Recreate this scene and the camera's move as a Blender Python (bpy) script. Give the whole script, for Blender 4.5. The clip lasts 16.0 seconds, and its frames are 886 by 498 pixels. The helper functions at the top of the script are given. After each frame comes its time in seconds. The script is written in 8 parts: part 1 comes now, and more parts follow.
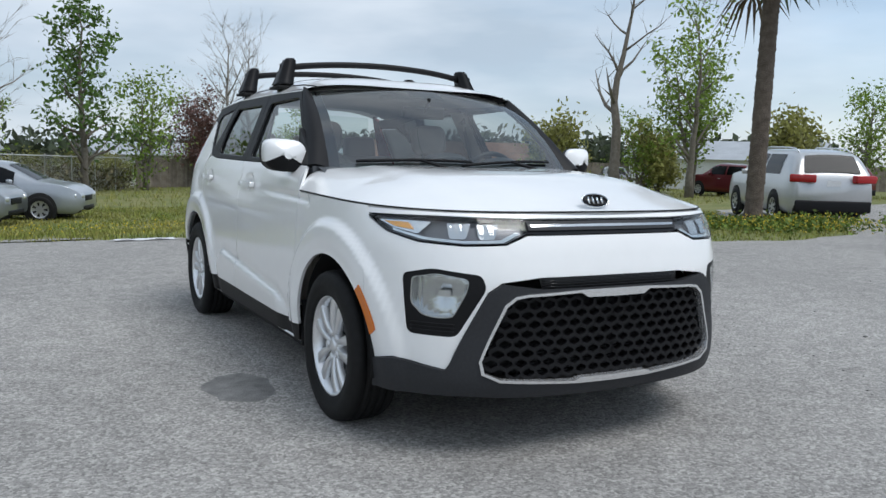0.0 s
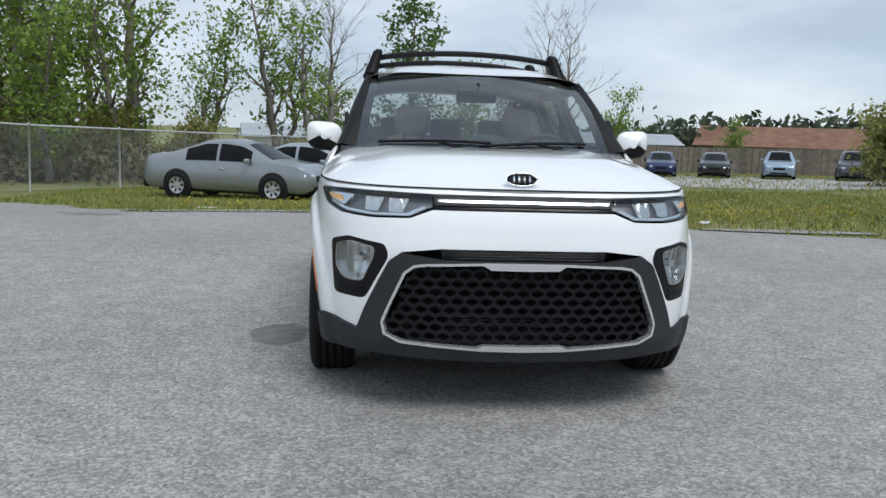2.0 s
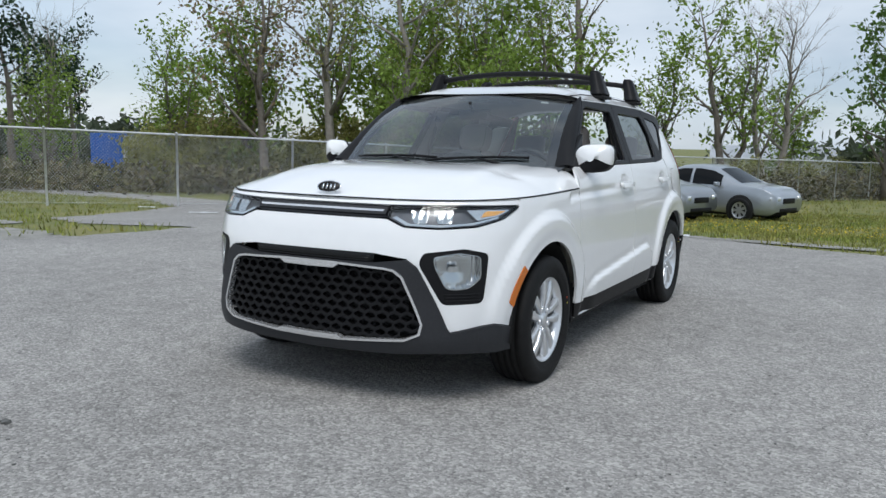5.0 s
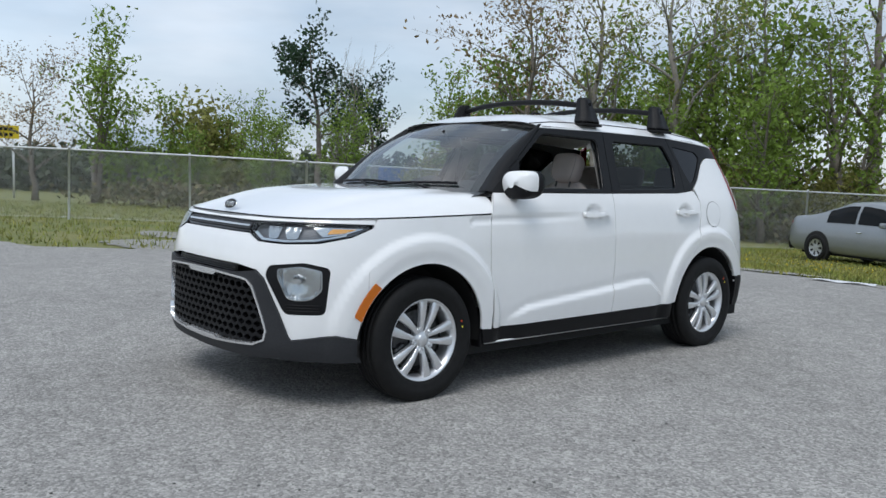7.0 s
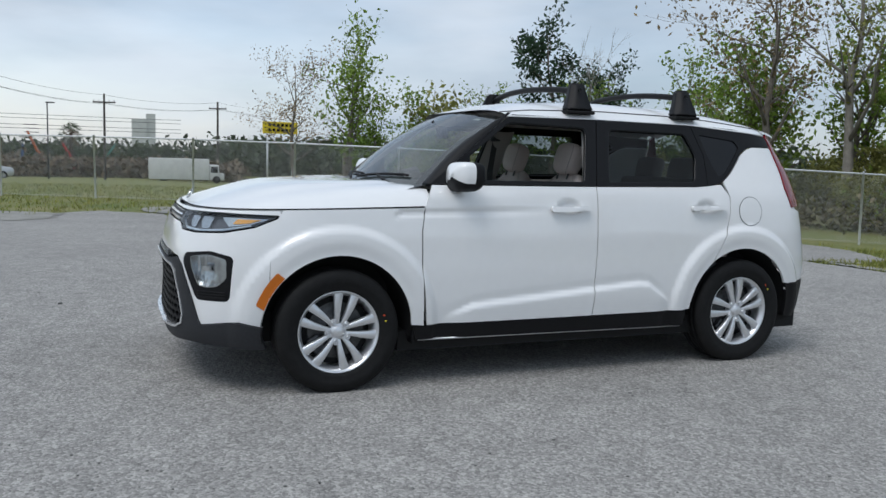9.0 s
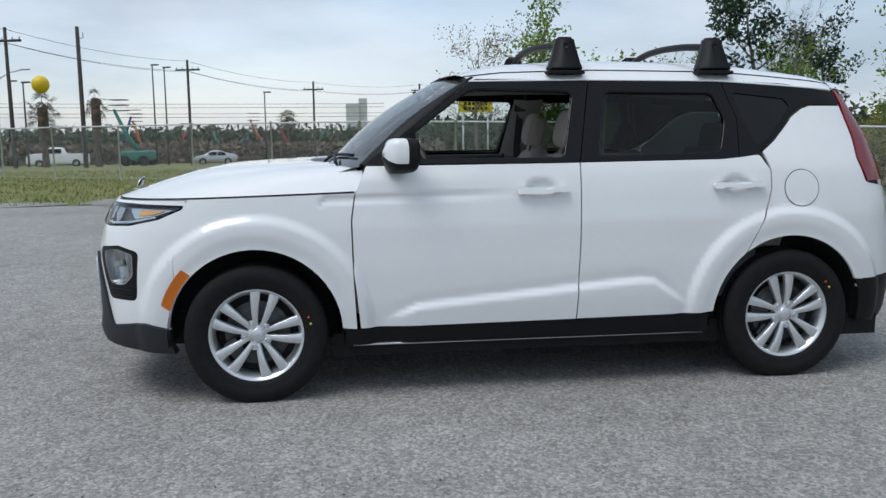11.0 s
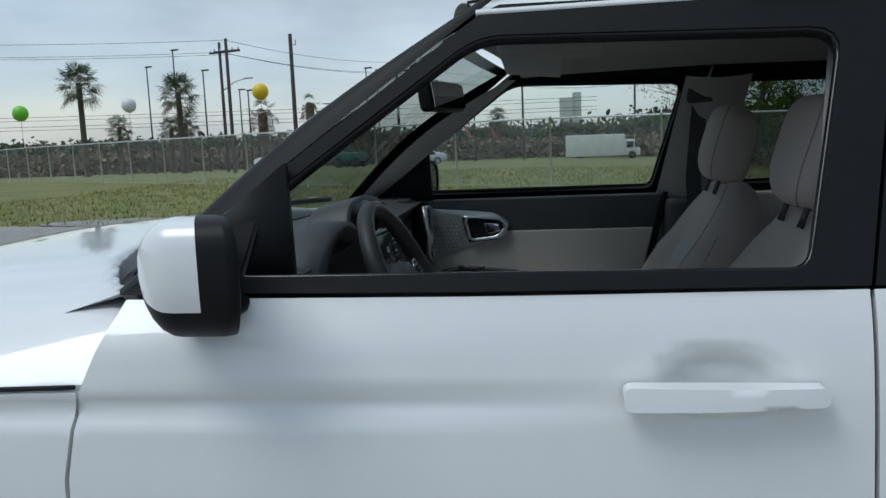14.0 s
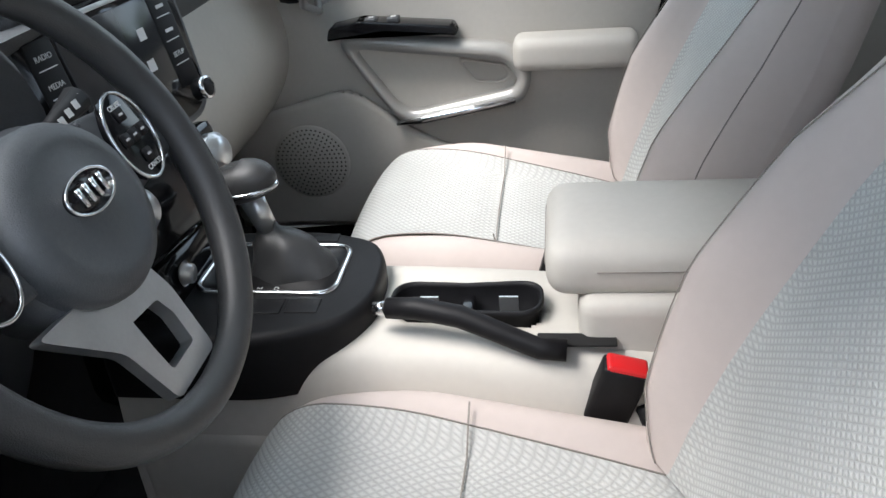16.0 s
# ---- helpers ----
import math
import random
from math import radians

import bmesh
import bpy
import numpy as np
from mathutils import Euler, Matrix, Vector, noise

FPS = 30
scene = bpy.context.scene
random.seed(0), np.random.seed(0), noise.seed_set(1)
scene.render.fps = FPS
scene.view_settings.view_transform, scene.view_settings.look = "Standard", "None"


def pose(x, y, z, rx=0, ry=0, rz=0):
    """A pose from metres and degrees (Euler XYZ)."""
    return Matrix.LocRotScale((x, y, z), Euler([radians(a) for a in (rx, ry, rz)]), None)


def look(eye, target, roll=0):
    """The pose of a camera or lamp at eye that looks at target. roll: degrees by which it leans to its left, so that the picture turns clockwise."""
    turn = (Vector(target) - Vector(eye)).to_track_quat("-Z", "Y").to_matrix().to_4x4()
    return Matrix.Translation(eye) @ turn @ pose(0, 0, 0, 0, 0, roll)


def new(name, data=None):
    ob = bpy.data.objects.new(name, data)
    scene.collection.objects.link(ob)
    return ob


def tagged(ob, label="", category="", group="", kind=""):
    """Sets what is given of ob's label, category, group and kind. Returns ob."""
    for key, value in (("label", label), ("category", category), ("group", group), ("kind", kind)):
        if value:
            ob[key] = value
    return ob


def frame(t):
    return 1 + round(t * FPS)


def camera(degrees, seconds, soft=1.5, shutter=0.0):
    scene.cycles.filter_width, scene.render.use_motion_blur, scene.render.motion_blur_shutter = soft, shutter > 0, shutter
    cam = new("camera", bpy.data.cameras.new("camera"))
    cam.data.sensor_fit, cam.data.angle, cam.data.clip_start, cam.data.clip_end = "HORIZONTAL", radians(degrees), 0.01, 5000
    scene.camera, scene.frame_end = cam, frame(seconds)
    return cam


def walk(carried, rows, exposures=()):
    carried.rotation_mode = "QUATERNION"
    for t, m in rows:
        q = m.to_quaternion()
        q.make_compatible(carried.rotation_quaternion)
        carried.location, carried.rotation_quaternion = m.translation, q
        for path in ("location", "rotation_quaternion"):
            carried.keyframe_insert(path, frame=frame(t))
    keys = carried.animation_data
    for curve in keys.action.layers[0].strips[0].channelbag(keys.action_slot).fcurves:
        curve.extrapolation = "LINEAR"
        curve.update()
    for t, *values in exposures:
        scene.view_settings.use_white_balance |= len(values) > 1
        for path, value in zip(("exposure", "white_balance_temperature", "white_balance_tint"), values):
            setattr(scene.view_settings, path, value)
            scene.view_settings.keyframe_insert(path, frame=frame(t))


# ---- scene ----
cam = camera(56.0, 16.0)
PATH = [
    (0, (-2.151, -4.643, 1.158), (-1.204, -2.896, 0.936), 1.5),
    (0.5, (-1.855, -4.852, 1.152), (-1.073, -3.026, 0.919), 1.8),
    (1, (-1.503, -5.045, 1.147), (-0.914, -3.151, 0.89), 2.1),
    (1.5, (-1.094, -5.241, 1.156), (-0.71, -3.297, 0.883), 1.9),
    (2, (-0.66, -5.415, 1.18), (-0.468, -3.443, 0.903), 1.8),
    (2.5, (-0.16, -5.536, 1.198), (-0.156, -3.554, 0.928), 2.0),
    (3, (0.332, -5.638, 1.216), (0.15, -3.664, 0.949), 1.9),
    (3.5, (0.845, -5.625, 1.227), (0.474, -3.678, 0.959), 1.6),
    (4, (1.385, -5.608, 1.238), (0.82, -3.709, 0.969), 1.4),
    (4.5, (1.888, -5.443, 1.232), (1.132, -3.611, 0.965), 1.3),
    (5, (2.396, -5.232, 1.211), (1.454, -3.486, 0.959), 1.1),
    (5.2, (2.586, -5.143, 1.219), (1.574, -3.436, 0.976), 1.2),
    (7.5, (4.52, -3.605, 1.165), (2.896, -2.448, 1.01), 1.6),
    (8, (4.802, -3.202, 1.128), (3.085, -2.185, 0.993), 1.4),
    (8.5, (5.005, -2.815, 1.218), (3.217, -1.936, 1.043), 1.7),
    (10.8, (4.846, -1.067, 1.269), (2.892, -0.747, 0.988), -0.3),
    (11, (4.702, -0.952, 1.253), (2.74, -0.685, 0.972), -0.5),
    (11.5, (4.319, -0.692, 1.246), (2.342, -0.553, 0.976), -1.1),
    (12, (3.907, -0.49, 1.248), (1.924, -0.467, 0.993), -1.4),
    (12.5, (3.42, -0.386, 1.267), (1.435, -0.461, 1.029), -1.8),
    (13, (2.919, -0.277, 1.291), (0.938, -0.433, 1.068), -2.2),
    (13.5, (2.4, -0.251, 1.319), (0.425, -0.457, 1.084), -2.3),
    (14, (1.938, -0.173, 1.317), (-0.027, -0.42, 1.037), -2.3),
    (14.5, (1.508, -0.204, 1.315), (-0.437, -0.432, 0.907), -1.7),
    (15, (1.206, -0.15, 1.32), (-0.682, -0.386, 0.706), -2.0),
    (15.5, (1.006, -0.058, 1.292), (-0.807, -0.344, 0.495), -3.9),
    (16, (0.929, -0.057, 1.266), (-0.801, -0.343, 0.303), -5.3),
]
walk(cam, [(t, look(eye, target, roll)) for t, eye, target, roll in PATH],
     exposures=[(0.0, 0.25, 6280, 10), (5.0, 0.24, 6280, 10), (7.5, 0.12, 6200, 10), (8.5, 0.0, 6200, 10), (11.5, 0.06, 6150, 10), (12.5, 0.08, 6150, 10), (13.0, -0.18, 6130, 9), (13.5, -0.36, 6100, 8), (14.0, -0.2, 6000, 6), (14.5, 0.5, 5950, 4), (15.0, 1.36, 5400, -2), (15.5, 2.2, 6550, 5), (16.0, 2.26, 6450, 13)])

# ---- sky and sun: bright, mostly overcast ----
world = bpy.data.worlds.new("sky")
scene.world = world
world.use_nodes = True
wt = world.node_tree
wt.nodes.clear()
w_out = wt.nodes.new("ShaderNodeOutputWorld")
w_bg = wt.nodes.new("ShaderNodeBackground")
w_sky = wt.nodes.new("ShaderNodeTexSky")
w_sky.sky_type = "NISHITA"
w_sky.sun_disc = False
w_sky.sun_elevation = radians(52)
w_sky.sun_rotation = radians(250)
w_gain = wt.nodes.new("ShaderNodeVectorMath")
w_gain.operation = "SCALE"
w_gain.inputs["Scale"].default_value = 0.13
w_co = wt.nodes.new("ShaderNodeTexCoord")
w_map = wt.nodes.new("ShaderNodeMapping")
w_map.inputs["Scale"].default_value = (1.0, 1.0, 3.6)
w_noise = wt.nodes.new("ShaderNodeTexNoise")
w_noise.inputs["Scale"].default_value = 1.7
w_noise.inputs["Detail"].default_value = 7
w_noise.inputs["Roughness"].default_value = 0.55
w_ramp = wt.nodes.new("ShaderNodeValToRGB")
w_ramp.color_ramp.elements[0].position = 0.30
w_ramp.color_ramp.elements[0].color = (0.45, 0.45, 0.45, 1)
w_ramp.color_ramp.elements[1].position = 0.62
w_ramp.color_ramp.elements[1].color = (1, 1, 1, 1)
w_noise2 = wt.nodes.new("ShaderNodeTexNoise")
w_noise2.inputs["Scale"].default_value = 2.6
w_noise2.inputs["Detail"].default_value = 5
w_cloud = wt.nodes.new("ShaderNodeValToRGB")
w_cloud.color_ramp.elements[0].position = 0.36
w_cloud.color_ramp.elements[0].color = (0.42, 0.505, 0.59, 1)
w_cloud.color_ramp.elements[1].position = 0.66
w_cloud.color_ramp.elements[1].color = (0.70, 0.755, 0.815, 1)
w_mix = wt.nodes.new("ShaderNodeMix")
w_mix.data_type = "RGBA"
for a, b in ((w_co.outputs["Generated"], w_map.inputs["Vector"]), (w_map.outputs[0], w_noise.inputs["Vector"]),
             (w_map.outputs[0], w_noise2.inputs["Vector"]), (w_noise.outputs[0], w_ramp.inputs[0]), (w_noise2.outputs[0], w_cloud.inputs[0]),
             (w_sky.outputs[0], w_gain.inputs[0]), (w_ramp.outputs[0], w_mix.inputs[0]), (w_gain.outputs[0], w_mix.inputs[6]),
             (w_cloud.outputs[0], w_mix.inputs[7]), (w_mix.outputs[2], w_bg.inputs[0]), (w_bg.outputs[0], w_out.inputs[0])):
    wt.links.new(a, b)
w_bg.inputs[1].default_value = 1.0
sun = new("sun", bpy.data.lights.new("sun", "SUN"))
sun.data.energy = 1.6
sun.data.angle = radians(32)
sun.data.color = (1.0, 0.975, 0.94)
sun.matrix_world = look((4, -7, 15), (0, 0, 0))

# ---- materials ----
MATS = {}


def material(name, colour, rough=0.5, metal=0.0, vary=0.0, scale=20.0, bump=0.0, bscale=200.0, coat=0.0, colour2=None, trans=0.0, ior=1.5, spec=0.5, emit=0.0, random_tint=0.0, dist=0.002):
    """A Principled material: colour varied by two noises (coarse and fine), fine relief, optional clear coat."""
    if name in MATS:
        return MATS[name]
    m = bpy.data.materials.new(name)
    m.use_nodes = True
    nt = m.node_tree
    p = nt.nodes["Principled BSDF"]
    c = (*colour, 1)
    p.inputs["Base Color"].default_value = c
    p.inputs["Roughness"].default_value = rough
    p.inputs["Metallic"].default_value = metal
    p.inputs["Coat Weight"].default_value = coat
    p.inputs["Coat Roughness"].default_value = 0.04
    p.inputs["Transmission Weight"].default_value = trans
    p.inputs["IOR"].default_value = ior
    p.inputs["Specular IOR Level"].default_value = spec
    if emit:
        p.inputs["Emission Color"].default_value = c
        p.inputs["Emission Strength"].default_value = emit
    co = nt.nodes.new("ShaderNodeTexCoord")
    if vary or colour2:
        n1 = nt.nodes.new("ShaderNodeTexNoise")
        n1.inputs["Scale"].default_value = scale
        n1.inputs["Detail"].default_value = 6
        n2 = nt.nodes.new("ShaderNodeTexNoise")
        n2.inputs["Scale"].default_value = scale * 9
        n2.inputs["Detail"].default_value = 3
        nt.links.new(co.outputs["Object"], n1.inputs["Vector"])
        nt.links.new(co.outputs["Object"], n2.inputs["Vector"])
        avg = nt.nodes.new("ShaderNodeMix")
        avg.inputs[0].default_value = 0.4
        nt.links.new(n1.outputs[0], avg.inputs[2])
        nt.links.new(n2.outputs[0], avg.inputs[3])
        ramp = nt.nodes.new("ShaderNodeValToRGB")
        ramp.color_ramp.elements[0].position = 0.36
        ramp.color_ramp.elements[1].position = 0.64
        lo = tuple(v * (1 - vary) for v in colour)
        hi = colour2 or tuple(min(1, v * (1 + vary)) for v in colour)
        ramp.color_ramp.elements[0].color = (*(lo if not colour2 else colour), 1)
        ramp.color_ramp.elements[1].color = (*hi, 1)
        nt.links.new(avg.outputs[0], ramp.inputs[0])
        last = ramp.outputs[0]
        if random_tint:
            info = nt.nodes.new("ShaderNodeNewGeometry")
            hsv = nt.nodes.new("ShaderNodeHueSaturation")
            mr = nt.nodes.new("ShaderNodeMapRange")
            mr.inputs[3].default_value = 1 - random_tint
            mr.inputs[4].default_value = 1 + random_tint
            nt.links.new(info.outputs["Random Per Island"], mr.inputs[0])
            nt.links.new(mr.outputs[0], hsv.inputs["Value"])
            nt.links.new(last, hsv.inputs["Color"])
            last = hsv.outputs[0]
        nt.links.new(last, p.inputs["Base Color"])
    if bump:
        n3 = nt.nodes.new("ShaderNodeTexNoise")
        n3.inputs["Scale"].default_value = bscale
        n3.inputs["Detail"].default_value = 4
        nt.links.new(co.outputs["Object"], n3.inputs["Vector"])
        b = nt.nodes.new("ShaderNodeBump")
        b.inputs["Strength"].default_value = bump
        b.inputs["Distance"].default_value = dist
        nt.links.new(n3.outputs[0], b.inputs["Height"])
        nt.links.new(b.outputs[0], p.inputs["Normal"])
    MATS[name] = m
    return m


def pane_material(name, tint, gloss=0.05, rough=0.0):
    """Thin window glass: clear with a tint, plus a mirror share by Fresnel."""
    m = bpy.data.materials.new(name)
    m.use_nodes = True
    nt = m.node_tree
    nt.nodes.clear()
    out = nt.nodes.new("ShaderNodeOutputMaterial")
    tr = nt.nodes.new("ShaderNodeBsdfTransparent")
    tr.inputs[0].default_value = (*tint, 1)
    gl = nt.nodes.new("ShaderNodeBsdfGlossy")
    gl.inputs["Roughness"].default_value = rough
    fr = nt.nodes.new("ShaderNodeLayerWeight")
    fr.inputs["Blend"].default_value = 0.5
    power = nt.nodes.new("ShaderNodeMath")
    power.operation = "POWER"
    power.inputs[1].default_value = 5.0
    share = nt.nodes.new("ShaderNodeMath")
    share.operation = "MULTIPLY_ADD"
    share.inputs[1].default_value = 1 - gloss
    share.inputs[2].default_value = gloss
    mix = nt.nodes.new("ShaderNodeMixShader")
    nt.links.new(fr.outputs["Facing"], power.inputs[0])
    nt.links.new(power.outputs[0], share.inputs[0])
    nt.links.new(share.outputs[0], mix.inputs[0])
    nt.links.new(tr.outputs[0], mix.inputs[1])
    nt.links.new(gl.outputs[0], mix.inputs[2])
    nt.links.new(mix.outputs[0], out.inputs[0])
    MATS[name] = m
    return m


WHITE = material("white_paint", (0.85, 0.85, 0.84), 0.30, coat=1.0, vary=0.015, scale=2.0)
BLACK_TRIM = material("black_trim", (0.008, 0.008, 0.009), 0.5, spec=0.2, vary=0.15, scale=60, bump=0.08, bscale=900)
BLACK_GLOSS = material("gloss_black", (0.006, 0.006, 0.007), 0.12, spec=0.35)
GREY_CLAD = material("charcoal_plastic", (0.027, 0.028, 0.031), 0.55, spec=0.3, vary=0.12, scale=90, bump=0.15, bscale=1200)
CHROME = material("satin_chrome", (0.72, 0.73, 0.74), 0.16, metal=1.0)
BRIGHT = material("reflector", (0.58, 0.59, 0.60), 0.14, metal=1.0, bump=0.5, bscale=110)
# Near-black for dark parts and for shade painted into openings.
DARK = material("black_parts_and_shade", (0.004, 0.004, 0.004), 0.8)
RUBBER = material("tyre_rubber", (0.009, 0.009, 0.009), 0.72, spec=0.25, vary=0.25, scale=30, bump=0.2, bscale=400)
ALLOY = material("silver_alloy", (0.74, 0.75, 0.76), 0.30, metal=0.75, vary=0.05, scale=40)
STEEL = material("dull_steel", (0.10, 0.10, 0.10), 0.5, metal=0.8, vary=0.3, scale=40)
AMBER = material("amber_plastic", (0.62, 0.16, 0.01), 0.25)
AMBER_PALE = material("amber_bulb", (0.85, 0.42, 0.12), 0.2)
RED_LENS = material("red_lens", (0.20, 0.004, 0.008), 0.08, coat=0.5)
GLASS = pane_material("window_glass", (0.84, 0.90, 0.88))
GLASS_DARK = pane_material("tinted_glass", (0.24, 0.27, 0.27), 0.03)
SCREEN_GLASS = pane_material("laminated_screen_glass", (0.54, 0.60, 0.59), 0.18)
CAR_GLASS = material("dark_car_glass", (0.006, 0.007, 0.008), 0.08, spec=0.15)
LENS = pane_material("lamp_lens", (0.93, 0.95, 0.95))
MIRROR = material("mirror_glass", (0.9, 0.9, 0.9), 0.02, metal=1.0)
GALV = material("galvanised_steel", (0.60, 0.61, 0.62), 0.5, metal=0.3, vary=0.2, scale=12)


def mesh_from(name, verts, faces, mat, smooth=True, normals=None):
    me = bpy.data.meshes.new(name)
    me.from_pydata([tuple(v) for v in verts], [], faces)
    me.validate()
    if mat:
        me.materials.append(mat)
    me.polygons.foreach_set("use_smooth", [smooth] * len(me.polygons))
    me.update()
    if normals and len(normals) == len(me.vertices):
        me.normals_split_custom_set_from_vertices(normals)
    return me


def part(name, geo, mat, parent=None, label="", smooth=True):
    """One mesh object, from a bmesh or from (verts, faces), under a thing or a part."""
    if isinstance(geo, bmesh.types.BMesh):
        me = bpy.data.meshes.new(name)
        geo.to_mesh(me)
        geo.free()
        me.materials.append(mat)
        me.polygons.foreach_set("use_smooth", [smooth] * len(me.polygons))
    elif isinstance(geo, bpy.types.Mesh):
        me = geo
    else:
        me = mesh_from(name, geo[0], geo[1], mat, smooth, geo[2] if len(geo) > 2 else None)
    ob = new(name, me)
    if parent:
        ob.parent = parent
    if label:
        tagged(ob, label)
    return ob


def empty(name, m=None, **tags):
    ob = new(name)
    if m is not None:
        ob.matrix_world = m
    tagged(ob, **tags)
    return ob


def joined(*geos):
    vs, fs, ns = [], [], []
    for v, f, *n in geos:
        o = len(vs)
        vs += [tuple(p) for p in v]
        fs += [tuple(i + o for i in q) for q in f]
        ns += n[0] if n else []
    return (vs, fs, ns) if len(ns) == len(vs) else (vs, fs)


def moved(geo, m):
    return [tuple(m @ Vector(p)) for p in geo[0]], geo[1]


def box(x0, x1, y0, y1, z0, z1, bevel=0.0, seg=2):
    bm = bmesh.new()
    bmesh.ops.create_cube(bm, size=1)
    bmesh.ops.scale(bm, vec=(x1 - x0, y1 - y0, z1 - z0), verts=bm.verts)
    bmesh.ops.translate(bm, vec=((x0 + x1) / 2, (y0 + y1) / 2, (z0 + z1) / 2), verts=bm.verts)
    if bevel:
        bmesh.ops.bevel(bm, geom=bm.edges[:], offset=bevel, segments=seg, affect="EDGES", profile=0.6)
    return geo_of(bm)


def geo_of(bm):
    bm.verts.index_update()
    v = [tuple(p.co) for p in bm.verts]
    f = [tuple(p.index for p in q.verts) for q in bm.faces]
    bm.free()
    return v, f


def tube(points, radius, n=8, closed=False):
    """A round bar along points; radius may be a list."""
    pts = [Vector(p) for p in points]
    vs, fs = [], []
    k = len(pts)
    ref = None
    for i, p in enumerate(pts):
        a = pts[i - 1] if (i > 0 or closed) else p
        b = pts[(i + 1) % k] if (i < k - 1 or closed) else p
        d = (b - a).normalized()
        if ref is None:
            ref = d.orthogonal().normalized()
        ref = (ref - d * ref.dot(d)).normalized()
        o = d.cross(ref)
        r = radius[i] if isinstance(radius, (list, tuple)) else radius
        for j in range(n):
            t = 2 * math.pi * j / n
            vs.append(tuple(p + (ref * math.cos(t) + o * math.sin(t)) * r))
    for i in range(k if closed else k - 1):
        for j in range(n):
            a, b = i * n + j, i * n + (j + 1) % n
            c, d = ((i + 1) % k) * n + (j + 1) % n, ((i + 1) % k) * n + j
            fs.append((a, b, c, d))
    if not closed:
        fs.append(tuple(reversed(range(n))))
        fs.append(tuple(range((k - 1) * n, k * n)))
    return vs, fs


def lathe(profile, n=48, axis="x"):
    """Turn (radius, along) pairs round an axis."""
    vs, fs = [], []
    for r, a in profile:
        for j in range(n):
            t = 2 * math.pi * j / n
            c, s = r * math.cos(t), r * math.sin(t)
            vs.append((a, c, s) if axis == "x" else ((c, s, a) if axis == "z" else (c, a, s)))
    for i in range(len(profile) - 1):
        for j in range(n):
            q = (i * n + j, i * n + (j + 1) % n, (i + 1) * n + (j + 1) % n, (i + 1) * n + j)
            fs.append(q if axis != "y" else q[::-1])
    return vs, fs


def prism(outline, z0, z1, m=None, bevel=0.0):
    """A flat outline (x, y) raised from z0 to z1."""
    bm = bmesh.new()
    f = bm.faces.new([bm.verts.new((x, y, z0)) for x, y in outline])
    r = bmesh.ops.extrude_face_region(bm, geom=[f])
    bmesh.ops.translate(bm, vec=(0, 0, z1 - z0), verts=[v for v in r["geom"] if isinstance(v, bmesh.types.BMVert)])
    bmesh.ops.recalc_face_normals(bm, faces=bm.faces[:])
    if bevel:
        bmesh.ops.bevel(bm, geom=bm.edges[:], offset=bevel, segments=2, affect="EDGES", profile=0.6)
    g = geo_of(bm)
    return moved(g, m) if m is not None else g


def grid_surface(fn, nu, nv):
    vs = [tuple(fn(i / nu, j / nv)) for j in range(nv + 1) for i in range(nu + 1)]
    fs = [(j * (nu + 1) + i, j * (nu + 1) + i + 1, (j + 1) * (nu + 1) + i + 1, (j + 1) * (nu + 1) + i) for j in range(nv) for i in range(nu)]
    return vs, fs


def smoothstep(a, b, x):
    t = np.clip((np.asarray(x, float) - a) / (b - a), 0, 1)
    return t * t * (3 - 2 * t)

from mathutils.geometry import delaunay_2d_cdt


# ---- the white compact car: one outer surface, panels cut from it ----
# s runs round the plan outline: front middle, corner, side (there s = y), rear corner, rear middle.
def blur_table(table, z, r=0.03):
    zs, vs = zip(*table)
    z = np.asarray(z, float)
    return sum(np.interp(z + d, zs, vs) for d in np.linspace(-r, r, 7)) / 7


WIDE = [(0.15, 0.84), (0.3, 0.872), (0.45, 0.892), (0.62, 0.898), (0.82, 0.893), (0.95, 0.878), (1.04, 0.862), (1.09, 0.845), (1.5, 0.658), (1.56, 0.62)]
NOSE = [(0.15, -2.02), (0.24, -2.085), (0.31, -2.112), (0.5, -2.10), (0.66, -2.105), (0.72, -2.10), (0.82, -2.075), (0.9, -2.04), (0.96, -1.99), (1.02, -1.92)]
TAIL = [(0.15, 1.94), (0.3, 2.03), (0.6, 2.05), (0.9, 2.0), (1.2, 1.92), (1.52, 1.76)]


def corner_table(length, wide, power):
    th = np.linspace(0, math.pi / 2, 1500)
    th = math.pi / 2 * smoothstep(0, 1, th / (math.pi / 2))
    a, b = np.cos(th) ** (2 / power), np.sin(th) ** (2 / power)
    q = np.concatenate([[0], np.cumsum(np.hypot(np.diff(a * wide), np.diff(b * length)))])
    return a, b, q


FA, FB, FQ = corner_table(1.08, 0.89, 3.6)
RA, RB, RQ = corner_table(1.03, 0.89, 5.0)
FRONT_MID, REAR_MID = -1.0 - FQ[-1], 1.0 + RQ[-1]
ARCH_R, AXLE = 0.395, 1.30


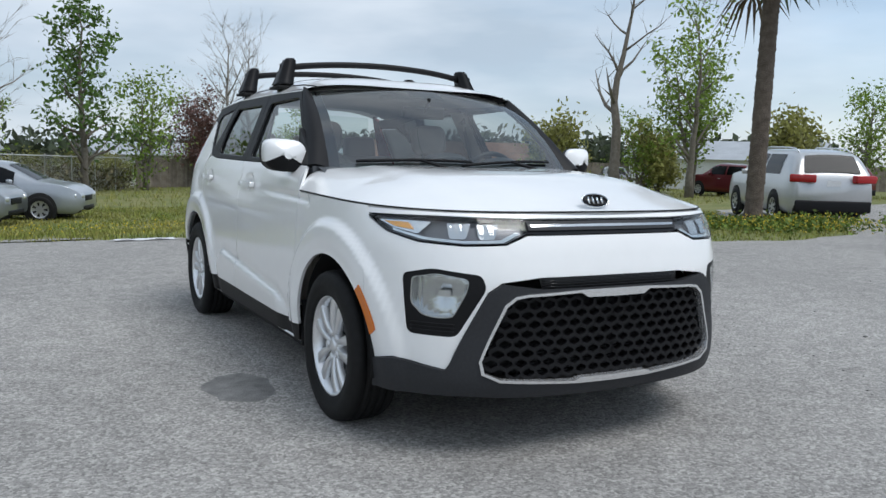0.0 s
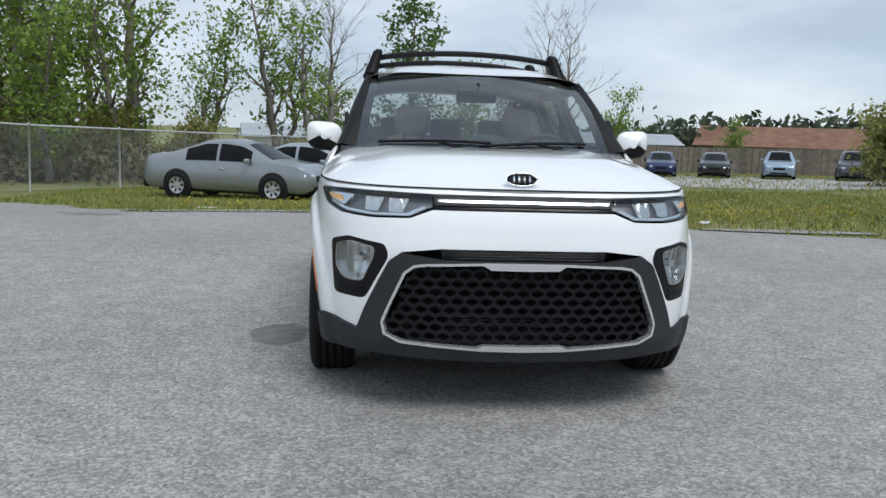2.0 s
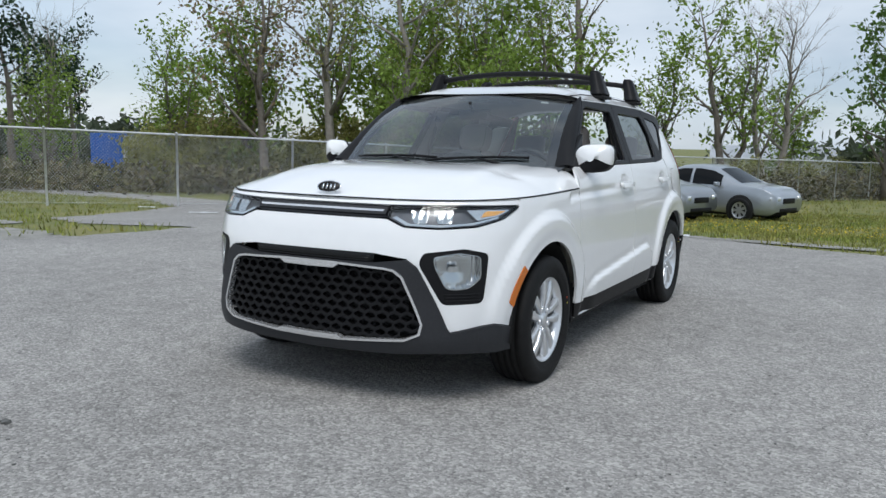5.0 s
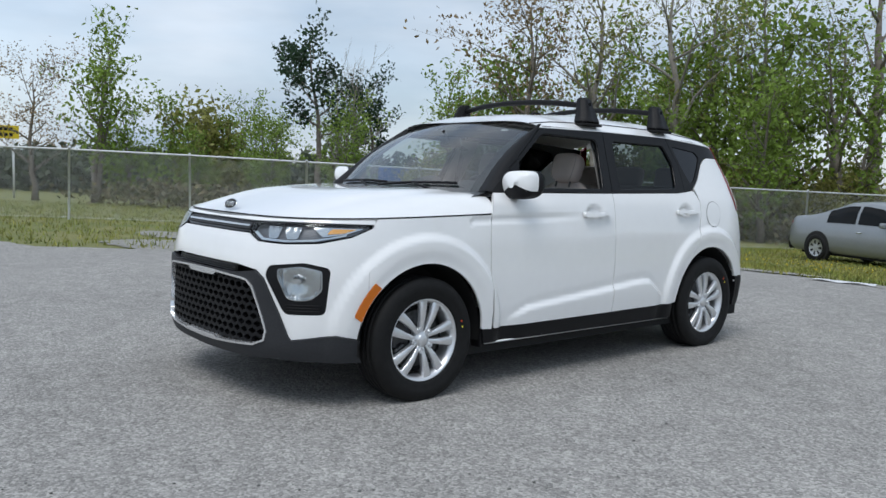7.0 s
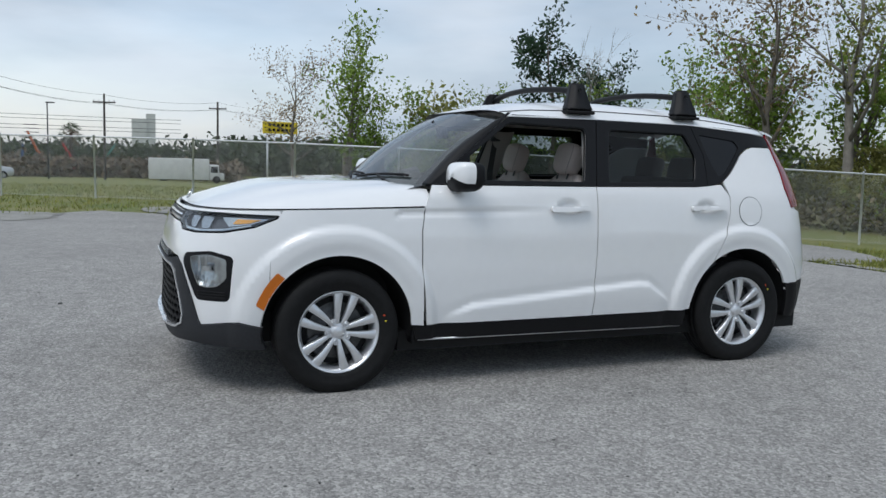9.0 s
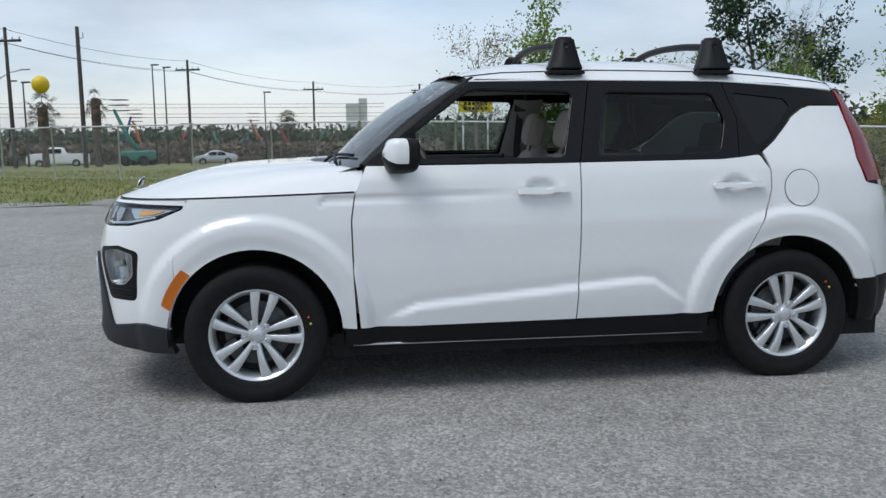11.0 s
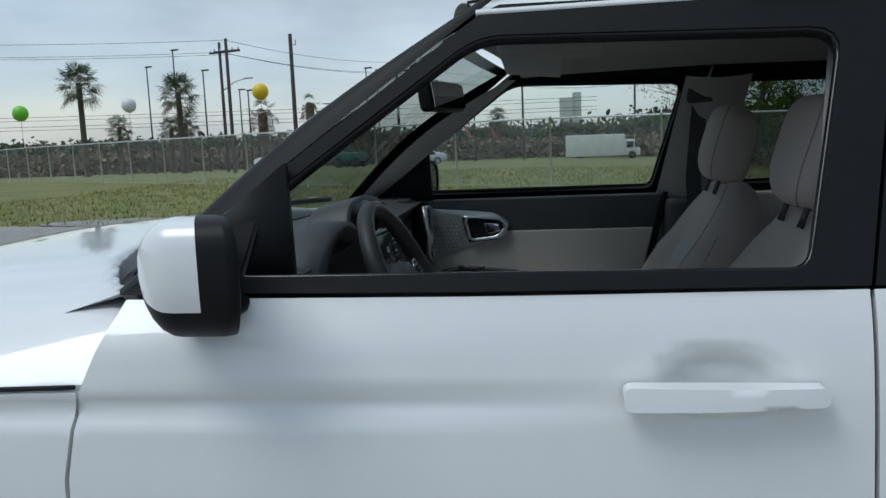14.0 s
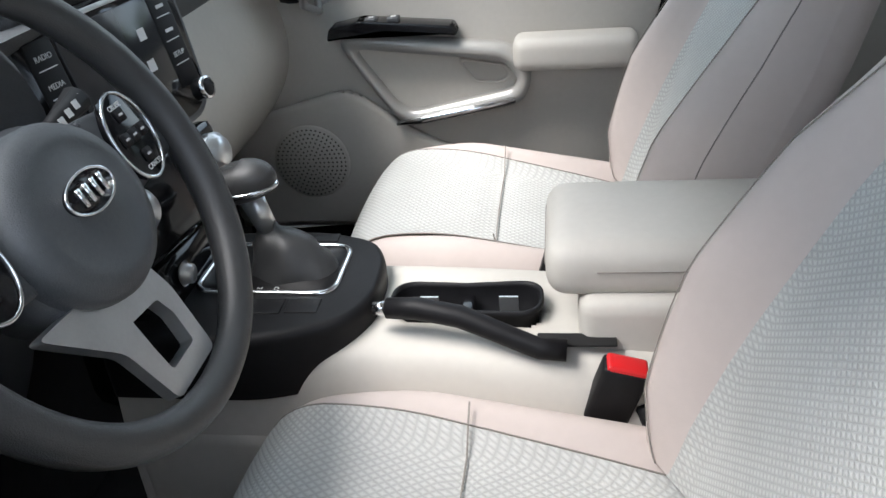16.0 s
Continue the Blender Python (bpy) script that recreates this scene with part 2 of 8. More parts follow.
def swell(y, z):
    """Relief of the flanks: arch flares, door creases, handle hollows."""
    d = np.zeros_like(y)
    for yc, rr in ((-AXLE, 0.556), (AXLE, 0.548)):
        r = np.hypot(y - yc, (z - 0.335))
        d += 0.026 * smoothstep(rr, rr - 0.05, r) - 0.010 * smoothstep(0.47, 0.40, r)
    line = np.interp(y, [-0.75, -0.55, 0.53, 0.60, 0.78], [0.385, 0.46, 0.552, 0.542, 0.42])
    ends = smoothstep(-0.74, -0.55, y) * smoothstep(0.80, 0.66, y)
    d += ends * (0.020 * smoothstep(0.0, 0.035, line - z) - 0.004 * smoothstep(0.05, 0.0, np.abs(z - line)))
    ends = smoothstep(-1.02, -0.97, y) * smoothstep(0.1, -0.6, y)
    up = np.interp(y, [-1.02, -0.97, 0.2], [0.915, 0.943, 0.965])
    d -= ends * 0.010 * smoothstep(0.030, 0.0, np.abs(z - up))
    for yh in (0.045, 1.02):
        e = np.hypot((y - yh) / 0.095, (z - 0.985) / 0.052)
        d -= 0.022 * smoothstep(1.0, 0.35, e)
    return d


def raw_skin(s, z):
    """The outer surface itself."""
    sign = np.where((s < FRONT_MID) | (s > REAR_MID), -1.0, 1.0)
    s = np.where(s < FRONT_MID, 2 * FRONT_MID - s, s)
    s = np.where(s > REAR_MID, 2 * REAR_MID - s, s)
    qf, qr = np.clip(-1 - s, 0, None), np.clip(s - 1, 0, None)
    a = np.where(s < 0, np.interp(qf, FQ, FA), np.interp(qr, RQ, RA))
    y = np.where(s < -1, -1 + (blur_table(NOSE, z) + 1) * np.interp(qf, FQ, FB), np.where(s > 1, 1 + (blur_table(TAIL, z) - 1) * np.interp(qr, RQ, RB), s))
    w = blur_table(WIDE, z)
    w = w * (1 - 0.038 * smoothstep(1.02, 1.11, z) * smoothstep(1.50, 1.20, z) * smoothstep(-0.15, -0.85, y))
    x = sign * (w * a + swell(y, z) * smoothstep(0.75, 0.95, a))
    return np.stack([x, y, z], -1)


def skin_normal(s, z):
    s, z, e = np.asarray(s, float), np.asarray(z, float), 0.006
    n = np.cross(raw_skin(s + e, z) - raw_skin(s - e, z), raw_skin(s, z + e) - raw_skin(s, z - e))
    return n / (np.linalg.norm(n, axis=-1, keepdims=True) + 1e-12)


def skin(s, z, off=0.0):
    """Points of the outer surface, moved outwards by off."""
    s, z = np.asarray(s, float), np.asarray(z, float)
    p = raw_skin(s, z)
    if np.any(off):
        n = skin_normal(s, z)
        p = p + n * (off if np.isscalar(off) else np.asarray(off)[..., None])
    return p


def at_y(y, z):
    if y < -1:
        return (-1 - float(np.interp((-y - 1) / (-float(blur_table(NOSE, z)) - 1), FB, FQ)), z)
    if y > 1:
        return (1 + float(np.interp((y - 1) / (float(blur_table(TAIL, z)) - 1), RB, RQ)), z)
    return (y, z)


def at_x(x, z, rear=False):
    a = min(abs(x) / float(blur_table(WIDE, z)), 1.0)
    if rear:
        s = 1 + float(np.interp(-a, -RA, RQ))
        return (s if x >= 0 else 2 * REAR_MID - s, z)
    s = -1 - float(np.interp(-a, -FA, FQ))
    return (s if x >= 0 else 2 * FRONT_MID - s, z)


def rounded(pts, r, n=4):
    """The outline with its corners rounded; r is one radius, or one for each corner."""
    out = []
    k = len(pts)
    for i in range(k):
        p, a, b = Vector(pts[i]), Vector(pts[i - 1]), Vector(pts[(i + 1) % k])
        rr = r[i] if isinstance(r, (list, tuple)) else r
        da, db = a - p, b - p
        rr = min(rr, da.length * 0.45, db.length * 0.45)
        if rr < 1e-4:
            out.append(tuple(p))
            continue
        p0, p1 = p + da.normalized() * rr, p + db.normalized() * rr
        for j in range(n + 1):
            t = j / n
            out.append(tuple(p0 * (1 - t) ** 2 + p * (2 * t * (1 - t)) + p1 * t * t))
    return out


def arch(yc, a0, a1, r=ARCH_R, n=22):
    return [at_y(yc + r * math.cos(radians(a0 + (a1 - a0) * i / n)), 0.335 + r * math.sin(radians(a0 + (a1 - a0) * i / n))) for i in range(n + 1)]


def both(right_half):
    """An outline about the front middle from its half with x > 0, given from the middle bottom to the middle top."""
    return right_half + [(2 * FRONT_MID - s, z) for s, z in reversed(right_half)]


def inside_many(px, py, poly):
    c = np.zeros(len(px), bool)
    for i in range(len(poly)):
        a, b = poly[i - 1], poly[i]
        if a[1] == b[1]:
            continue
        m = (a[1] > py) != (b[1] > py)
        c ^= m & (px < (b[0] - a[0]) * (py - a[1]) / (b[1] - a[1]) + a[0])
    return c


def resampled(loop, step):
    out = []
    for p, q in zip(loop, loop[1:] + loop[:1]):
        n = max(1, math.ceil(max(abs(q[0] - p[0]), abs(q[1] - p[1])) / step))
        out += [(p[0] + (q[0] - p[0]) * k / n, p[1] + (q[1] - p[1]) * k / n) for k in range(n)]
    return out


def panel(outline, hole=None, off=0.0, depth=0.014, ds=0.025, dz=0.02, side=1, surface=None, bulge=None):
    """A sheet cut from the skin along an outline, with a turned-in edge."""
    surface = surface or skin
    loops = [resampled(list(outline), ds)] + ([resampled(list(hole), ds)] if hole else [])
    lo, hi = np.min(loops[0], 0), np.max(loops[0], 0)
    rim_pts = np.array([p for l in loops for p in l])
    links, o = [], 0
    for l in loops:
        links += [(o + i, o + (i + 1) % len(l)) for i in range(len(l))]
        o += len(l)
    gx, gz = np.meshgrid(np.arange(lo[0] + ds * 0.37, hi[0], ds), np.arange(lo[1] + dz * 0.41, hi[1], dz))
    gx, gz = gx.ravel(), gz.ravel()
    keep = inside_many(gx, gz, loops[0])
    if hole:
        keep &= ~inside_many(gx, gz, loops[1])
    gx, gz = gx[keep], gz[keep]
    if len(gx):
        near = np.zeros(len(gx), bool)
        for k in range(0, len(rim_pts), 200):
            r = rim_pts[k:k + 200]
            near |= (np.hypot((gx[:, None] - r[None, :, 0]) / ds, (gz[:, None] - r[None, :, 1]) / dz) < 0.45).any(1)
        gx, gz = gx[~near], gz[~near]
    pts2 = [Vector(p) for p in rim_pts] + [Vector(p) for p in zip(gx, gz)]
    vout, _, fout, _, _, _ = delaunay_2d_cdt(pts2, links, [], 0, 1e-7)
    sa, za = np.array([v[0] for v in vout]), np.array([v[1] for v in vout])
    tri = np.array([tuple(f) for f in fout])
    cx, cz = sa[tri].mean(1), za[tri].mean(1)
    keep = inside_many(cx, cz, loops[0])
    if hole:
        keep &= ~inside_many(cx, cz, loops[1])
    faces = [list(map(int, f)) for f in tri[keep]]
    for f in faces:
        if (sa[f[1]] - sa[f[0]]) * (za[f[2]] - za[f[0]]) < (sa[f[2]] - sa[f[0]]) * (za[f[1]] - za[f[0]]):
            f.reverse()
    edges = {}
    for f in faces:
        for a, b in zip(f, f[1:] + f[:1]):
            edges[(a, b)] = 1
    top = surface(sa, za, off if bulge is None else off + bulge(sa, za))
    verts = [tuple(p) for p in top]
    if depth:
        low = surface(sa, za, off - depth)
        rim = {}
        for (a, b), c in list(edges.items()):
            if (b, a) in edges or a == b:
                continue
            ids = []
            for v in (a, b):
                if v not in rim:
                    rim[v] = len(verts)
                    verts.append(tuple(top[v]))
                    verts.append(tuple(low[v]))
                ids.append(rim[v])
            faces.append([ids[0], ids[0] + 1, ids[1] + 1, ids[1]])
    normals = None
    if surface is skin and bulge is None:
        normals = skin_normal(sa, za)
        normals = [tuple(v) for v in normals] + [(0.0, 0.0, 0.0)] * (len(verts) - len(normals))
    if side < 0:
        verts = [(-x, y, z) for x, y, z in verts]
        faces = [f[::-1] for f in faces]
        normals = normals and [(-x, y, z) for x, y, z in normals]
    return (verts, faces, normals) if normals else (verts, faces)


car = empty("compact_car", pose(0, 0, 0), label="white compact hatchback with roof crossbars and an open driver's window", category="car")
# Black blocks added to close the shell against views through panel gaps.
for nm, dims in (("floor_pan", (-0.80, 0.80, -0.95, 1.85, 0.19, 0.30)), ("nose_filler", (-0.62, 0.62, -1.95, -0.93, 0.24, 0.40)), ("hood_filler", (-0.60, 0.60, -1.80, -0.95, 0.40, 0.92)), ("load_floor", (-0.62, 0.62, 0.95, 1.80, 0.30, 0.62))):
    part(nm, box(*dims), DARK, car, "dark block filling the body shell", smooth=False)

# hood: domed inside the plan outline, highest along the middle
HOOD_EDGE = [(-2.1, 0.951), (-1.6, 0.962), (-0.83, 0.982)]


def hood_rear(x):
    return -1.050 + 0.255 * min(1.0, abs(x) / 0.76) ** 2.4


def hood_point(s, rho, off=0.0):
    sign = -1.0 if s < FRONT_MID else 1.0
    s = 2 * FRONT_MID - s if s < FRONT_MID else s
    q = max(-1 - s, 0)
    a, b = float(np.interp(q, FQ, FA)), float(np.interp(q, FQ, FB))
    y = -1 - rho * 0.985 * b if s < -1 else s
    ze = float(np.interp(y, *zip(*HOOD_EDGE)))
    x = sign * rho * a * 0.868
    crown = 0.115 * (1 - rho ** float(np.interp(y, [-2.0, -1.7, -1.3, -0.85], [2.6, 3.2, 5.0, 12.0])))
    crown += 0.012 * float(smoothstep(0.62, 0.52, abs(x)) * smoothstep(-1.9, -1.5, y))
    lim = hood_rear(x)
    return (x, min(y, lim), ze + crown + off - 0.4 * max(0, y - lim))


def hood_mesh():
    ss = [-0.795 + (FRONT_MID + 0.795) * i / 62 for i in range(63)]
    ss = ss + [2 * FRONT_MID - s for s in reversed(ss[:-1])]
    rhos = [0.03 + 0.97 * j / 26 for j in range(27)] 
    vs = [hood_point(s, r) for s in ss for r in rhos]
    m = len(rhos)
    fs = [(i * m + j, i * m + j + 1, (i + 1) * m + j + 1, (i + 1) * m + j) for i in range(len(ss) - 1) for j in range(m - 1)]
    o = len(vs)
    vs += [(x, y, z) for x, y, z in (hood_point(s, 1.0) for s in ss)] + [(x * 0.99, y * 0.997, z - 0.02) for x, y, z in (hood_point(s, 1.0) for s in ss)]
    k = len(ss)
    fs += [(o + i, o + k + i, o + k + i + 1, o + i + 1) for i in range(k - 1)]
    return vs, fs


hood = part("hood", hood_mesh(), WHITE, car)
seam_s = [-0.84 + (FRONT_MID + 0.84) * i / 60 for i in range(61)]
seam_s += [2 * FRONT_MID - q for q in reversed(seam_s[:-1])]
part("hood_gap", tube([(lambda p: (p[0] * 1.002, p[1] * 1.001, p[2] - 0.003))(hood_point(q, 1.0)) for q in seam_s], 0.0036, 6), DARK, car, "dark shut line round the hood")

# flanks, one set a side
BELT = 1.097
for side in (1, -1):
    F = [at_y(-0.838, 0.972), at_y(-1.25, 0.963), at_y(-1.58, 0.955), at_y(-1.60, 0.935), at_y(-1.655, 0.62)] + arch(-AXLE, 152, 2) + [at_y(-0.84, 0.345), at_y(-0.853, 0.60), at_y(-0.858, 0.85)]
    part("front_fender", panel(F[::-1], side=side, ds=0.02, dz=0.016), WHITE, car)
    D = [(-0.833, 0.972), (-0.851, 0.85), (-0.846, 0.60), (-0.822, 0.347), (0.208, 0.352), (0.226, 0.70), (0.233, BELT), (-0.78, BELT - 0.004)]
    door = part("front_door", panel(D, side=side, ds=0.02, dz=0.016), WHITE, car)
    R = [(0.214, 0.353), (0.84, 0.357)] + arch(AXLE, 176, 128, n=10) + [at_y(1.115, 0.76), at_y(1.17, 0.87), at_y(1.193, 0.96), at_y(1.195, 1.05), at_y(1.150, 1.12), at_y(1.13, 1.122), (0.95, 1.104), (0.239, BELT), (0.232, 0.70)]
    rdoor = part("rear_door", panel(rounded(R, 0.0), side=side, ds=0.02, dz=0.016), WHITE, car)
    Q = arch(AXLE, 126, 15) + [at_y(1.70, 0.500), at_x(0.62, 0.51, True), at_x(0.62, 0.80, True), at_x(0.74, 0.95, True), at_y(1.728, 0.98), at_y(1.683, 1.10), at_y(1.665, 1.30), at_y(1.655, 1.362), at_y(1.47, 1.362), at_y(1.42, 1.347), at_y(1.36, 1.31), at_y(1.24, 1.19), at_y(1.20, 1.16), at_y(1.172, 1.140), at_y(1.203, 1.05), at_y(1.20, 0.96), at_y(1.177, 0.87), at_y(1.121, 0.76)]
    part("quarter_panel", panel(Q, side=side, ds=0.02, dz=0.016), WHITE, car)
    # black upper door frames with their openings
    W1 = rounded([(-0.61, 1.121), (0.165, 1.121), (0.245, 1.440), (-0.268, 1.454), (-0.585, 1.224)], [0.01, 0.025, 0.045, 0.04, 0.02])
    U1 = [(-0.79, BELT + 0.001), (0.235, BELT + 0.004), (0.322, 1.497), (-0.235, 1.499), (-0.262, 1.487)]
    part("window_frame", panel(U1, W1, off=0.002, depth=0.03, side=side, ds=0.03), BLACK_TRIM, car, "black front window frame")
    W2 = rounded([(0.325, 1.123), (0.955, 1.134), (1.005, 1.30), (0.955, 1.432), (0.398, 1.438)], [0.02, 0.04, 0.03, 0.03, 0.03])
    U2 = [(0.240, BELT + 0.004), (0.95, 1.107), at_y(1.04, 1.112), at_y(1.06, 1.30), (1.01, 1.492), (0.328, 1.497)]
    part("window_frame", panel(U2, W2, off=0.002, depth=0.03, side=side, ds=0.03), BLACK_TRIM, car, "black rear window frame")
    U3 = [at_y(1.044, 1.112), at_y(1.125, 1.125), at_y(1.150, 1.140), at_y(1.235, 1.196), at_y(1.355, 1.316), at_y(1.415, 1.353), at_y(1.47, 1.368), at_y(1.655, 1.368), at_y(1.64, 1.43), at_y(1.35, 1.474), (1.016, 1.492), at_y(1.064, 1.30)]
    W3 = rounded([at_y(1.14, 1.17), at_y(1.20, 1.195), at_y(1.36, 1.36), at_y(1.33, 1.40), at_y(1.06, 1.43), at_y(1.09, 1.30)], 0.02)
    part("pillar_trim", panel(U3, W3, off=0.002, depth=0.02, side=side, ds=0.03), BLACK_TRIM, car, "black rear pillar trim")
    part("quarter_window", panel(W3, off=-0.004, depth=0, side=side, ds=0.04), BLACK_GLOSS, car, "dark fixed quarter glass")
    g2 = part("rear_side_window", panel(W2, off=-0.012, depth=0, side=side, ds=0.06, dz=0.05), GLASS_DARK, car, "tinted rear door glass")
    g2.visible_shadow = False
    if side < 0:
        part("front_side_window", panel(W1, off=-0.012, depth=0, side=side, ds=0.06, dz=0.05), GLASS, car).visible_shadow = False
    # weather strips inside the openings
    for w in (W1, W2):
        loop = skin([p[0] for p in w], [p[1] for p in w], -0.006)
        loop = [(side * x, y, z) for x, y, z in loop]
        part("window_seal", tube(loop, 0.006, 6, closed=True), BLACK_GLOSS, car)
    # sills and belt moulding
    SL = [(-0.875, 0.262), (0.885, 0.255), (0.885, 0.350), (0.21, 0.345), (-0.815, 0.339), (-0.895, 0.345)]
    part("side_sill", panel(SL, off=-0.006, depth=0.03, side=side, ds=0.05), BLACK_TRIM, car, "black plastic side sill")
    rail = [(side * x, y, z) for x, y, z in skin([-0.86, 0.0, 0.87], [0.258, 0.254, 0.251], -0.02)]
    part("sill_flange", tube(rail, 0.006, 6), ALLOY, car, "thin bright sill flange")
    BM = [(-0.60, BELT + 0.002), (0.18, BELT + 0.004), (0.175, 1.120), (-0.60, 1.119)]
    part("belt_moulding", panel(BM, off=0.005, depth=0.015, side=side, ds=0.1), BLACK_TRIM, car)
    # door handles
    for yh in (0.045, 1.02):
        hz = 0.972 if yh < 0.5 else 0.980
        H = rounded([at_y(yh - 0.125, hz - 0.017), at_y(yh + 0.125, hz - 0.010), at_y(yh + 0.125, hz + 0.013), at_y(yh - 0.125, hz + 0.014)], 0.012)
        flat_skin = lambda s, z, off: np.stack([blur_table(WIDE, z) + off, np.asarray(s) + 0 * z, z], -1)
        part("door_handle", panel([(yh + (p[0] - at_y(yh, hz)[0]), p[1]) for p in H], off=0.026, depth=0.022, ds=0.02, dz=0.008, side=side, surface=flat_skin, bulge=lambda s, z, yh=yh: 0.010 * np.cos(np.clip((s - yh) / 0.125, -1, 1) * 1.3)), WHITE, car)
    # side marker on the arch lip
    T = rounded(arch(-AXLE, 163, 135, r=0.398, n=8) + arch(-AXLE, 136, 161, r=0.446, n=8), 0.008)
    part("side_marker", panel(T[::-1], off=0.004, depth=0.01, side=side, ds=0.02, dz=0.02), AMBER, car, "amber side marker")
    # wheel-arch liner
    for yc in (-AXLE, AXLE):
        pr = []
        for i in range(25):
            t = radians(-8 + 196 * i / 24)
            pr += [(side * 0.865, yc + 0.40 * math.cos(t), 0.335 + 0.40 * math.sin(t)), (side * 0.52, yc + 0.39 * math.cos(t), 0.335 + 0.39 * math.sin(t))]
        o = len(pr)
        pr += [(side * 0.52, yc, 0.335)]
        fs = [(2 * i, 2 * i + 2, 2 * i + 3, 2 * i + 1) for i in range(24)] + [(2 * i + 1, 2 * i + 3, o) for i in range(24)]
        part("arch_liner", (pr, fs), DARK, car)
    for yc in (-0.885,):
        part("mud_flap", box(side * 0.66 if side > 0 else -0.87, 0.87 if side > 0 else -0.66, yc - 0.008, yc + 0.008, 0.24, 0.46, 0.004), BLACK_TRIM, car)
    # outer mirror
    prof = []
    sec = 13
    for i in range(sec):
        u = i / (sec - 1)
        yy = -0.700 + 0.100 * u
        k = math.sin(math.pi * min(0.04 + 0.95 * u, 0.5)) ** 0.75 
        hx, hz = 0.100 * k, 0.080 * k
        ring = []
        for j in range(28):
            t = 2 * math.pi * j / 28
            cx, cz = math.cos(t), math.sin(t)
            px = hx * math.copysign(abs(cx) ** 0.55, cx)
            pz = hz * math.copysign(abs(cz) ** 0.6, cz)
            pz += 0.012 * (cx if pz > 0 else 0) - (0.018 * max(0, cx) if pz < 0 else 0) * -1
            ring.append((side * (0.885 + px), yy - 0.008 + 0.52 * px * u, 1.140 + pz))
        prof.append(ring)
    for nm, sel, mt in (("mirror_cap", lambda j: j < 16 or j > 25, WHITE), ("mirror_base", lambda j: 16 <= j <= 25, BLACK_TRIM)):
        vs = [p for r in prof for p in r]
        fs = []
        for i in range(sec - 1):
            for j in range(28):
                if sel(j) and i < 9 or nm == "mirror_base" and i >= 9:
                    q = (i * 28 + j, i * 28 + (j + 1) % 28, (i + 1) * 28 + (j + 1) % 28, (i + 1) * 28 + j)
                    fs.append(q if side > 0 else q[::-1])
        if nm == "mirror_base":
            ob0 = part("door_mirror", (vs, fs), mt, car, "black lower mirror shell")
        else:
            fs.append(tuple(range(27, -1, -1)) if side > 0 else tuple(range(28)))
            part(nm, (vs, fs), mt, car, "white mirror cap")
    rimv = [(p[0], p[1] - 0.001, p[2]) for p in prof[-1]] + [(side * 0.885 + (p[0] - side * 0.885) * 0.97, p[1] + 0.012, 1.140 + (p[2] - 1.140) * 0.97) for p in prof[-1]] + [(side * 0.885 + (p[0] - side * 0.885) * 0.88, p[1] + 0.010, 1.140 + (p[2] - 1.140) * 0.88) for p in prof[-1]]
    fs = [(k * 28 + j, k * 28 + (j + 1) % 28, (k + 1) * 28 + (j + 1) % 28, (k + 1) * 28 + j) for k in range(2) for j in range(28)]
    part("mirror_rim", (rimv, [f if side > 0 else f[::-1] for f in fs]), BLACK_TRIM, car)
    part("mirror_glass", ([(side * 0.885 + (p[0] - side * 0.885) * 0.89, p[1] + 0.006, 1.140 + (p[2] - 1.140) * 0.89) for p in prof[-1]], [tuple(range(28))[::side]]), MIRROR, car, "mirror glass", smooth=False)
    part("mirror_arm", box(min(side * 0.77, side * 0.87), max(side * 0.77, side * 0.87), -0.655, -0.59, 1.076, 1.100, 0.012), BLACK_TRIM, car)
    part("mirror_sail", prism([(-0.80, 1.085), (-0.54, 1.085), (-0.545, 1.28)], side * 0.765 - 0.01, side * 0.765 + 0.012, Matrix(((0, 0, 1, 0), (1, 0, 0, 0), (0, 1, 0, 0), (0, 0, 0, 1)))), BLACK_TRIM, car)

# windscreen, between the cowl and the roof edge
def screen(u, v, off=0.0):
    """u across -1..1, v up 0..1."""
    xb, xt = 0.708 * u, 0.622 * u
    x = xb + (xt - xb) * v
    yb, yt = -0.965 + 0.16 * abs(u) ** 2.2, -0.355 + 0.085 * abs(u) ** 2.2
    zb, zt = 1.068 + 0.018 * abs(u) ** 2, 1.522 - 0.038 * abs(u) ** 2
    y = yb + (yt - yb) * v
    z = zb + (zt - zb) * v + 0.035 * math.sin(math.pi * v)
    return Vector((x, y - 0.020 * math.sin(math.pi * v) - 0.5 * off, z + 0.8 * off))


part("windscreen", grid_surface(lambda u, v: screen(-1 + 2 * u, v), 40, 16), SCREEN_GLASS, car, "clear windscreen").visible_shadow = False
frit = joined(*[grid_surface(lambda u, v, k=k: screen(k * (0.93 + 0.07 * u), v, -0.002), 2, 16) for k in (-1, 1)], grid_surface(lambda u, v: screen(-1 + 2 * u, 0.955 + 0.045 * v, -0.002), 40, 2), grid_surface(lambda u, v: screen(-0.16 + 0.32 * u, 0.87 + 0.10 * v, -0.002), 8, 3))
part("screen_border", frit, BLACK_GLOSS, car, "black ceramic screen border")
part("screen_sticker", grid_surface(lambda u, v: screen(0.70 + 0.07 * u, 0.89 + 0.035 * v, -0.003), 2, 2), material("pale_sticker", (0.55, 0.56, 0.55), 0.6), car, "pale sticker in the screen's top corner")
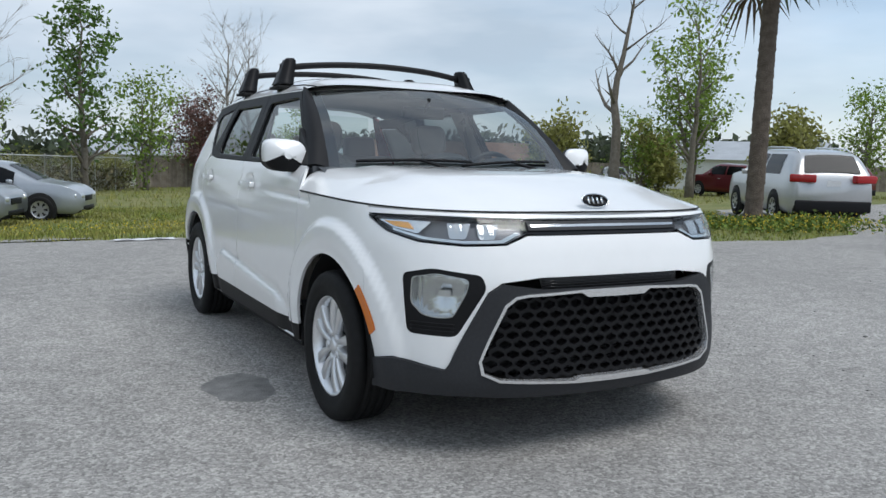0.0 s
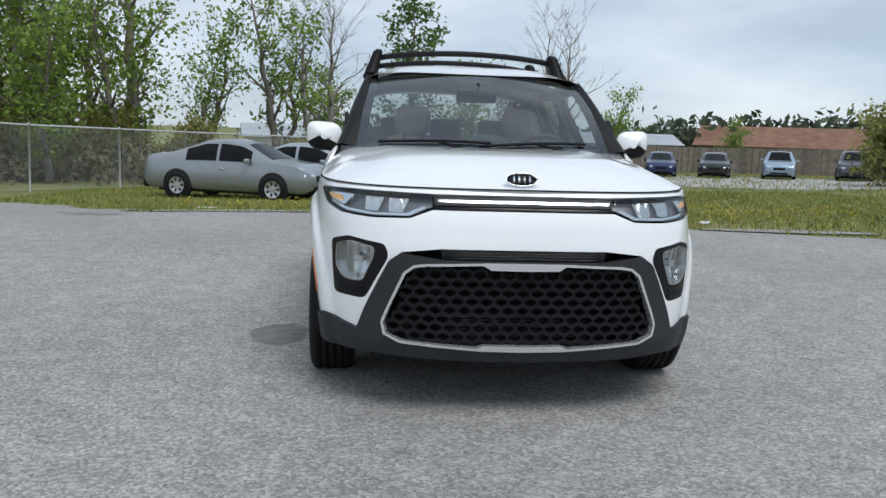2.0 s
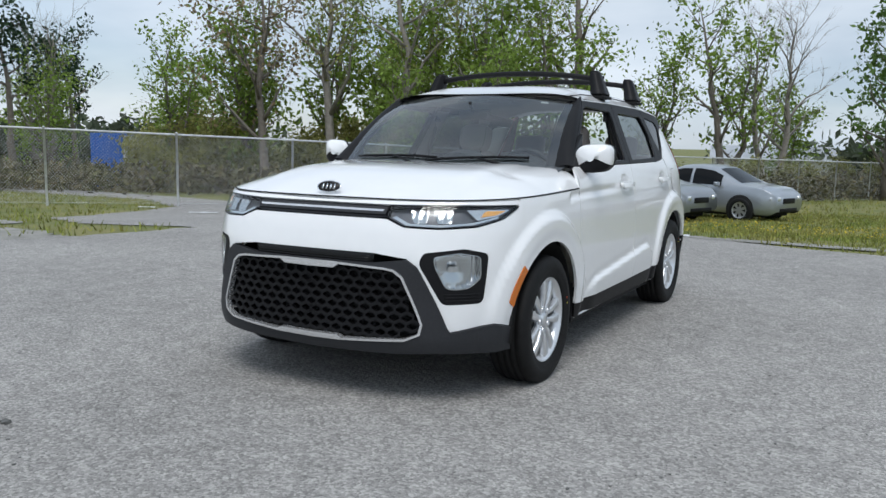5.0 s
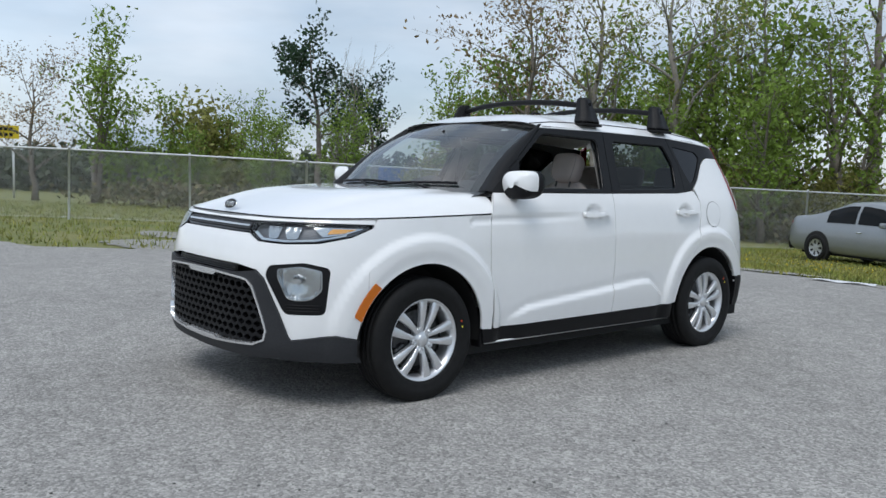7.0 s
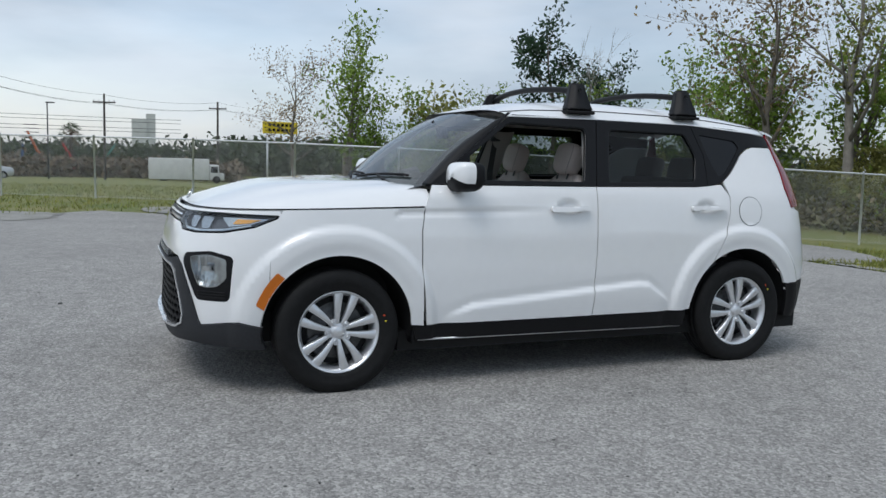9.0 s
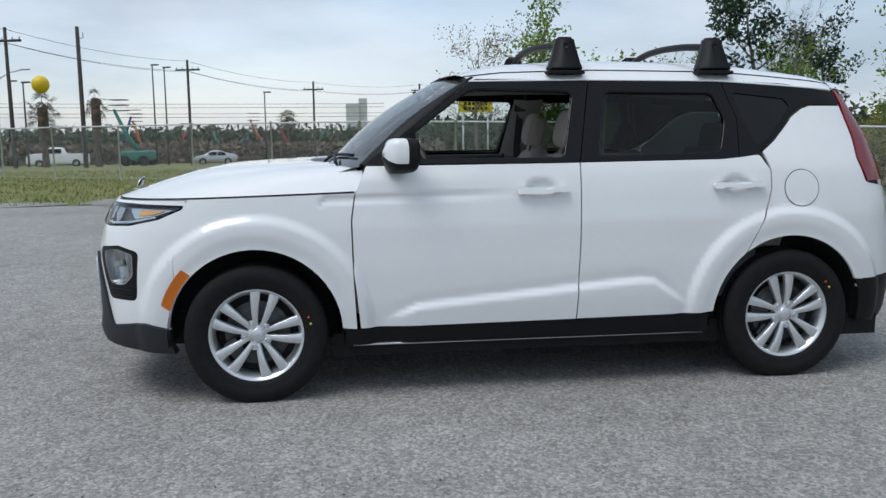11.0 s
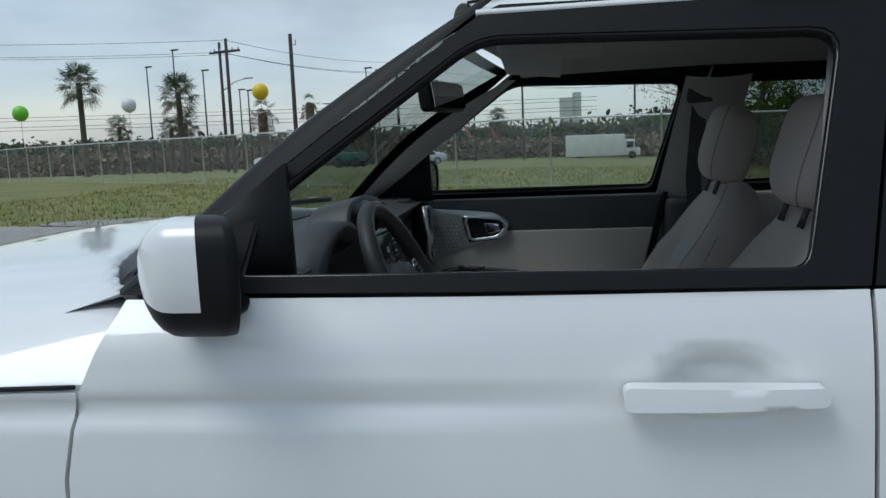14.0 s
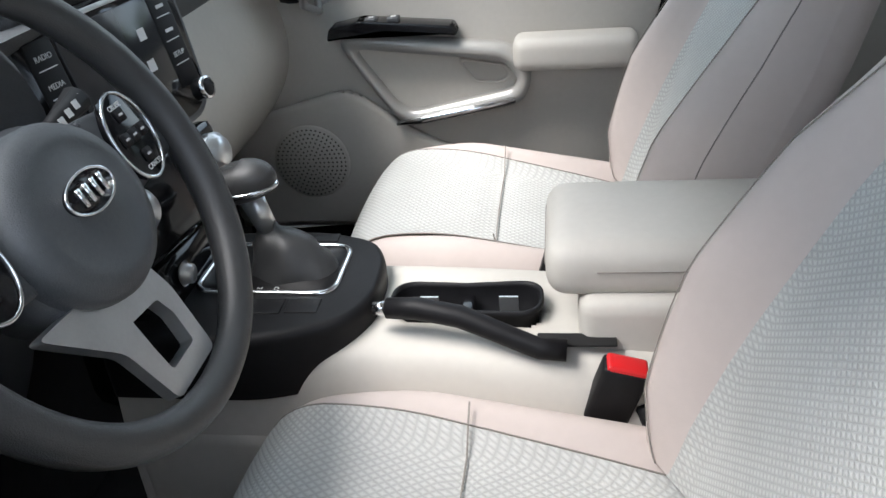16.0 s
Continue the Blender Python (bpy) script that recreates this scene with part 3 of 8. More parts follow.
for k in (-1, 1):
    # front pillars from the screen's edge to the door frame
    def pillar(u, v, k=k):
        a = screen(k * 1.0, v)
        s0 = skin([-0.79 + 0.548 * v], [BELT + 0.412 * v], 0.002)[0]
        b = Vector((k * s0[0], s0[1], s0[2]))
        m = a.lerp(b, u)
        m += Vector((k * 0.6, -0.5, 0.6)).normalized() * 0.018 * math.sin(math.pi * u)
        return m
    g = grid_surface(pillar, 8, 14)
    part("front_pillar", (g[0], g[1] if k > 0 else [f[::-1] for f in g[1]]), BLACK_TRIM, car, "black front pillar")

# cowl and wipers
def cowl_point(u, v):
    a = Vector((0.745 * u, hood_rear(0.745 * u) - 0.05, 1.052))
    return a.lerp(screen(u, 0.02, -0.006), v)


part("cowl", grid_surface(lambda u, v: cowl_point(-1 + 2 * u, v), 40, 3), BLACK_TRIM, car, "black cowl panel")
for x0, x1, lift in ((-0.62, 0.02, 0.0), (-0.05, 0.60, 0.0)):
    wiper = part("wiper", tube([screen(x0 / 0.745 + (x1 - x0) / 0.745 * t, 0.02 + 0.075 * math.sin(math.pi * (0.15 + 0.5 * t)), 0.016) for t in [i / 10 for i in range(11)]], 0.008, 6), BLACK_TRIM, car)
    part("wiper_arm", tube([screen(x1 / 0.745 - 0.08, -0.03, 0.02), screen((x0 + x1) / 1.49, 0.075, 0.03)], [0.012, 0.006], 6), BLACK_TRIM, wiper)

# roof
def roof_edge(y):
    return float(np.interp(y, [-0.30, 0.3, 1.0, 1.6, 1.75], [1.493, 1.500, 1.494, 1.452, 1.43]))


def roof_point(u, v):
    """u across -1..1, v from front to back."""
    y = -0.355 + 2.08 * v
    y += 0.085 * abs(u) ** 2.2 * (1 - v) - 0.10 * abs(u) ** 3 * v
    ze = roof_edge(y)
    e = skin([y if y < 1 else at_y(min(y, 1.7), ze)[0]], [ze], 0.004)[0]
    rise = float(np.interp(y, [-0.36, -0.1, 0.4, 1.2, 1.75], [0.034, 0.096, 0.120, 0.110, 0.080]))
    return Vector((u * e[0], y, ze + rise * (1 - abs(u) ** 4.6)))


part("roof", grid_surface(lambda u, v: roof_point(-1 + 2 * u, v), 48, 50), WHITE, car)
for k in (-1, 1):
    part("roof_seam", tube([roof_point(k * 0.90, v / 20) + Vector((0, 0, 0.0005)) for v in range(21)], 0.004, 6), BLACK_TRIM, car)
    part("roof_side", grid_surface(lambda u, v: roof_point(k, v) + Vector((k * 0.004 * math.sin(math.pi * u), 0, -0.010 * u)), 4, 50), WHITE, car)

# crossbars of the roof rack
for y0 in (0.215, 0.985):
    foot_x = 0.60
    bar = part("roof_crossbar", tube([(foot_x * (-1 + 2 * i / 24) * 0.98, y0 + 0.02 - 0.05 * (1 - (-1 + 2 * i / 24) ** 2), 1.672 + 0.045 * (1 - (-1 + 2 * i / 24) ** 2) ** 0.8 - 0.02) for i in range(25)], 0.019, 10), BLACK_TRIM, car, "black bowed roof crossbar")
    for k in (-1, 1):
        vs, n = [], 6
        for i in range(n + 1):
            u = i / n
            hy0, hy1 = 0.092 - 0.062 * u ** 0.8, 0.088 - 0.036 * u ** 0.7
            xc = k * (0.628 - 0.05 * u)
            zc = 1.540 + 0.168 * u
            hx = 0.045 - 0.016 * u
            vs += [(xc - hx, y0 - hy0, zc), (xc + hx, y0 - hy0, zc), (xc + hx, y0 + hy1, zc), (xc - hx, y0 + hy1, zc)]
        fs = [(4 * i + j, 4 * i + (j + 1) % 4, 4 * i + 4 + (j + 1) % 4, 4 * i + 4 + j) for i in range(n) for j in range(4)] + [tuple(range(4 * n, 4 * n + 4)), (3, 2, 1, 0)]
        bm = bmesh.new()
        bv = [bm.verts.new(p) for p in vs]
        for f in fs:
            bm.faces.new([bv[i] for i in f])
        bmesh.ops.bevel(bm, geom=bm.edges[:], offset=0.010, segments=2, affect="EDGES", clamp_overlap=True)
        foot = part("bar_foot", bm, BLACK_TRIM, bar, "black clamp foot of the crossbar")
        part("foot_cover", lathe([(0.0001, 0.0), (0.012, 0.0), (0.012, 0.004)], 16), BLACK_GLOSS, foot).matrix_world = pose(k * 0.640, y0, 1.662)
        part("foot_pad", box(k * 0.628 - 0.05, k * 0.628 + 0.05, y0 - 0.095, y0 + 0.09, 1.522, 1.540, 0.005), RUBBER, foot)

# ---- nose: bumper, lamps, grille ----
X = at_x
band_low = [X(0.0, 0.868), X(0.30, 0.868), X(0.38, 0.868), X(0.47, 0.833), X(0.62, 0.828), at_y(-1.86, 0.837), at_y(-1.72, 0.868), at_y(-1.60, 0.918)]
band_top = [X(0.0, 0.926), X(0.38, 0.926), X(0.55, 0.930), at_y(-1.86, 0.932), at_y(-1.60, 0.926)]
gap = lambda pts, d: [(s, z + d) for s, z in pts]
strip_half = gap(band_top, 0.003) + [at_y(-1.597, 0.950), at_y(-1.75, 0.948), X(0.55, 0.945), X(0.30, 0.944), X(0.14, 0.940), X(0.0, 0.938)]
part("nose_strip", panel(both(strip_half), depth=0.012, dz=0.012), WHITE, car, "white strip above the lamps")
fog = lambda k: rounded([X(k * 0.782, 0.488), X(k * 0.648, 0.486), X(k * 0.552, 0.672), X(k * 0.570, 0.722), X(k * 0.72, 0.742), X(k * 0.796, 0.716)], [0.03, 0.03, 0.03, 0.02, 0.02, 0.03])
trim_top = [X(0.0, 0.662), X(0.33, 0.664), X(0.345, 0.708), X(0.50, 0.690), X(0.55, 0.655), X(0.668, 0.378), X(0.678, 0.360), at_y(-1.80, 0.388), at_y(-1.685, 0.362)]
bumper = []
for k in (1, -1):
    half = [X(0.0, 0.712), X(0.345, 0.712)] + gap(trim_top[3:4], 0.004) + [(s - 0.0, z + 0.003) for s, z in trim_top[4:]] + arch(-AXLE, 176, 153)[0:] + [at_y(-1.658, 0.62), at_y(-1.605, 0.915)] + gap(band_low[::-1], -0.003)
    bumper.append(panel(half, fog(1), side=k, ds=0.022, dz=0.018))
part("front_bumper", joined(*bumper), WHITE, car, "white front bumper skin")

grille_half = [X(0.0, 0.318), X(0.16, 0.321), X(0.19, 0.310), X(0.50, 0.332), X(0.555, 0.356), X(0.565, 0.40), X(0.481, 0.607), X(0.446, 0.635), X(0.40, 0.642), X(0.17, 0.650), X(0.14, 0.632), X(0.0, 0.630)]
ring_half = [X(0.0, 0.296), X(0.17, 0.299), X(0.50, 0.322), X(0.565, 0.350), X(0.575, 0.40), X(0.49, 0.615), X(0.45, 0.645), X(0.40, 0.652), X(0.15, 0.661), X(0.0, 0.661)]
ring = both(ring_half)
hole = both(grille_half)
trim = both([X(0.0, 0.246), X(0.45, 0.260), X(0.60, 0.268), at_y(-1.90, 0.260), at_y(-1.665, 0.250), at_y(-1.692, 0.31)] + [trim_top[-1]] + trim_top[::-1][1:6] + [X(0.345, 0.668), X(0.0, 0.667)])
part("lower_bumper", panel(trim, ring, off=0.012, depth=0.04, ds=0.022, dz=0.018), GREY_CLAD, car, "charcoal plastic lower bumper")
part("grille_surround", panel(ring, hole, off=0.018, depth=0.03, ds=0.02, dz=0.01), material("bright_satin_trim", (0.82, 0.825, 0.83), 0.2, metal=0.8), car, "satin chrome grille surround")
slot = both([X(0.0, 0.668), X(0.335, 0.669), X(0.345, 0.708), X(0.0, 0.709)])
part("intake_slot", panel(slot, off=-0.012, depth=0.0, ds=0.03), BLACK_GLOSS, car, "gloss black upper intake")
for i in range(3):
    z = 0.676 + 0.011 * i
    part("intake_slat", tube([tuple(p) for p in skin([X(0.33 * (-1 + j / 8), z)[0] for j in range(17)], [z] * 17, 0.0)], 0.003, 6), BLACK_GLOSS, car)
# Near-black sheet stands in for the unlit depth behind the bars.
part("grille_shade_sheet", panel(both([X(0, 0.30), X(0.56, 0.33), X(0.56, 0.42), X(0.45, 0.65), X(0, 0.65)]), off=-0.06, depth=0, ds=0.04), DARK, car)


def inside(p, poly):
    c = False
    for i in range(len(poly)):
        a, b = poly[i - 1], poly[i]
        if (a[1] > p[1]) != (b[1] > p[1]) and p[0] < (b[0] - a[0]) * (p[1] - a[1]) / (b[1] - a[1]) + a[0]:
            c = not c
    return c


def honeycomb():
    """Hexagonal bars in relief, following the nose."""
    geos = []
    w, h = 0.060, 0.046
    seen = set()
    for r in range(-1, 9):
        for c in range(-12, 13):
            cx, cz = FRONT_MID + (c + 0.5 * (r % 2)) * w, 0.315 + r * h * 0.75 * 1.05
            pts = [(cx + 0.5 * w * math.sin(radians(60 * k)) * 1.15, cz + 0.5 * h * 1.2 * math.cos(radians(60 * k))) for k in range(6)]
            pts = [(round(a, 4), round(b, 4)) for a, b in pts]
            for k in range(6):
                a, b = pts[k], pts[(k + 1) % 6]
                mid = (round((a[0] + b[0]) / 2, 3), round((a[1] + b[1]) / 2, 3))
                if mid in seen or not (inside(a, hole) and inside(b, hole)):
                    continue
                seen.add(mid)
                d = Vector((b[0] - a[0], b[1] - a[1])).normalized()
                n = Vector((-d.y, d.x)) * 0.0055
                q = [(a[0] + n.x, a[1] + n.y), (a[0] - n.x, a[1] - n.y), (b[0] - n.x, b[1] - n.y), (b[0] + n.x, b[1] + n.y)]
                ss, zz = [p[0] for p in q], [p[1] for p in q]
                top, low = skin(ss, zz, -0.004), skin(ss, zz, -0.030)
                geos.append(([tuple(p) for p in top] + [tuple(p) for p in low], [(0, 1, 2, 3), (1, 0, 4, 5), (2, 1, 5, 6), (3, 2, 6, 7), (0, 3, 7, 4)]))
    return joined(*geos)


part("grille_mesh", honeycomb(), BLACK_TRIM, car, "black honeycomb grille", smooth=False)
for i in range(9):
    z = 0.325 + 0.013 * i
    part("radiator_fin", tube([tuple(p) for p in skin([X(0.36 * (-1 + j / 6), z)[0] for j in range(13)], [z] * 13, -0.045)], 0.0035, 5), STEEL, car)

# narrow upper grille with a bright strip
bar = both([X(0.0, 0.872), X(0.32, 0.871), X(0.375, 0.876), X(0.375, 0.922), X(0.0, 0.923)])
upper = part("upper_grille", panel(bar, off=-0.006, depth=0.02, ds=0.03, dz=0.01), BLACK_GLOSS, car, "gloss black upper grille")
part("chrome_strip", panel(both([X(0.0, 0.896), X(0.355, 0.896), X(0.36, 0.905), X(0.0, 0.906)]), off=0.004, depth=0.012, ds=0.03, dz=0.01), CHROME, upper, "bright chrome strip")
part("grille_lip", panel(both([X(0.0, 0.885), X(0.37, 0.885), X(0.37, 0.9175), X(0.0, 0.918)]), off=0.002, depth=0.01, ds=0.03, dz=0.01), GREY_CLAD, upper)

for k in (1, -1):
    L = [X(0.380, 0.876), X(0.47, 0.838), X(0.62, 0.833), at_y(-1.86, 0.842), at_y(-1.72, 0.872), at_y(-1.607, 0.920), at_y(-1.86, 0.928), X(0.55, 0.926), X(0.380, 0.922)]
    lamp = part("headlight", panel(L, off=-0.035, depth=0.0, side=k, ds=0.025, dz=0.015), material("lamp_housing", (0.16, 0.16, 0.17), 0.3, metal=0.6), car, "clear headlight with amber insert")
    part("lens", panel(L, off=0.002, depth=0.0, side=k, ds=0.02, dz=0.01), LENS, lamp, "clear lens").visible_shadow = False
    part("bezel", panel([X(0.380, 0.873), X(0.47, 0.835), X(0.62, 0.830), at_y(-1.86, 0.839), at_y(-1.72, 0.869), at_y(-1.604, 0.921), at_y(-1.86, 0.931), X(0.55, 0.929), X(0.380, 0.925)], rounded(L, 0.004), off=0.003, depth=0.04, side=k, ds=0.02, dz=0.01), BLACK_GLOSS, lamp)
    lower = [X(0.40, 0.878), X(0.475, 0.843), X(0.62, 0.839), at_y(-1.87, 0.848), at_y(-1.74, 0.874), at_y(-1.74, 0.882), at_y(-1.87, 0.858), X(0.62, 0.849), X(0.485, 0.854), X(0.42, 0.884)]
    part("running_light", panel(lower, off=-0.012, depth=0.015, side=k, ds=0.02, dz=0.01), CHROME, lamp, "chrome running-light blade")
    for x0, x1, mt in ((0.475, 0.565, BRIGHT), (0.580, 0.665, BRIGHT)):
        refl = rounded([X(x0 + 0.03, 0.857), X(x1, 0.857), X(x1 - 0.005, 0.918), X(x0, 0.918)], 0.012)
        part("reflector", panel(refl, off=-0.022, depth=0.012, side=k, ds=0.012, dz=0.008, bulge=lambda s, z: -0.010 * np.cos(s * 160) * 0.3), mt, lamp, "bright ribbed reflector")
    ins = rounded([at_y(-1.845, 0.868), at_y(-1.74, 0.884), at_y(-1.655, 0.910), at_y(-1.80, 0.916), at_y(-1.87, 0.916)], 0.006)
    part("indicator_frame", panel(ins, off=-0.014, depth=0.015, side=k, ds=0.02, dz=0.01), CHROME, lamp)
    ins = rounded([at_y(-1.825, 0.882), at_y(-1.75, 0.888), at_y(-1.69, 0.906), at_y(-1.80, 0.907)], 0.006)
    part("indicator", panel(ins, off=-0.006, depth=0.008, side=k, ds=0.02, dz=0.01), AMBER_PALE, lamp, "amber indicator")
    # fog lamps low in the bumper
    fo = fog(1)
    c = (sum(p[0] for p in fo) / len(fo), sum(p[1] for p in fo) / len(fo))
    inner = rounded([X(0.745, 0.560), X(0.700, 0.554), X(0.660, 0.560), X(0.618, 0.660), X(0.612, 0.706), X(0.71, 0.724), X(0.776, 0.704), X(0.778, 0.605)], 0.02)
    fl = part("fog_lamp", panel(fo, inner, off=-0.004, depth=0.03, side=k, ds=0.02, dz=0.02), BLACK_TRIM, car, "large front lamp in a black surround")
    part("bowl", panel(inner, off=-0.05, depth=0.0, side=k, ds=0.010, dz=0.012, bulge=lambda s, z: 0.018 * np.abs(np.sin(s * 130)) - 0.02 * np.exp(-(((s - c[0]) / 0.05) ** 2 + ((z - 0.64) / 0.045) ** 2))), BRIGHT, fl, "bright ribbed reflector bowl")
    part("bowl_side", panel(inner, [(c[0] + (p[0] - c[0]) * 0.96, 0.66 + (p[1] - 0.66) * 0.96) for p in inner], off=-0.004, depth=0.05, side=k, ds=0.02, dz=0.02), BRIGHT, fl)
    part("bulb_cap", panel(rounded([(c[0] - 0.024, 0.636), (c[0] + 0.024, 0.636), (c[0] + 0.024, 0.661), (c[0] - 0.024, 0.661)], 0.008), off=-0.022, depth=0.02, side=k, ds=0.02, dz=0.02), CHROME, fl)
    part("lens", panel(inner, off=-0.002, depth=0.0, side=k, ds=0.02, dz=0.02), LENS, fl, "clear lens").visible_shadow = False
    for z in (0.505, 0.519, 0.533):
        part("surround_rib", tube([(k * p[0], p[1], p[2]) for p in skin([X(0.775 - 0.01 * j, z)[0] for j in range(13)], [z] * 13, -0.004)], 0.004, 5), BLACK_TRIM, fl)

# maker's badge: plain dark oval with a bright rim and bars
def oval(a, b, n=40):
    return [(a * math.cos(2 * math.pi * i / n), b * math.sin(2 * math.pi * i / n)) for i in range(n)]


def badge(parent, m, a, b):
    plate = part("badge", prism(oval(a, b), 0, 0.004), BLACK_GLOSS, parent, "dark oval maker's badge")
    plate.matrix_world = m
    part("badge_rim", tube([(x, y, 0.004) for x, y in oval(a, b)], a * 0.045, 6, closed=True), CHROME, plate)
    w = a * 0.10
    for x0, slant in ((-0.5, 0.0), (-0.17, 0.0), (0.17, 0.0), (0.5, 0.0)):
        cx = a * x0
        part("badge_bar", prism([(cx - w * 0.6 - slant * b * 0.3, -b * 0.48), (cx + w * 0.6 - slant * b * 0.3, -b * 0.48), (cx + w * 0.6 + slant * b * 0.3, b * 0.48), (cx - w * 0.6 + slant * b * 0.3, b * 0.48)], 0.004, 0.007), CHROME, plate)
    return plate


badge(car, pose(0, -1.955, 0.992, 62, 0, 0), 0.067, 0.030)

# ---- tail ----
for k in (1, -1):
    TL = [at_y(1.665, 1.372), at_y(1.645, 1.43), at_x(0.60, 1.46, True), at_x(0.66, 1.30, True), at_x(0.73, 1.12, True), at_x(0.68, 0.99, True), at_y(1.735, 0.985), at_y(1.688, 1.10), at_y(1.672, 1.30)]
    part("tail_light", panel(TL[::-1], off=0.006, depth=0.03, side=k, ds=0.02, dz=0.02), RED_LENS, car, "red upright tail light")
part("tailgate", joined(*[panel([at_x(0.62, 0.52, True), (REAR_MID, 0.52), (REAR_MID, 1.02), at_x(0.66, 1.02, True), at_x(0.63, 0.80, True)], off=0.0, side=k) for k in (1, -1)]), WHITE, car)
part("rear_window", joined(*[panel([at_x(0.655, 1.03, True), (REAR_MID, 1.03), (REAR_MID, 1.47), at_x(0.57, 1.45, True)], off=-0.004, depth=0.0, side=k, ds=0.05, dz=0.04) for k in (1, -1)]), GLASS, car).visible_shadow = False
part("rear_bumper", joined(*[panel(arch(AXLE, 25, -8, n=6)[::-1] + [at_y(1.70, 0.495), at_x(0.60, 0.505, True), (REAR_MID, 0.505), (REAR_MID, 0.27), at_y(1.75, 0.27)][::1], off=0.004, depth=0.03, side=k) for k in (1, -1)]), BLACK_TRIM, car, "black plastic rear bumper")
part("spoiler", grid_surface(lambda u, v: roof_point((-1 + 2 * u) * 0.98, 1.0) + Vector((0, 0.09 * v, 0.004 - 0.02 * v)), 30, 4), WHITE, car)

# fuel flap
FF = [at_y(1.355 + 0.088 * math.cos(2 * math.pi * i / 32), 0.96 + 0.088 * math.sin(2 * math.pi * i / 32)) for i in range(32)]
FFo = [at_y(1.355 + 0.092 * math.cos(2 * math.pi * i / 32), 0.96 + 0.092 * math.sin(2 * math.pi * i / 32)) for i in range(32)]
part("fuel_flap", joined(panel(FF, off=0.003, depth=0.003, ds=0.03)), WHITE, car)
part("flap_joint", panel(FFo, FF, off=0.0015, depth=0.0, ds=0.03), GREY_CLAD, car)

# ---- wheels ----
def wheel_parts():
    """Tyre, rim, spokes for a wheel whose outer face looks along +x, hub at the origin."""
    R = 0.328
    prof = [(0.205, -0.085), (0.225, -0.100), (0.265, -0.108), (0.302, -0.104), (0.318, -0.094), (R - 0.003, -0.080)]
    for a in (-0.052, -0.018, 0.018, 0.052):
        prof += [(R, a - 0.005), (R - 0.008, a - 0.004), (R - 0.008, a + 0.004), (R, a + 0.005)]
    prof += [(R - 0.003, 0.080), (0.318, 0.094), (0.309, 0.0985), (0.302, 0.104), (0.265, 0.109), (0.262, 0.1075), (0.238, 0.104), (0.222, 0.098), (0.214, 0.088), (0.205, 0.080)]
    tyre = lathe(prof, 96)
    lugs = []
    for i in range(72):
        t = 2 * math.pi * i / 72
        for sg in (1, -1):
            lugs.append(moved(box(-0.012, 0.012, -0.009, 0.009, -0.004, 0.0045), pose(0, 0, 0) @ Matrix.Rotation(t + 0.02 * sg, 4, "X") @ Matrix.Translation((sg * 0.078, 0, R - 0.012)) @ Matrix.Rotation(sg * 0.55, 4, "Y")))
    rim = lathe([(0.205, -0.08), (0.190, -0.07), (0.190, 0.055), (0.200, 0.075), (0.212, 0.090), (0.2165, 0.092), (0.2165, 0.086)], 64)
    spokes = []
    for i in range(5):
        for sg in (1, -1):
            pts = []
            a0, a1 = radians(72 * i + 90 + sg * 19), radians(72 * i + 90 + sg * 12.5)
            n = 8
            vs, fs = [], []
            for j in range(n + 1):
                u = j / n
                r = 0.040 + 0.165 * u
                a = a0 + (a1 - a0) * u ** 0.7
                w = 0.0105 + 0.0145 * u ** 1.2
                xo = 0.072 + 0.010 * math.sin(math.pi * u * 0.9) + 0.004 * u
                d, p = Vector((0, math.cos(a), math.sin(a))), Vector((0, -math.sin(a), math.cos(a)))
                for off_, xx in ((-w, xo - 0.028), (-w, xo - 0.004), (-w * 0.78, xo), (w * 0.78, xo), (w, xo - 0.004), (w, xo - 0.028)):
                    q = d * r + p * off_
                    vs.append((xx, q.y, q.z))
            for j in range(n):
                for m in range(5):
                    fs.append((j * 6 + m, (j + 1) * 6 + m, (j + 1) * 6 + m + 1, j * 6 + m + 1))
            spokes.append((vs, fs))
    hub = lathe([(0.050, 0.030), (0.047, 0.066), (0.041, 0.072), (0.032, 0.073), (0.0305, 0.078), (0.024, 0.082), (0.0001, 0.083)], 40)
    nuts = [moved(lathe([(0.0155, 0.05), (0.0155, 0.070), (0.012, 0.074), (0.0115, 0.066), (0.007, 0.066), (0.006, 0.072), (0.0001, 0.073)], 16), Matrix.Translation((0.010, 0.057 * math.cos(radians(72 * i + 54)), 0.057 * math.sin(radians(72 * i + 54))))) for i in range(5)]
    disc = lathe([(0.185, 0.0), (0.06, 0.002), (0.06, 0.03), (0.0001, 0.03)], 40)
    brake = joined(lathe([(0.15, 0.018), (0.085, 0.018), (0.08, 0.028), (0.0001, 0.028)], 40), moved(box(0.0, 0.045, -0.05, 0.05, 0.09, 0.16, 0.01), Matrix.Rotation(2.4, 4, "X")))
    return tyre, joined(*lugs), rim, spokes, hub, nuts, disc, brake


tyre_g, lug_g, rim_g, spoke_g, hub_g, nut_g, disc_g, brake_g = wheel_parts()
tyre_me, rim_me, hub_me = mesh_from("tyre", *tyre_g, RUBBER), mesh_from("rim", *rim_g, ALLOY), mesh_from("hub_cap", *hub_g, ALLOY)
lug_me, disc_me, brake_me = mesh_from("tread", *lug_g, RUBBER, False), mesh_from("backing", *disc_g, DARK), mesh_from("brake", *brake_g, STEEL)
spoke_me = [mesh_from("spoke", *g, ALLOY) for g in spoke_g]
nut_me = [mesh_from("wheel_nut", *g, ALLOY) for g in nut_g]
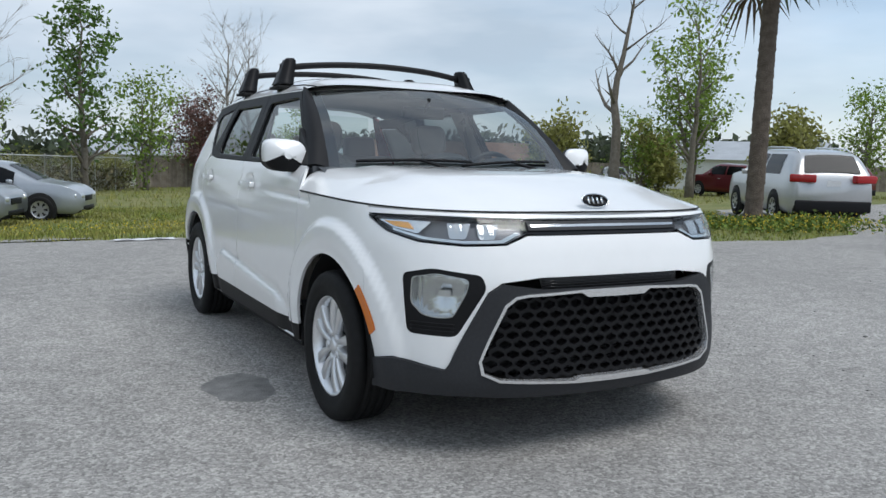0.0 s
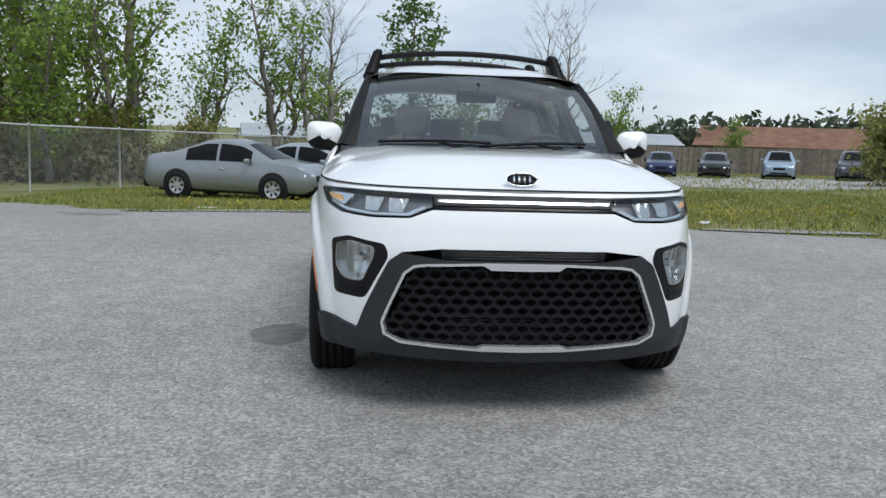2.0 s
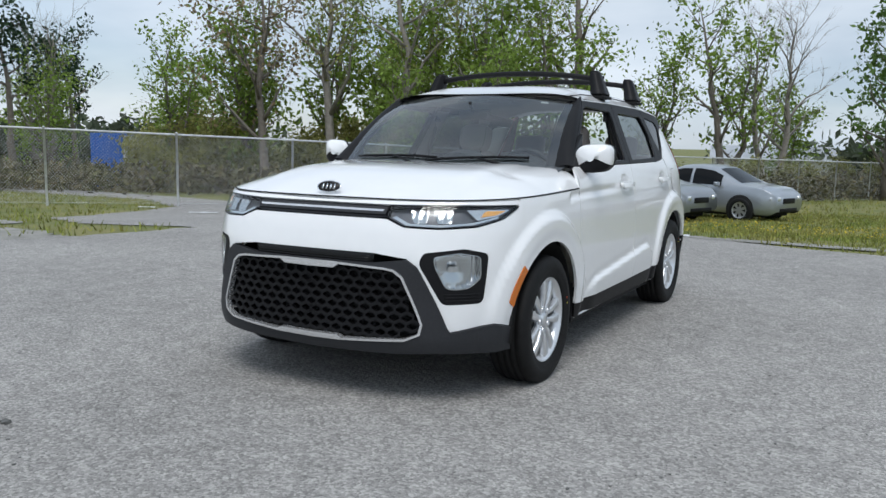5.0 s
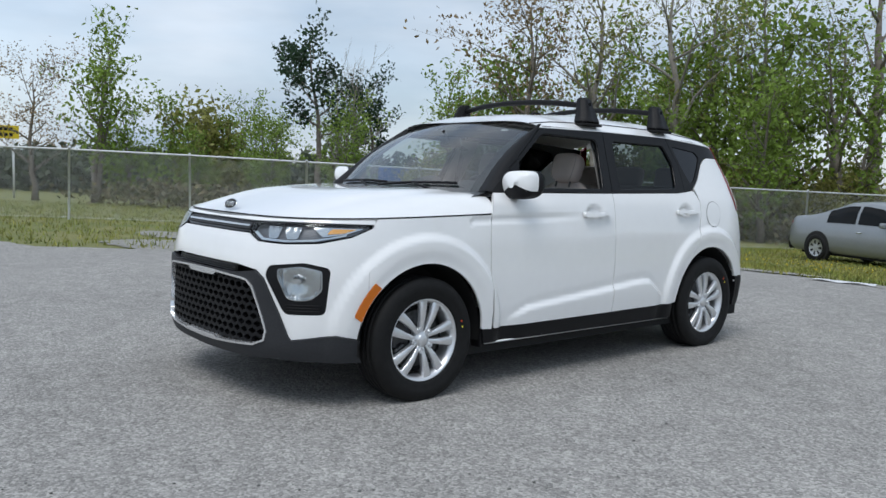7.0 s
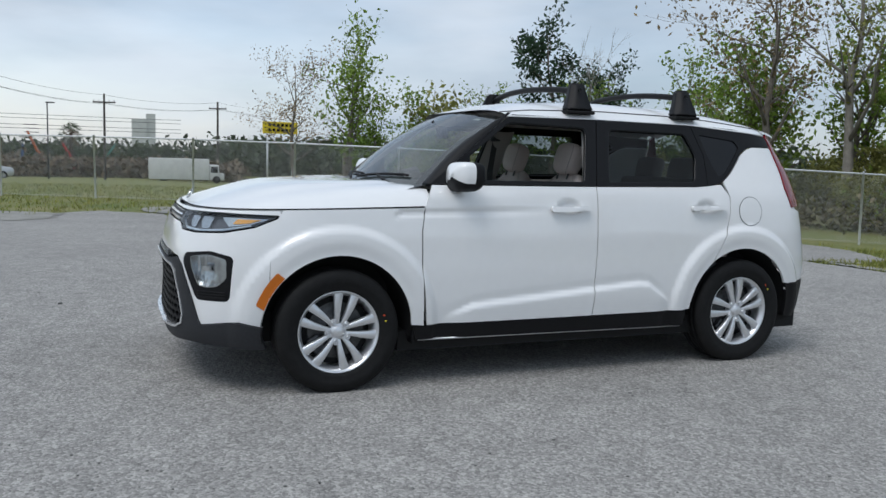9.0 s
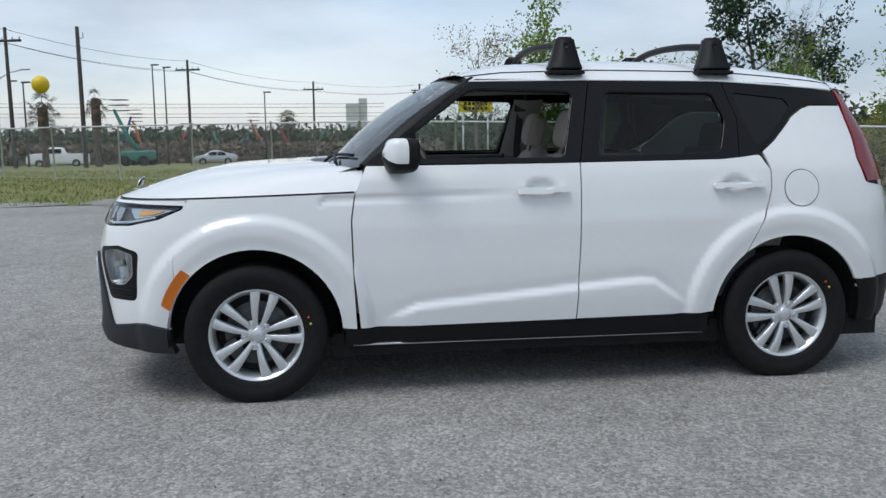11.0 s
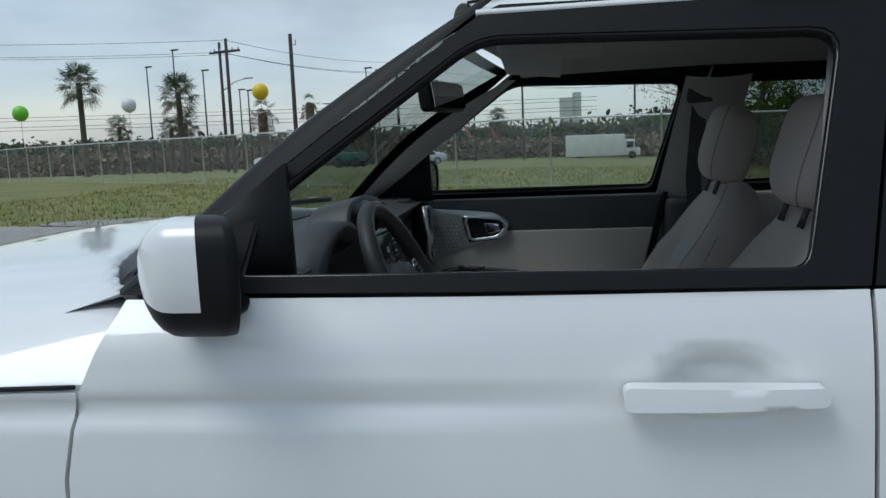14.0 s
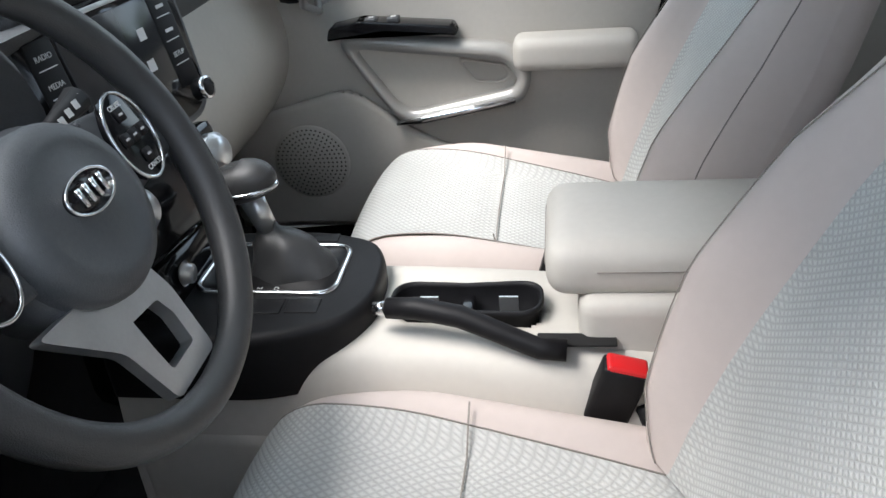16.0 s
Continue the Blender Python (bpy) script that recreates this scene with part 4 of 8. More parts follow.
DOT_R, DOT_Y = material("red_dot", (0.6, 0.06, 0.01), 0.6), material("yellow_dot", (0.75, 0.65, 0.02), 0.6)
for sx in (1, -1):
    for yc in (-AXLE, AXLE):
        wheel = new("wheel", tyre_me)
        wheel.parent = car
        wheel.matrix_world = pose(sx * 0.795, yc, 0.328, 0, 0, 0 if sx > 0 else 180) @ Matrix.Rotation(-0.22 if yc < 0 else 0.15, 4, "X")
        tagged(wheel, "black tyre on a silver ten-spoke alloy wheel")
        for nm, me in [("rim", rim_me), ("hub_cap", hub_me), ("tread", lug_me), ("backing", disc_me), ("brake_disc", brake_me)] + [("spoke", m) for m in spoke_me] + [("wheel_nut", m) for m in nut_me]:
            part(nm, me, None, wheel)
        if sx > 0:
            for ang, mt in ((0.55, DOT_R), (0.42, DOT_Y)):
                part("paint_dot", lathe([(0.0001, 0.001), (0.0055, 0.001), (0.0055, 0.0)], 12), mt, wheel).location = (0.1075, 0.252 * math.cos(ang), 0.252 * math.sin(ang))
part("axle", joined(tube([(-0.7, -AXLE, 0.328), (0.7, -AXLE, 0.328)], 0.03), tube([(-0.7, AXLE, 0.328), (0.7, AXLE, 0.328)], 0.04)), STEEL, car)

# ---- ground: level under the car, falling gently away to the north and to the far road ----
def ground_z(x, y):
    r = math.hypot(x, y)
    soft = lambda v: 2.0 * math.log1p(math.exp(max(min(v / 2.0, 40), -40)))
    y = min(y, 75)
    fall = -0.040 * soft(y - 1.5) + 0.018 * soft(y - 20)
    lean = 0.013 * max(min(x, 30), -40) + 0.033 * min(0, max(x, -95) + 40)
    k = float(smoothstep(4.5, 13.0, r))
    return (fall + lean) * k


def ground_sheet(xs, ys, lift=0.0):
    n = len(xs)
    vs = [(x, y, ground_z(x, y) + lift) for y in ys for x in xs]
    fs = [(j * n + i, j * n + i + 1, (j + 1) * n + i + 1, (j + 1) * n + i) for j in range(len(ys) - 1) for i in range(n - 1)]
    return vs, fs


def spread(a, b, step, far):
    v = list(np.arange(a, b + 0.01, step))
    lo, hi, d = [a], [b], step
    while hi[-1] < far:
        d *= 1.5
        hi.append(hi[-1] + d)
        lo.append(lo[-1] - d)
    return [float(q) for q in lo[:0:-1] + v + hi[1:]]


GRASS = material("grass_ground", (0.100, 0.135, 0.028), 0.95, colour2=(0.22, 0.20, 0.075), scale=0.7, bump=0.6, bscale=40, dist=0.03)


def asphalt_material():
    """Worn asphalt: pale and dark stones of about a centimetre, over broad stains."""
    m = bpy.data.materials.new("old_asphalt")
    m.use_nodes = True
    nt = m.node_tree
    p = nt.nodes["Principled BSDF"]
    p.inputs["Roughness"].default_value = 0.88
    p.inputs["Specular IOR Level"].default_value = 0.35
    co = nt.nodes.new("ShaderNodeTexCoord")
    vo = nt.nodes.new("ShaderNodeTexVoronoi")
    vo.inputs["Scale"].default_value = 78
    v2 = nt.nodes.new("ShaderNodeTexVoronoi")
    v2.inputs["Scale"].default_value = 190
    sep = nt.nodes.new("ShaderNodeSeparateColor")
    sp2 = nt.nodes.new("ShaderNodeSeparateColor")
    r1 = nt.nodes.new("ShaderNodeValToRGB")
    r1.color_ramp.elements[0].color, r1.color_ramp.elements[1].color = (0.112, 0.108, 0.102, 1), (0.52, 0.500, 0.470, 1)
    e = r1.color_ramp.elements.new(0.55)
    e.color = (0.285, 0.274, 0.258, 1)
    r2 = nt.nodes.new("ShaderNodeValToRGB")
    r2.color_ramp.elements[0].color, r2.color_ramp.elements[1].color = (0.168, 0.163, 0.153, 1), (0.45, 0.435, 0.41, 1)
    mx = nt.nodes.new("ShaderNodeMix")
    mx.data_type = "RGBA"
    mx.inputs[0].default_value = 0.45
    n1, n2 = nt.nodes.new("ShaderNodeTexNoise"), nt.nodes.new("ShaderNodeTexNoise")
    n1.inputs["Scale"].default_value, n1.inputs["Detail"].default_value = 0.45, 5
    n2.inputs["Scale"].default_value, n2.inputs["Detail"].default_value = 5.5, 5
    add = nt.nodes.new("ShaderNodeMath")
    add.operation = "ADD"
    mr = nt.nodes.new("ShaderNodeMapRange")
    mr.inputs[1].default_value, mr.inputs[2].default_value, mr.inputs[3].default_value, mr.inputs[4].default_value = 0.7, 1.35, 0.80, 1.16
    mul = nt.nodes.new("ShaderNodeVectorMath")
    mul.operation = "SCALE"
    bp = nt.nodes.new("ShaderNodeBump")
    bp.inputs["Strength"].default_value, bp.inputs["Distance"].default_value = 0.8, 0.004
    bp.invert = True
    for a, b in ((co.outputs["Object"], vo.inputs["Vector"]), (co.outputs["Object"], v2.inputs["Vector"]), (co.outputs["Object"], n1.inputs["Vector"]), (co.outputs["Object"], n2.inputs["Vector"]),
                 (vo.outputs["Color"], sep.inputs[0]), (v2.outputs["Color"], sp2.inputs[0]), (sep.outputs[0], r1.inputs[0]), (sp2.outputs[0], r2.inputs[0]),
                 (r1.outputs[0], mx.inputs[6]), (r2.outputs[0], mx.inputs[7]), (n1.outputs[0], add.inputs[0]), (n2.outputs[0], add.inputs[1]), (add.outputs[0], mr.inputs[0]),
                 (mx.outputs[2], mul.inputs[0]), (mr.outputs[0], mul.inputs["Scale"]), (mul.outputs[0], p.inputs["Base Color"]), (vo.outputs["Distance"], bp.inputs["Height"]), (bp.outputs[0], p.inputs["Normal"])):
        nt.links.new(a, b)
    return m


ASPHALT = asphalt_material()
ground = part("ground", ground_sheet(spread(-60, 60, 1.0, 2500), spread(-60, 80, 1.0, 2500)), GRASS)
tagged(ground, "short green and straw-coloured grass field", "ground", kind="structure")


def sheet_on_ground(name, outline, lift, mat, step=0.5, **tags):
    """A flat sheet cut along an outline in plan, laid on the ground."""
    s = lambda a, b, off: np.array([(x, y, ground_z(x, y) + lift) for x, y in zip(a, b)])
    ob = part(name, panel(outline, off=0.0, depth=0.0, ds=step, dz=step, surface=s), mat)
    return tagged(ob, **tags)


def leaf_cloud(points, size, rng, n_each, scatter):
    """Small folded leaves scattered round the points."""
    pts = np.repeat(np.array(points, float), n_each, axis=0)
    n = len(pts)
    pts = pts + rng.normal(0, 1, (n, 3)) * scatter
    a = rng.normal(0, 1, (n, 3))
    a /= np.linalg.norm(a, axis=1, keepdims=True)
    b = np.cross(a, rng.normal(0, 1, (n, 3)))
    b /= np.linalg.norm(b, axis=1, keepdims=True) + 1e-9
    s = size * rng.uniform(0.55, 1.35, (n, 1))
    v = np.stack([pts - a * s, pts + b * s * 0.5, pts + a * s, pts - b * s * 0.5], 1).reshape(-1, 3)
    f = [(4 * i, 4 * i + 1, 4 * i + 2, 4 * i + 3) for i in range(n)]
    return v.tolist(), f

# ---- paved lot ----
lot_edge = [(60, -45), (60, 15), (30, 14.5), (17, 13.5), (13.5, 10), (12.8, 6.2), (10.8, 4.5), (8.5, 4.0), (7, 4.4), (5, 5.0), (3, 5.5), (1, 6.1), (0, 6.8), (-2, 6.8), (-4, 6.8), (-5, 8.8), (-6.5, 11.6), (-8.8, 13.0), (-13, 13.6), (-22, 16.5), (-32, 18.5), (-32, 14.5), (-18, 13.0), (-13.5, 10), (-11.8, 7), (-11.0, 4.6), (-8.5, 3.2), (-6.2, 3.4), (-6.4, 1.6), (-9, -0.6), (-14.5, -1.2), (-15.5, -2.5), (-12.6, -5.2), (-12.4, -9.2), (-14, -16), (-19, -28), (-26, -45)]


def ragged(outline, step, amount, seed):
    rng = random.Random(seed)
    out = []
    for (x0, y0), (x1, y1) in zip(outline, outline[1:] + outline[:1]):
        n = max(1, int(math.hypot(x1 - x0, y1 - y0) / step)) if max(abs(x0), abs(y0), abs(x1), abs(y1)) < 33 else 1
        out += [(x0 + (x1 - x0) * i / n + rng.uniform(-amount, amount), y0 + (y1 - y0) * i / n + rng.uniform(-amount, amount)) for i in range(n)]
    return out


lot = ragged(lot_edge, 0.35, 0.10, 2)
sheet_on_ground("pavement", lot, 0.012, ASPHALT, 0.5, label="worn light grey asphalt lot with coarse stone", category="pavement", kind="structure")
STAIN = material("oil_stain", (0.10, 0.098, 0.095), 0.75, colour2=(0.21, 0.208, 0.2), scale=14.0, bump=0.5, bscale=160, dist=0.004)
CONCRETE = material("pale_concrete", (0.36, 0.35, 0.33), 0.9, vary=0.15, scale=1.5, bump=0.2, bscale=60)
CHALK = material("chalky_gravel", (0.33, 0.32, 0.295), 0.95, colour2=(0.20, 0.195, 0.17), scale=3.0, bump=0.7, bscale=70, dist=0.01)
blot = lambda cx, cy, a, b, seed: ragged([(cx + a * math.cos(i / 16 * 6.283), cy + b * math.sin(i / 16 * 6.283)) for i in range(16)], 0.08, 0.14 * min(a, b), seed)
sheet_on_ground("stain", blot(-1.12, -0.70, 0.17, 0.26, 1), 0.0135, STAIN, 0.1, label="dark oil stain soaked into the asphalt", category="stain")
sheet_on_ground("stain", blot(-4.2, 6.1, 0.35, 0.10, 4), 0.0145, STAIN, 0.1, label="dark damp streak on the asphalt's edge", category="stain")
sheet_on_ground("concrete_pad", [(8.0, 29.5), (17, 26.5), (34, 33), (30, 41), (14, 46), (9, 40)], 0.014, CONCRETE, 2.0, label="pale concrete parking pad by the board fence", category="pavement", kind="structure")
for i, (cx, cy, a, b) in enumerate(((-8.5, 1.2, 2.0, 0.8), (-11.5, 2.8, 2.2, 0.7), (-4.6, 7.6, 0.5, 1.2), (1.5, 6.5, 1.6, 0.25), (-2.5, 7.2, 1.5, 0.3), (5.2, 5.4, 1.3, 0.25), (-13.6, -4.6, 1.6, 1.4), (-13, -8, 0.8, 1.8), (-16.0, -1.0, 1.4, 0.6))):
    sheet_on_ground("gravel_patch", blot(cx, cy, a, b, 30 + i), 0.014 + 0.001 * i, CHALK, 0.5, label="chalky loose gravel at the edge of the lot", category="gravel", group="gravel patches")

# loose stones on the asphalt
STONE = material("loose_stone", (0.22, 0.22, 0.21), 0.9, colour2=(0.07, 0.07, 0.065), scale=30.0, random_tint=0.5)
rng_p = random.Random(21)
geos = []
for i in range(900):
    r, a = 1.8 + 10 * rng_p.random() ** 1.5, rng_p.uniform(-2.9, 0.9)
    x, y = r * math.cos(a), r * math.sin(a) - 1.5
    s = rng_p.uniform(0.002, 0.006) * (1 + (rng_p.random() > 0.985) * 2)
    v = [(rng_p.uniform(0.6, 1.2) * s * p, rng_p.uniform(0.6, 1.2) * s * q, rng_p.uniform(0.5, 0.9) * s * w) for p in (-1, 1) for q in (-1, 1) for w in (0, 1)]
    geos.append(([(x + p, y + q, ground_z(x, y) + 0.012 + w) for p, q, w in v], [(0, 1, 3, 2), (4, 6, 7, 5), (0, 4, 5, 1), (2, 3, 7, 6), (1, 5, 7, 3)]))
tagged(part("gravel", joined(*geos), STONE, smooth=False), "small loose stones scattered on the asphalt", "gravel", kind="stuff")

# grass blades and yellow-flowered weeds
BLADE = material("grass_blades", (0.135, 0.185, 0.025), 0.8, colour2=(0.30, 0.27, 0.07), scale=0.8, random_tint=0.45)
FLOWER = material("yellow_flowers", (0.55, 0.42, 0.02), 0.7, vary=0.2, scale=3.0)


def blades(n, area, inside_ok, hmin, hmax, seed):
    rng = np.random.default_rng(seed)
    vs, fs = [], []
    k = 0
    while k < n:
        x, y = rng.uniform(area[0], area[1]), rng.uniform(area[2], area[3])
        if not inside_ok(x, y):
            k += 0.2
            continue
        k += 1
        z = ground_z(x, y)
        for b in range(3):
            a, h = rng.uniform(0, 6.28), rng.uniform(hmin, hmax)
            w = 0.012 + 0.25 * h * 0.10
            dx, dy = math.cos(a) * w, math.sin(a) * w
            bx, by = x + rng.normal(0, 0.06), y + rng.normal(0, 0.06)
            tx, ty = rng.normal(0, 0.4) * h, rng.normal(0, 0.4) * h
            o = len(vs)
            vs += [(bx - dx, by - dy, z - 0.01), (bx + dx, by + dy, z - 0.01), (bx + tx, by + ty, z + h)]
            fs.append((o, o + 1, o + 2))
    return vs, fs


off_lot = lambda x, y: not inside((x, y), lot_edge)
tagged(part("grass", joined(blades(24000, (-9, 16, 4, 24), off_lot, 0.025, 0.085, 1), blades(9000, (-36, -5, -16, 14), off_lot, 0.04, 0.12, 2), blades(6000, (-9, 40, 18, 50), off_lot, 0.08, 0.22, 3)), BLADE, smooth=False), "tufts of green and straw-coloured grass", "grass", kind="stuff")
ru = np.random.default_rng(4)
tagged(part("weed_flowers", leaf_cloud(np.stack([np.array(p) for p in [(x, y, ground_z(x, y) + 0.12) for x, y in zip(np.concatenate([ru.normal(11.2, 0.9, 1600), ru.uniform(2, 9, 600), ru.uniform(-4, 2, 300)]), np.concatenate([ru.normal(6.4, 0.8, 1600), ru.uniform(7.5, 12, 600), ru.uniform(8, 13, 300)]))]]), 0.019, ru, 2, 0.06), FLOWER, smooth=False), "small yellow weed flowers in the grass", "flowers", kind="stuff")
tagged(part("weed_leaves", leaf_cloud(np.array([(x, y, ground_z(x, y) + 0.08) for x, y in zip(ru.normal(11.1, 1.0, 900), ru.normal(6.5, 0.8, 900))]), 0.05, ru, 4, 0.07), material("weed_leaves", (0.10, 0.15, 0.02), 0.8, vary=0.3, scale=3.0, random_tint=0.4), smooth=False), "low leafy weeds round the palm", "weeds", kind="stuff")
PAPER = material("white_litter", (0.62, 0.63, 0.64), 0.7, vary=0.1, scale=6.0)
for i, (x, y, a, b, turn) in enumerate(((-0.45, 6.55, 0.75, 0.16, 8), (-13.4, 9.0, 0.5, 0.2, 20), (-10.8, 8.2, 0.6, 0.18, 35), (-11.5, 10.5, 0.9, 0.15, 30), (4.4, 6.5, 0.35, 0.14, 60), (-3.1, 8.2, 0.4, 0.1, 0), (-18.5, -6.0, 0.5, 0.15, 40))):
    z = ground_z(x, y)
    g = moved(grid_surface(lambda u, v: (a * (u - 0.5), b * (v - 0.5), 0.030 + 0.010 * math.sin(u * 11 + i) * math.cos(v * 5 + i)), 12, 5), pose(x, y, z, 0, 0, turn))
    tagged(part("litter", g, PAPER), "crumpled strip of pale litter on the ground", "litter", "litter")

# ---- cabin ----
BEIGE = material("beige_cloth_vinyl", (0.52, 0.450, 0.415), 0.75, vary=0.03, scale=8, bump=0.12, bscale=900)
PANEL_BEIGE = material("beige_soft_plastic", (0.50, 0.475, 0.43), 0.6, vary=0.03, scale=10, bump=0.10, bscale=1200)
DASH = material("dark_soft_plastic", (0.060, 0.065, 0.070), 0.5, vary=0.10, scale=30, bump=0.25, bscale=700)
LEATHER = material("dark_wheel_leather", (0.036, 0.037, 0.038), 0.42, vary=0.1, scale=30, bump=0.25, bscale=800)
CARPET = material("black_carpet", (0.008, 0.008, 0.009), 0.95, vary=0.3, scale=60, bump=0.5, bscale=500)
LINER = material("grey_headliner", (0.46, 0.45, 0.43), 0.95, vary=0.04, scale=12, bump=0.2, bscale=700)
SATIN = material("satin_silver", (0.62, 0.63, 0.63), 0.34, metal=0.9, vary=0.04, scale=30)
SEAM = material("seam_thread", (0.26, 0.235, 0.21), 0.9)
RED_KEY = material("red_release_button", (0.62, 0.015, 0.018), 0.35)
PRINT = material("pale_print", (0.62, 0.63, 0.63), 0.6)
SCREEN_OFF = material("screen_glass", (0.022, 0.023, 0.025), 0.12)


def weave(name, colour, scale):
    """Seat cloth: a small woven diamond grid in relief, its hollows also darkened in the colour."""
    m = material(name, colour, 0.85, vary=0.04, scale=10)
    nt = m.node_tree
    p = nt.nodes["Principled BSDF"]
    co = nt.nodes.new("ShaderNodeTexCoord")
    parts = nt.nodes.new("ShaderNodeSeparateXYZ")
    rise = nt.nodes.new("ShaderNodeMath")
    rise.operation = "ADD"
    flat = nt.nodes.new("ShaderNodeCombineXYZ")
    for a, b in ((co.outputs["Object"], parts.inputs[0]), (parts.outputs[1], rise.inputs[0]), (parts.outputs[2], rise.inputs[1]), (parts.outputs[0], flat.inputs[0]), (rise.outputs[0], flat.inputs[1])):
        nt.links.new(a, b)
    mp = nt.nodes.new("ShaderNodeMapping")
    mp.inputs["Rotation"].default_value = (0, 0, radians(45))
    mp.inputs["Scale"].default_value = (scale, scale, scale)
    ck = nt.nodes.new("ShaderNodeTexVoronoi")
    ck.voronoi_dimensions = "2D"
    ck.distance = "CHEBYCHEV"
    ck.inputs["Scale"].default_value = 1.0
    ck.inputs["Randomness"].default_value = 0.0
    bp = nt.nodes.new("ShaderNodeBump")
    bp.inputs["Strength"].default_value = 1.0
    bp.inputs["Distance"].default_value = 0.0022
    bp.invert = True
    # Shading of the relief put into colour: down to 0.74 at diamond edges.
    groove_shade = nt.nodes.new("ShaderNodeMapRange")
    groove_shade.inputs[1].default_value, groove_shade.inputs[2].default_value, groove_shade.inputs[3].default_value, groove_shade.inputs[4].default_value = 0.15, 0.5, 1.0, 0.74
    tone = nt.nodes.new("ShaderNodeVectorMath")
    tone.operation = "SCALE"
    nt.links.new(p.inputs["Base Color"].links[0].from_socket, tone.inputs[0])
    nt.links.new(groove_shade.outputs[0], tone.inputs["Scale"])
    nt.links.new(tone.outputs[0], p.inputs["Base Color"])
    for a, b in ((flat.outputs[0], mp.inputs["Vector"]), (mp.outputs[0], ck.inputs["Vector"]), (ck.outputs["Distance"], bp.inputs["Height"]), (ck.outputs["Distance"], groove_shade.inputs[0]), (bp.outputs[0], p.inputs["Normal"])):
        nt.links.new(a, b)
    return m


CLOTH = weave("woven_seat_cloth", (0.55, 0.55, 0.525), 135)
TO_SIDE = Matrix(((0, 0, 1, 0), (1, 0, 0, 0), (0, 1, 0, 0), (0, 0, 0, 1)))


def side_slab(outline, x0, x1, bevel=0.0, r=0.0):
    """A slab with a (y, z) outline, from x0 to x1."""
    o = rounded(outline, r) if r else outline
    return prism(o, min(x0, x1), max(x0, x1), TO_SIDE, bevel)


def ring_slab(outer, inner, x0, x1):
    """A (y, z) frame between two outlines of equal count, its front at x1."""
    n = len(outer)
    vs = [(x0, y, z) for y, z in outer] + [(x1, y, z) for y, z in outer] + [(x1, y, z) for y, z in inner] + [(x0, y, z) for y, z in inner]
    fs = [(k * n + i, k * n + (i + 1) % n, (k + 1) * n + (i + 1) % n, (k + 1) * n + i) for k in range(3) for i in range(n)]
    return vs, fs


def ease(t):
    """Points crowded towards both ends of 0..1."""
    return 0.5 - 0.5 * math.cos(math.pi * t)


def front_seat(cx, name_label):
    """Seat: cushion with raised bolsters, reclined backrest, head restraint."""
    w, y0, y1 = 0.238, -0.395, 0.13

    def cushion(u, v, lift=0.0, ins=1.0):
        a, b = (2 * ease(u) - 1) * ins, ease(v) if ins == 1.0 else 0.035 + 0.95 * v
        x, y = cx + w * a, y0 + (y1 - y0) * b
        bol = 0.050 * float(smoothstep(0.52, 0.82, abs(a))) * float(smoothstep(-0.02, 0.40, b))
        z = 0.688 - 0.105 * b + bol + lift
        z -= 0.008 * math.exp(-((b - 0.46) / 0.012) ** 2) * (abs(a) < 0.6)
        ea, eb = min(abs(a), 1), max(0, 1 - b / 0.20) if b < 0.20 else 0
        z -= 0.17 * (1 - max(0, 1 - ea ** 7) ** (1 / 2.5)) + 0.15 * (1 - max(0, 1 - eb ** 2.6) ** (1 / 2.2))
        y -= 0.03 * math.sin(math.pi * u) * (1 - b) ** 2
        return (x, y, z)

    seat = part("front_seat", grid_surface(cushion, 40, 40), BEIGE, car, name_label)
    part("seat_insert", grid_surface(lambda u, v: cushion(*insert_uv(u, v), 0.0035), 24, 40), CLOTH, seat, "pale woven cloth insert")
    t = radians(20.5)
    hinge, upv, fw = Vector((cx, 0.092, 0.60)), Vector((0, math.sin(t), math.cos(t))), Vector((0, -math.cos(t), math.sin(t)))
    ln = 0.605

    def width(b):
        return float(np.interp(b, [0, 0.25, 0.6, 0.82, 0.94, 1.0], [0.225, 0.252, 0.262, 0.225, 0.165, 0.115]))

    def back(u, v, lift=0.0, face=1):
        a, b = 2 * ease(u) - 1, ease(v)
        bol = 0.085 * float(smoothstep(0.46, 0.80, abs(a))) * float(np.interp(b, [0, 0.12, 0.35, 0.62, 0.9], [0.6, 0.95, 1.0, 0.6, 0.0]))
        h = 0.045 + bol + lift + 0.012 * math.sin(math.pi * min(b * 1.4, 1))
        h *= face
        if face < 0:
            h = -0.065
        e = max(abs(a), 0)
        top = max(0, (b - 0.86) / 0.14)
        k = (max(0, 1 - e ** 6) ** (1 / 2.4)) * (max(0, 1 - top ** 2.5) ** (1 / 2.2))
        return hinge + Vector((a * width(b), 0, 0)) + upv * (b * ln) + fw * (h * k - (0.02 if face > 0 else 0.02) * 1.0)

    rest = part("backrest", joined(grid_surface(back, 36, 40), (lambda g: (g[0], [f[::-1] for f in g[1]]))(grid_surface(lambda u, v: back(u, v, 0, -1), 24, 24))), BEIGE, seat)
    part("back_insert", grid_surface(lambda u, v: back(0.5 + (u - 0.5) * (0.42 - 0.10 * v), 0.02 + 0.60 * v, 0.0035), 20, 30), CLOTH, seat, "pale woven cloth insert")
    for k in (-1, 1):
        line = [back(0.5 + k * (0.235 + 0.05 * math.sin(math.pi * v / 30)), 0.02 + 0.86 * v / 30, 0.002) for v in range(31)]
        part("seam", tube(line, 0.0010, 4), SEAM, seat)
        line = [back(0.5 + k * (0.44 - 0.04 * v / 30), 0.06 + 0.62 * v / 30, 0.001) for v in range(31)]
        part("seam", tube(line, 0.0010, 4), SEAM, seat)
